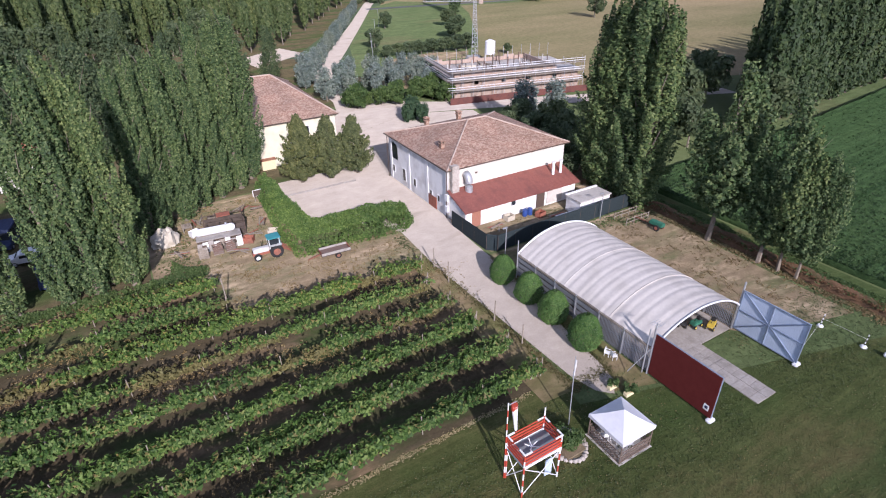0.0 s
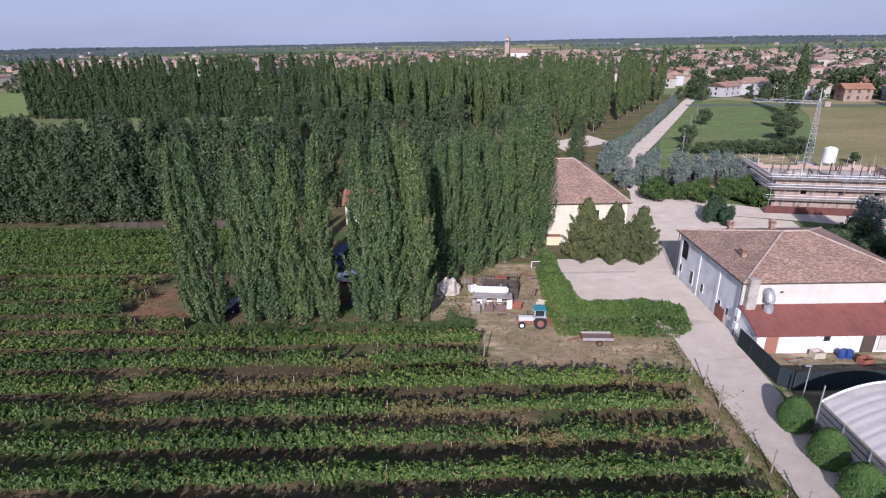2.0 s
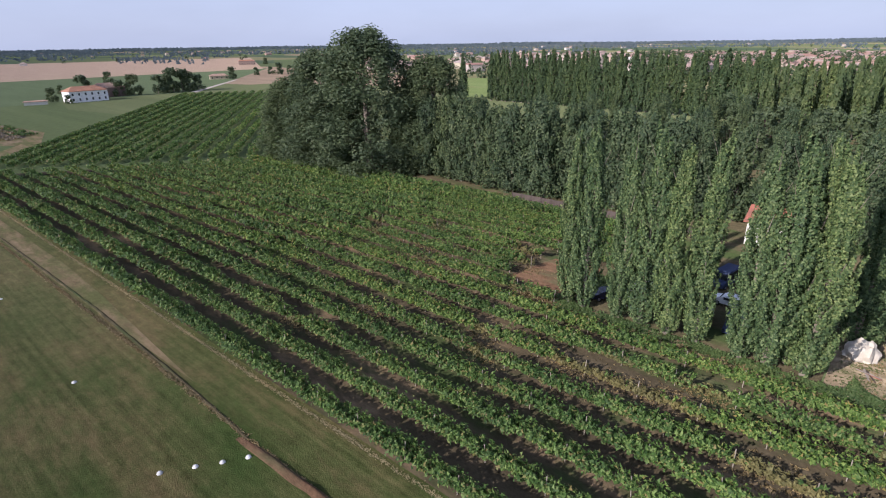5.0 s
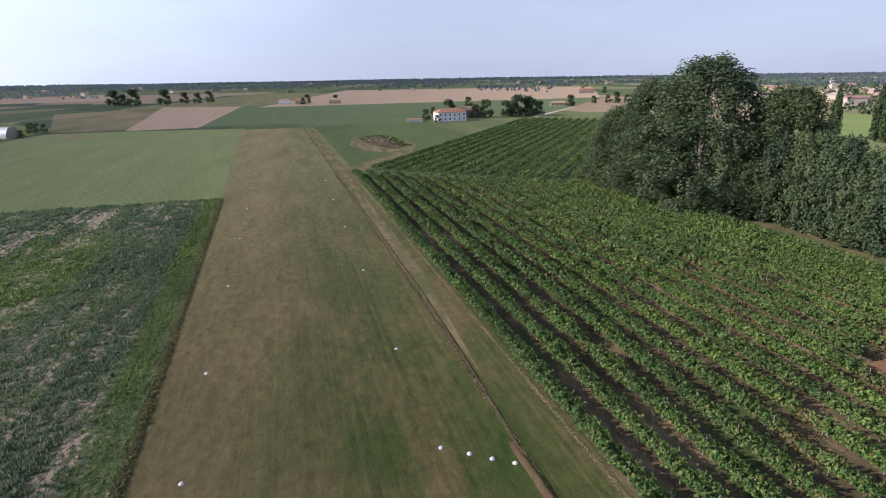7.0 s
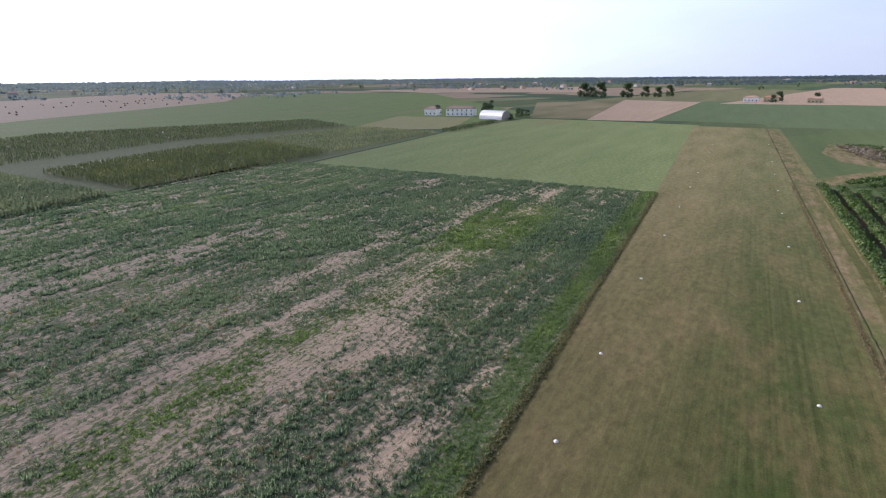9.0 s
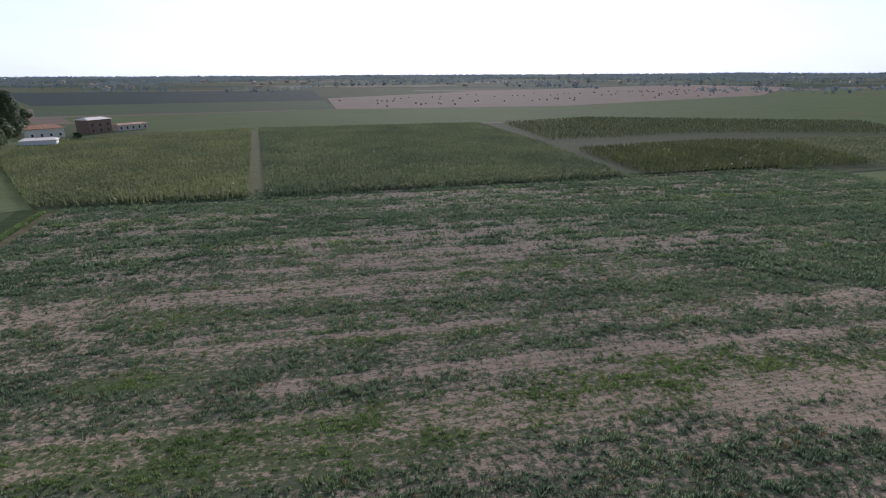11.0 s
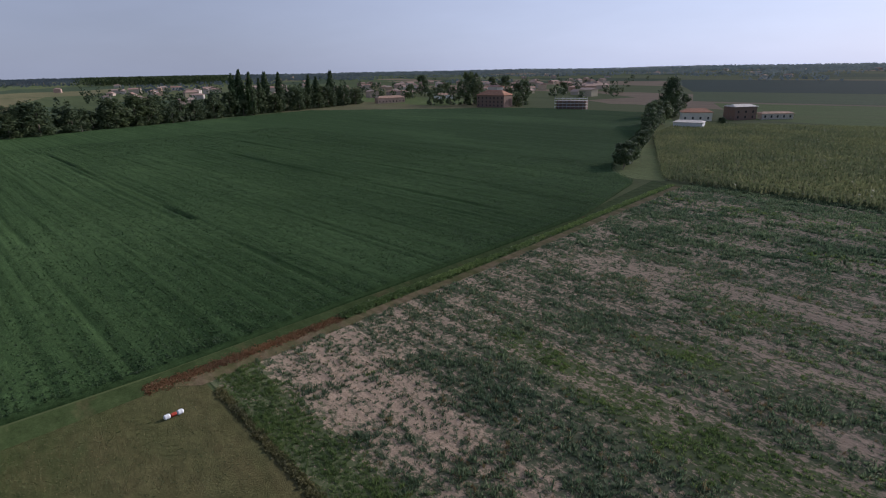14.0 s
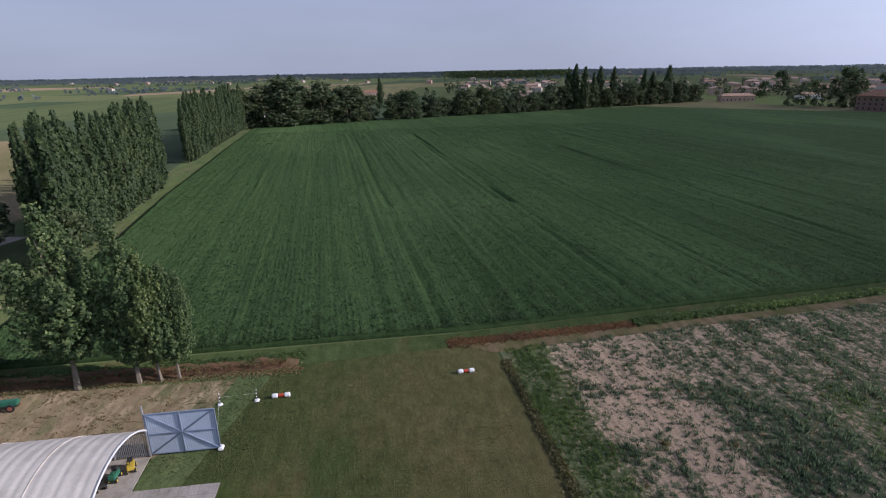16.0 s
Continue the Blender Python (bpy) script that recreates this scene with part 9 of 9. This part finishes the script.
def leaf_hedge(name, label, outline, height, n, material, seed, size=0.3):
    """A dense hedge over an outline in the plan's axes."""
    rng = np.random.default_rng(seed)
    o = np.array(outline, float)
    lo, hi = o.min(0), o.max(0)
    p = rng.uniform(lo, hi, (n * 3, 2))
    inside = np.zeros(len(p), bool)
    edge = np.full(len(p), 1e9)
    for i in range(len(o)):
        (x0, y0), (x1, y1) = o[i - 1], o[i]
        inside ^= ((y0 > p[:, 1]) != (y1 > p[:, 1])) & (p[:, 0] < (x1 - x0) * (p[:, 1] - y0) / (y1 - y0 + 1e-9) + x0)
        d = np.array([x1 - x0, y1 - y0])
        t = np.clip(((p - [x0, y0]) @ d) / (d @ d), 0, 1)
        edge = np.minimum(edge, np.hypot(*(p - [x0, y0] - t[:, None] * d).T))
    p, edge = p[inside][:n], edge[inside][:n]
    top = height * np.clip(0.35 + edge * 0.9, 0, 1) * (1 + 0.22 * np.array([noise.noise((x * 0.5, y * 0.5, seed)) for x, y in p]))
    z = top * np.where(edge < 0.7, rng.uniform(0.05, 1, len(p)), rng.uniform(0.82, 1.05, len(p)))
    P = np.stack([p[:, 0] * BX + p[:, 1] * AX, p[:, 0] * BY + p[:, 1] * AY, z], 1)
    h = tagged(new(name), label, "hedge")
    mid = rng.choice(P[:, :2], max(1, n // 2200), replace=False)
    own = np.argmin(((P[:, None, :2] - mid[None]) ** 2).sum(2), 1)
    for i in range(len(mid)):
        Q = P[own == i]
        v, f = cards(Q, rng.normal(0, 0.6, Q.shape) + [0, 0, 0.6], size, rng, 1.5, 0.4)
        mesh_ob("bush", v, f, material, h)


leaf_hedge("bamboo_hedge", "thick unclipped green hedge round the forecourt", [(12.6, 54.3), (26.2, 53.6), (28.2, 55.2), (28, 58.0), (21.4, 58.6), (16.6, 59.4), (16.2, 66), (15.8, 76.4), (13.2, 76), (12.2, 60)], 2.7, 24000, M["bamboo"], 4, 0.2)
leaf_hedge("field_hedge", "overgrown weeds at the poplars' feet", [(-0.6, 57.5), (3.5, 57.0), (3.6, 58.4), (1.6, 59.2), (0.2, 61.5)], 0.4, 1400, M["grassleaf"], 6, 0.18)


def wooden_fence():
    h = thing("board_fence", "weathered brown board fence behind the vineyard", "fence", "", 0, 0)
    post_me = board_me = None
    for i in range(26):
        b = -64 + 2.4 * i
        if b > -24:
            break
        if board_me is None:
            board_me = part("panel", bx(0, 2.25, -0.03, 0.03, 0.1, 1.45), M["fenceboard"], h, "weathered board panel").data
            post_me = part("post", bx(-0.1, 0.1, -0.1, 0.1, 0, 1.65, bevel=0.02), M["fenceboard"], h).data
            h.children[0].matrix_basis, h.children[1].matrix_basis = pose(b, 95.2, 0), pose(b, 95.2, 0)
            continue
        for nm, me, dx in (("panel", board_me, 0.08), ("post", post_me, 0)):
            o = new(nm, me)
            o.parent, o.matrix_basis = h, pose(b + dx, 95.2 + 0.03 * (i % 3), 0)


wooden_fence()


# ---- parked vehicles under the poplars ----
def car(b, a, turn, paint, label, van=False):
    h = thing("parked_van" if van else "parked_car", label, "van" if van else "car", "parked vehicles", b, a, 0.03, TURN + turn)
    L, Wd, H = (5.2, 1.9, 2.3) if van else (4.2, 1.7, 1.45)
    prof = [(-L / 2, 0.35), (-L / 2, 0.9), (-L / 2 + 0.9, 1.0), (-L / 2 + 1.5, H), (L / 2 - (0.1 if van else 0.7), H), (L / 2, 1.0 if not van else H - 0.3), (L / 2, 0.35)]
    bm = bmesh.new()
    lo = [bm.verts.new((x, -Wd / 2, z)) for x, z in prof]
    hi = [bm.verts.new((x, Wd / 2, z)) for x, z in prof]
    bm.faces.new(lo), bm.faces.new(hi[::-1])
    for i in range(len(prof)):
        bm.faces.new((lo[i], lo[i - 1], hi[i - 1], hi[i]))
    bmesh.ops.bevel(bm, geom=bm.edges[:], offset=0.06, segments=2, affect='EDGES')
    part("body", bm, M[paint], h)
    for y in (-Wd / 2 - 0.012, Wd / 2 - 0.012):
        part("side_window", bx(-L / 2 + 1.5, L / 2 - 0.9, y, y + 0.024, 1.0, H - 0.14), M["glass"], h)
    part("windscreen", bx(-L / 2 + 1.0, -L / 2 + 1.25, -Wd / 2 + 0.12, Wd / 2 - 0.12, 1.02, H - 0.25), M["glass"], h)
    for x in (-L / 2 + 0.85, L / 2 - 0.85):
        for y in (-Wd / 2 + 0.1, Wd / 2 - 0.1):
            wheel(h, x, y, 0.32, 0.2, "steel")


for b, a, turn, paint, label, van in ((-23, 64, 90, "white", "white parked van behind the poplars", True), (-18.5, 64.5, 88, "dblue", "dark blue parked car behind the poplars", False), (-15.2, 64, 92, "white", "white parked car behind the poplars", False),
                                      (-11.5, 64.6, 90, "dblue", "dark blue parked van behind the poplars", True), (-8.0, 64, 91, "steel", "grey parked car behind the poplars", False), (-20.5, 71, 5, "solarblue", "blue parked car in the grove", False), (-13.8, 70.5, -4, "white", "white parked car in the grove", False), (-16.2, 77, 80, "dblue", "dark blue parked van in the grove", True), (-9.5, 71.5, 8, "gate_red", "maroon parked car in the grove", False), (-24.5, 78, 84, "steel", "grey parked car in the grove", False), (-26.6, 62.5, 40, "solarblue", "dark blue parked car by the vines", False), (-4.2, 64.4, 89, "dblue", "navy parked car behind the poplars", False)):
    car(b, a, turn, paint, label, van)


def red_hut():
    h = thing("red_roofed_hut", "hut with a dull red roof among the poplars", "hut", "", -15.0, 99)
    part("wall", bx(-3.5, 3.5, -3, 3, 0, 4.0), M["plaster"], h)
    part("roof", hip_roof(bmesh.new(), -4, 4, -3.6, 3.6, 4.1, 2.0, 0.2, ridge_x=(-4, 4)), M["rust"], h)
    window(h, 0, -3.005, 1.2, 1.4, 1.2, "y-")


red_hut()


# ---- behind the hangar ----
def green_plough():
    h = thing("farm_implement", "old green farm implement with rusty tines", "implement", "", 52.6, 37.6, 0.06, TURN + 95)
    part("hopper", bx(-0.9, 0.9, -0.35, 0.35, 0.55, 1.05, bevel=0.06), M["green_p"], h)
    part("beam", tb((-1.1, 0, 0.5), (3.2, 0, 0.45), 0.07), M["rust"], h)
    for i in range(6):
        part("tine", tb((1.0 + 0.4 * i, -0.5, 0.5), (1.2 + 0.4 * i, -0.7, 0.02), 0.035), M["rust"], h)
    for y in (-0.5, 0.5):
        wheel(h, -0.3, y, 0.4, 0.15, "rust")
    p = thing("rail_pen", "low wooden rail pen on dry ground", "pen", "", 50.2, 40.2, 0.06)
    for i in range(4):
        part("post", tb((i * 1.3, 0, 0), (i * 1.3, 0, 1.0), 0.05), M["timber"], p)
        part("post", tb((i * 1.3, 2.0, 0), (i * 1.3, 2.0, 1.0), 0.05), M["timber"], p)
    for y in (0, 2.0):
        for z in (0.4, 0.85):
            part("rail", tb((0, y, z), (3.9, y, z), 0.04), M["timber"], p)
    for i, (b, a, m_) in enumerate(((40.3, 22.6, "green_p"), (41.3, 21.7, "yellow_p"), (39.4, 23.4, "rubber"))):
        q = thing("garden_machine", ("green", "yellow", "black")[i] + " garden machine parked under the arch", "machine", "garden machines", b, a, 0.1, TURN + 20 * i)
        part("body", bx(-0.6, 0.5, -0.3, 0.3, 0.3, 0.7, bevel=0.06), M[m_], q)
        part("seat", bx(0.1, 0.45, -0.2, 0.2, 0.7, 1.0, bevel=0.04), M["rubber"], q)
        part("handle", tb((-0.3, 0, 0.7), (-0.1, 0, 1.1), 0.03), M["rubber"], q)
        for x in (-0.45, 0.4):
            for y in (-0.32, 0.32):
                wheel(q, x, y, 0.2, 0.12, "yellow_p")


green_plough()


def street_lamps():
    for b, a, hgt_, lean in ((32.4, 41.5, 4.2, 0), (48.8, 43.3, 3.6, 0), (64.5, 147, 6.5, 0), (70, 160, 6.5, 0), (84, 188, 6.5, 0), (97, 213, 6.5, 0)):
        h = thing("lamp_post", "slim grey lamp post beside the drive", "lamp post", "lamp posts", b, a)
        part("pole", tb((0, 0, 0), (0, 0, hgt_), 0.06, 0.045, 8), M["steel"], h)
        part("head", bx(-0.5, 0.1, -0.1, 0.1, hgt_, hgt_ + 0.12, bevel=0.03), M["steel"], h)


street_lamps()


def bales():
    rng = np.random.default_rng(66)
    me = None
    for i in range(90):
        u, v = rng.uniform(0, 1), rng.uniform(0, 1)
        p = (np.array([362, -396]) * (1 - u) + np.array([60, -850]) * u) * (1 - v) + (np.array([520, -570]) * (1 - u) + np.array([120, -1150]) * u) * v
        h = tagged(new("straw_bale"), "round straw bale on stubble", "bale", "straw bales")
        h.matrix_basis = pose(p[0], p[1], 0.06, 0, 0, rng.uniform(0, 180))
        if me is None:
            me = part("roll", tb((0, -0.7, 0.75), (0, 0.7, 0.75), 0.75, None, 14), M["darkwood"], h).data
        else:
            new("roll", me).parent = h
    rng = np.random.default_rng(67)
    u = rng.uniform(-1, 1, 900)
    pts = np.stack([-236 + 15 * u + rng.normal(0, 2.2, 900), -157 + 17 * u + rng.normal(0, 2.6, 900), np.zeros(900)], 1)
    pts[:, 2] = rng.uniform(0, 1, 900) * 1.8 * np.clip(1 - u * u, 0, 1)
    tufts("brush_heap", "heap of dry brown brush on bare soil", pts, 0.9, M["bark"], 6, rng)
    tufts("brush_heap", "grey twigs strewn over a brush heap", pts[:500] + rng.normal(0, 1.2, (500, 3)) * [1, 1, 0.2], 0.8, M["drygrass"], 5, rng)
    tufts("brush_heap", "green bushes on a brush heap", pts[500:640] * [1, 1, 0.6] + [-5, 1, 0.5], 1.2, M["shrub"], 8, rng)


bales()


# templates that nothing used
for root in [*T.values(), *HK]:
    if root.name in placed or root in [HK[k] for k in placed if isinstance(k, int)]:
        continue
    for o in [*root.children_recursive, root]:
        bpy.data.objects.remove(o)
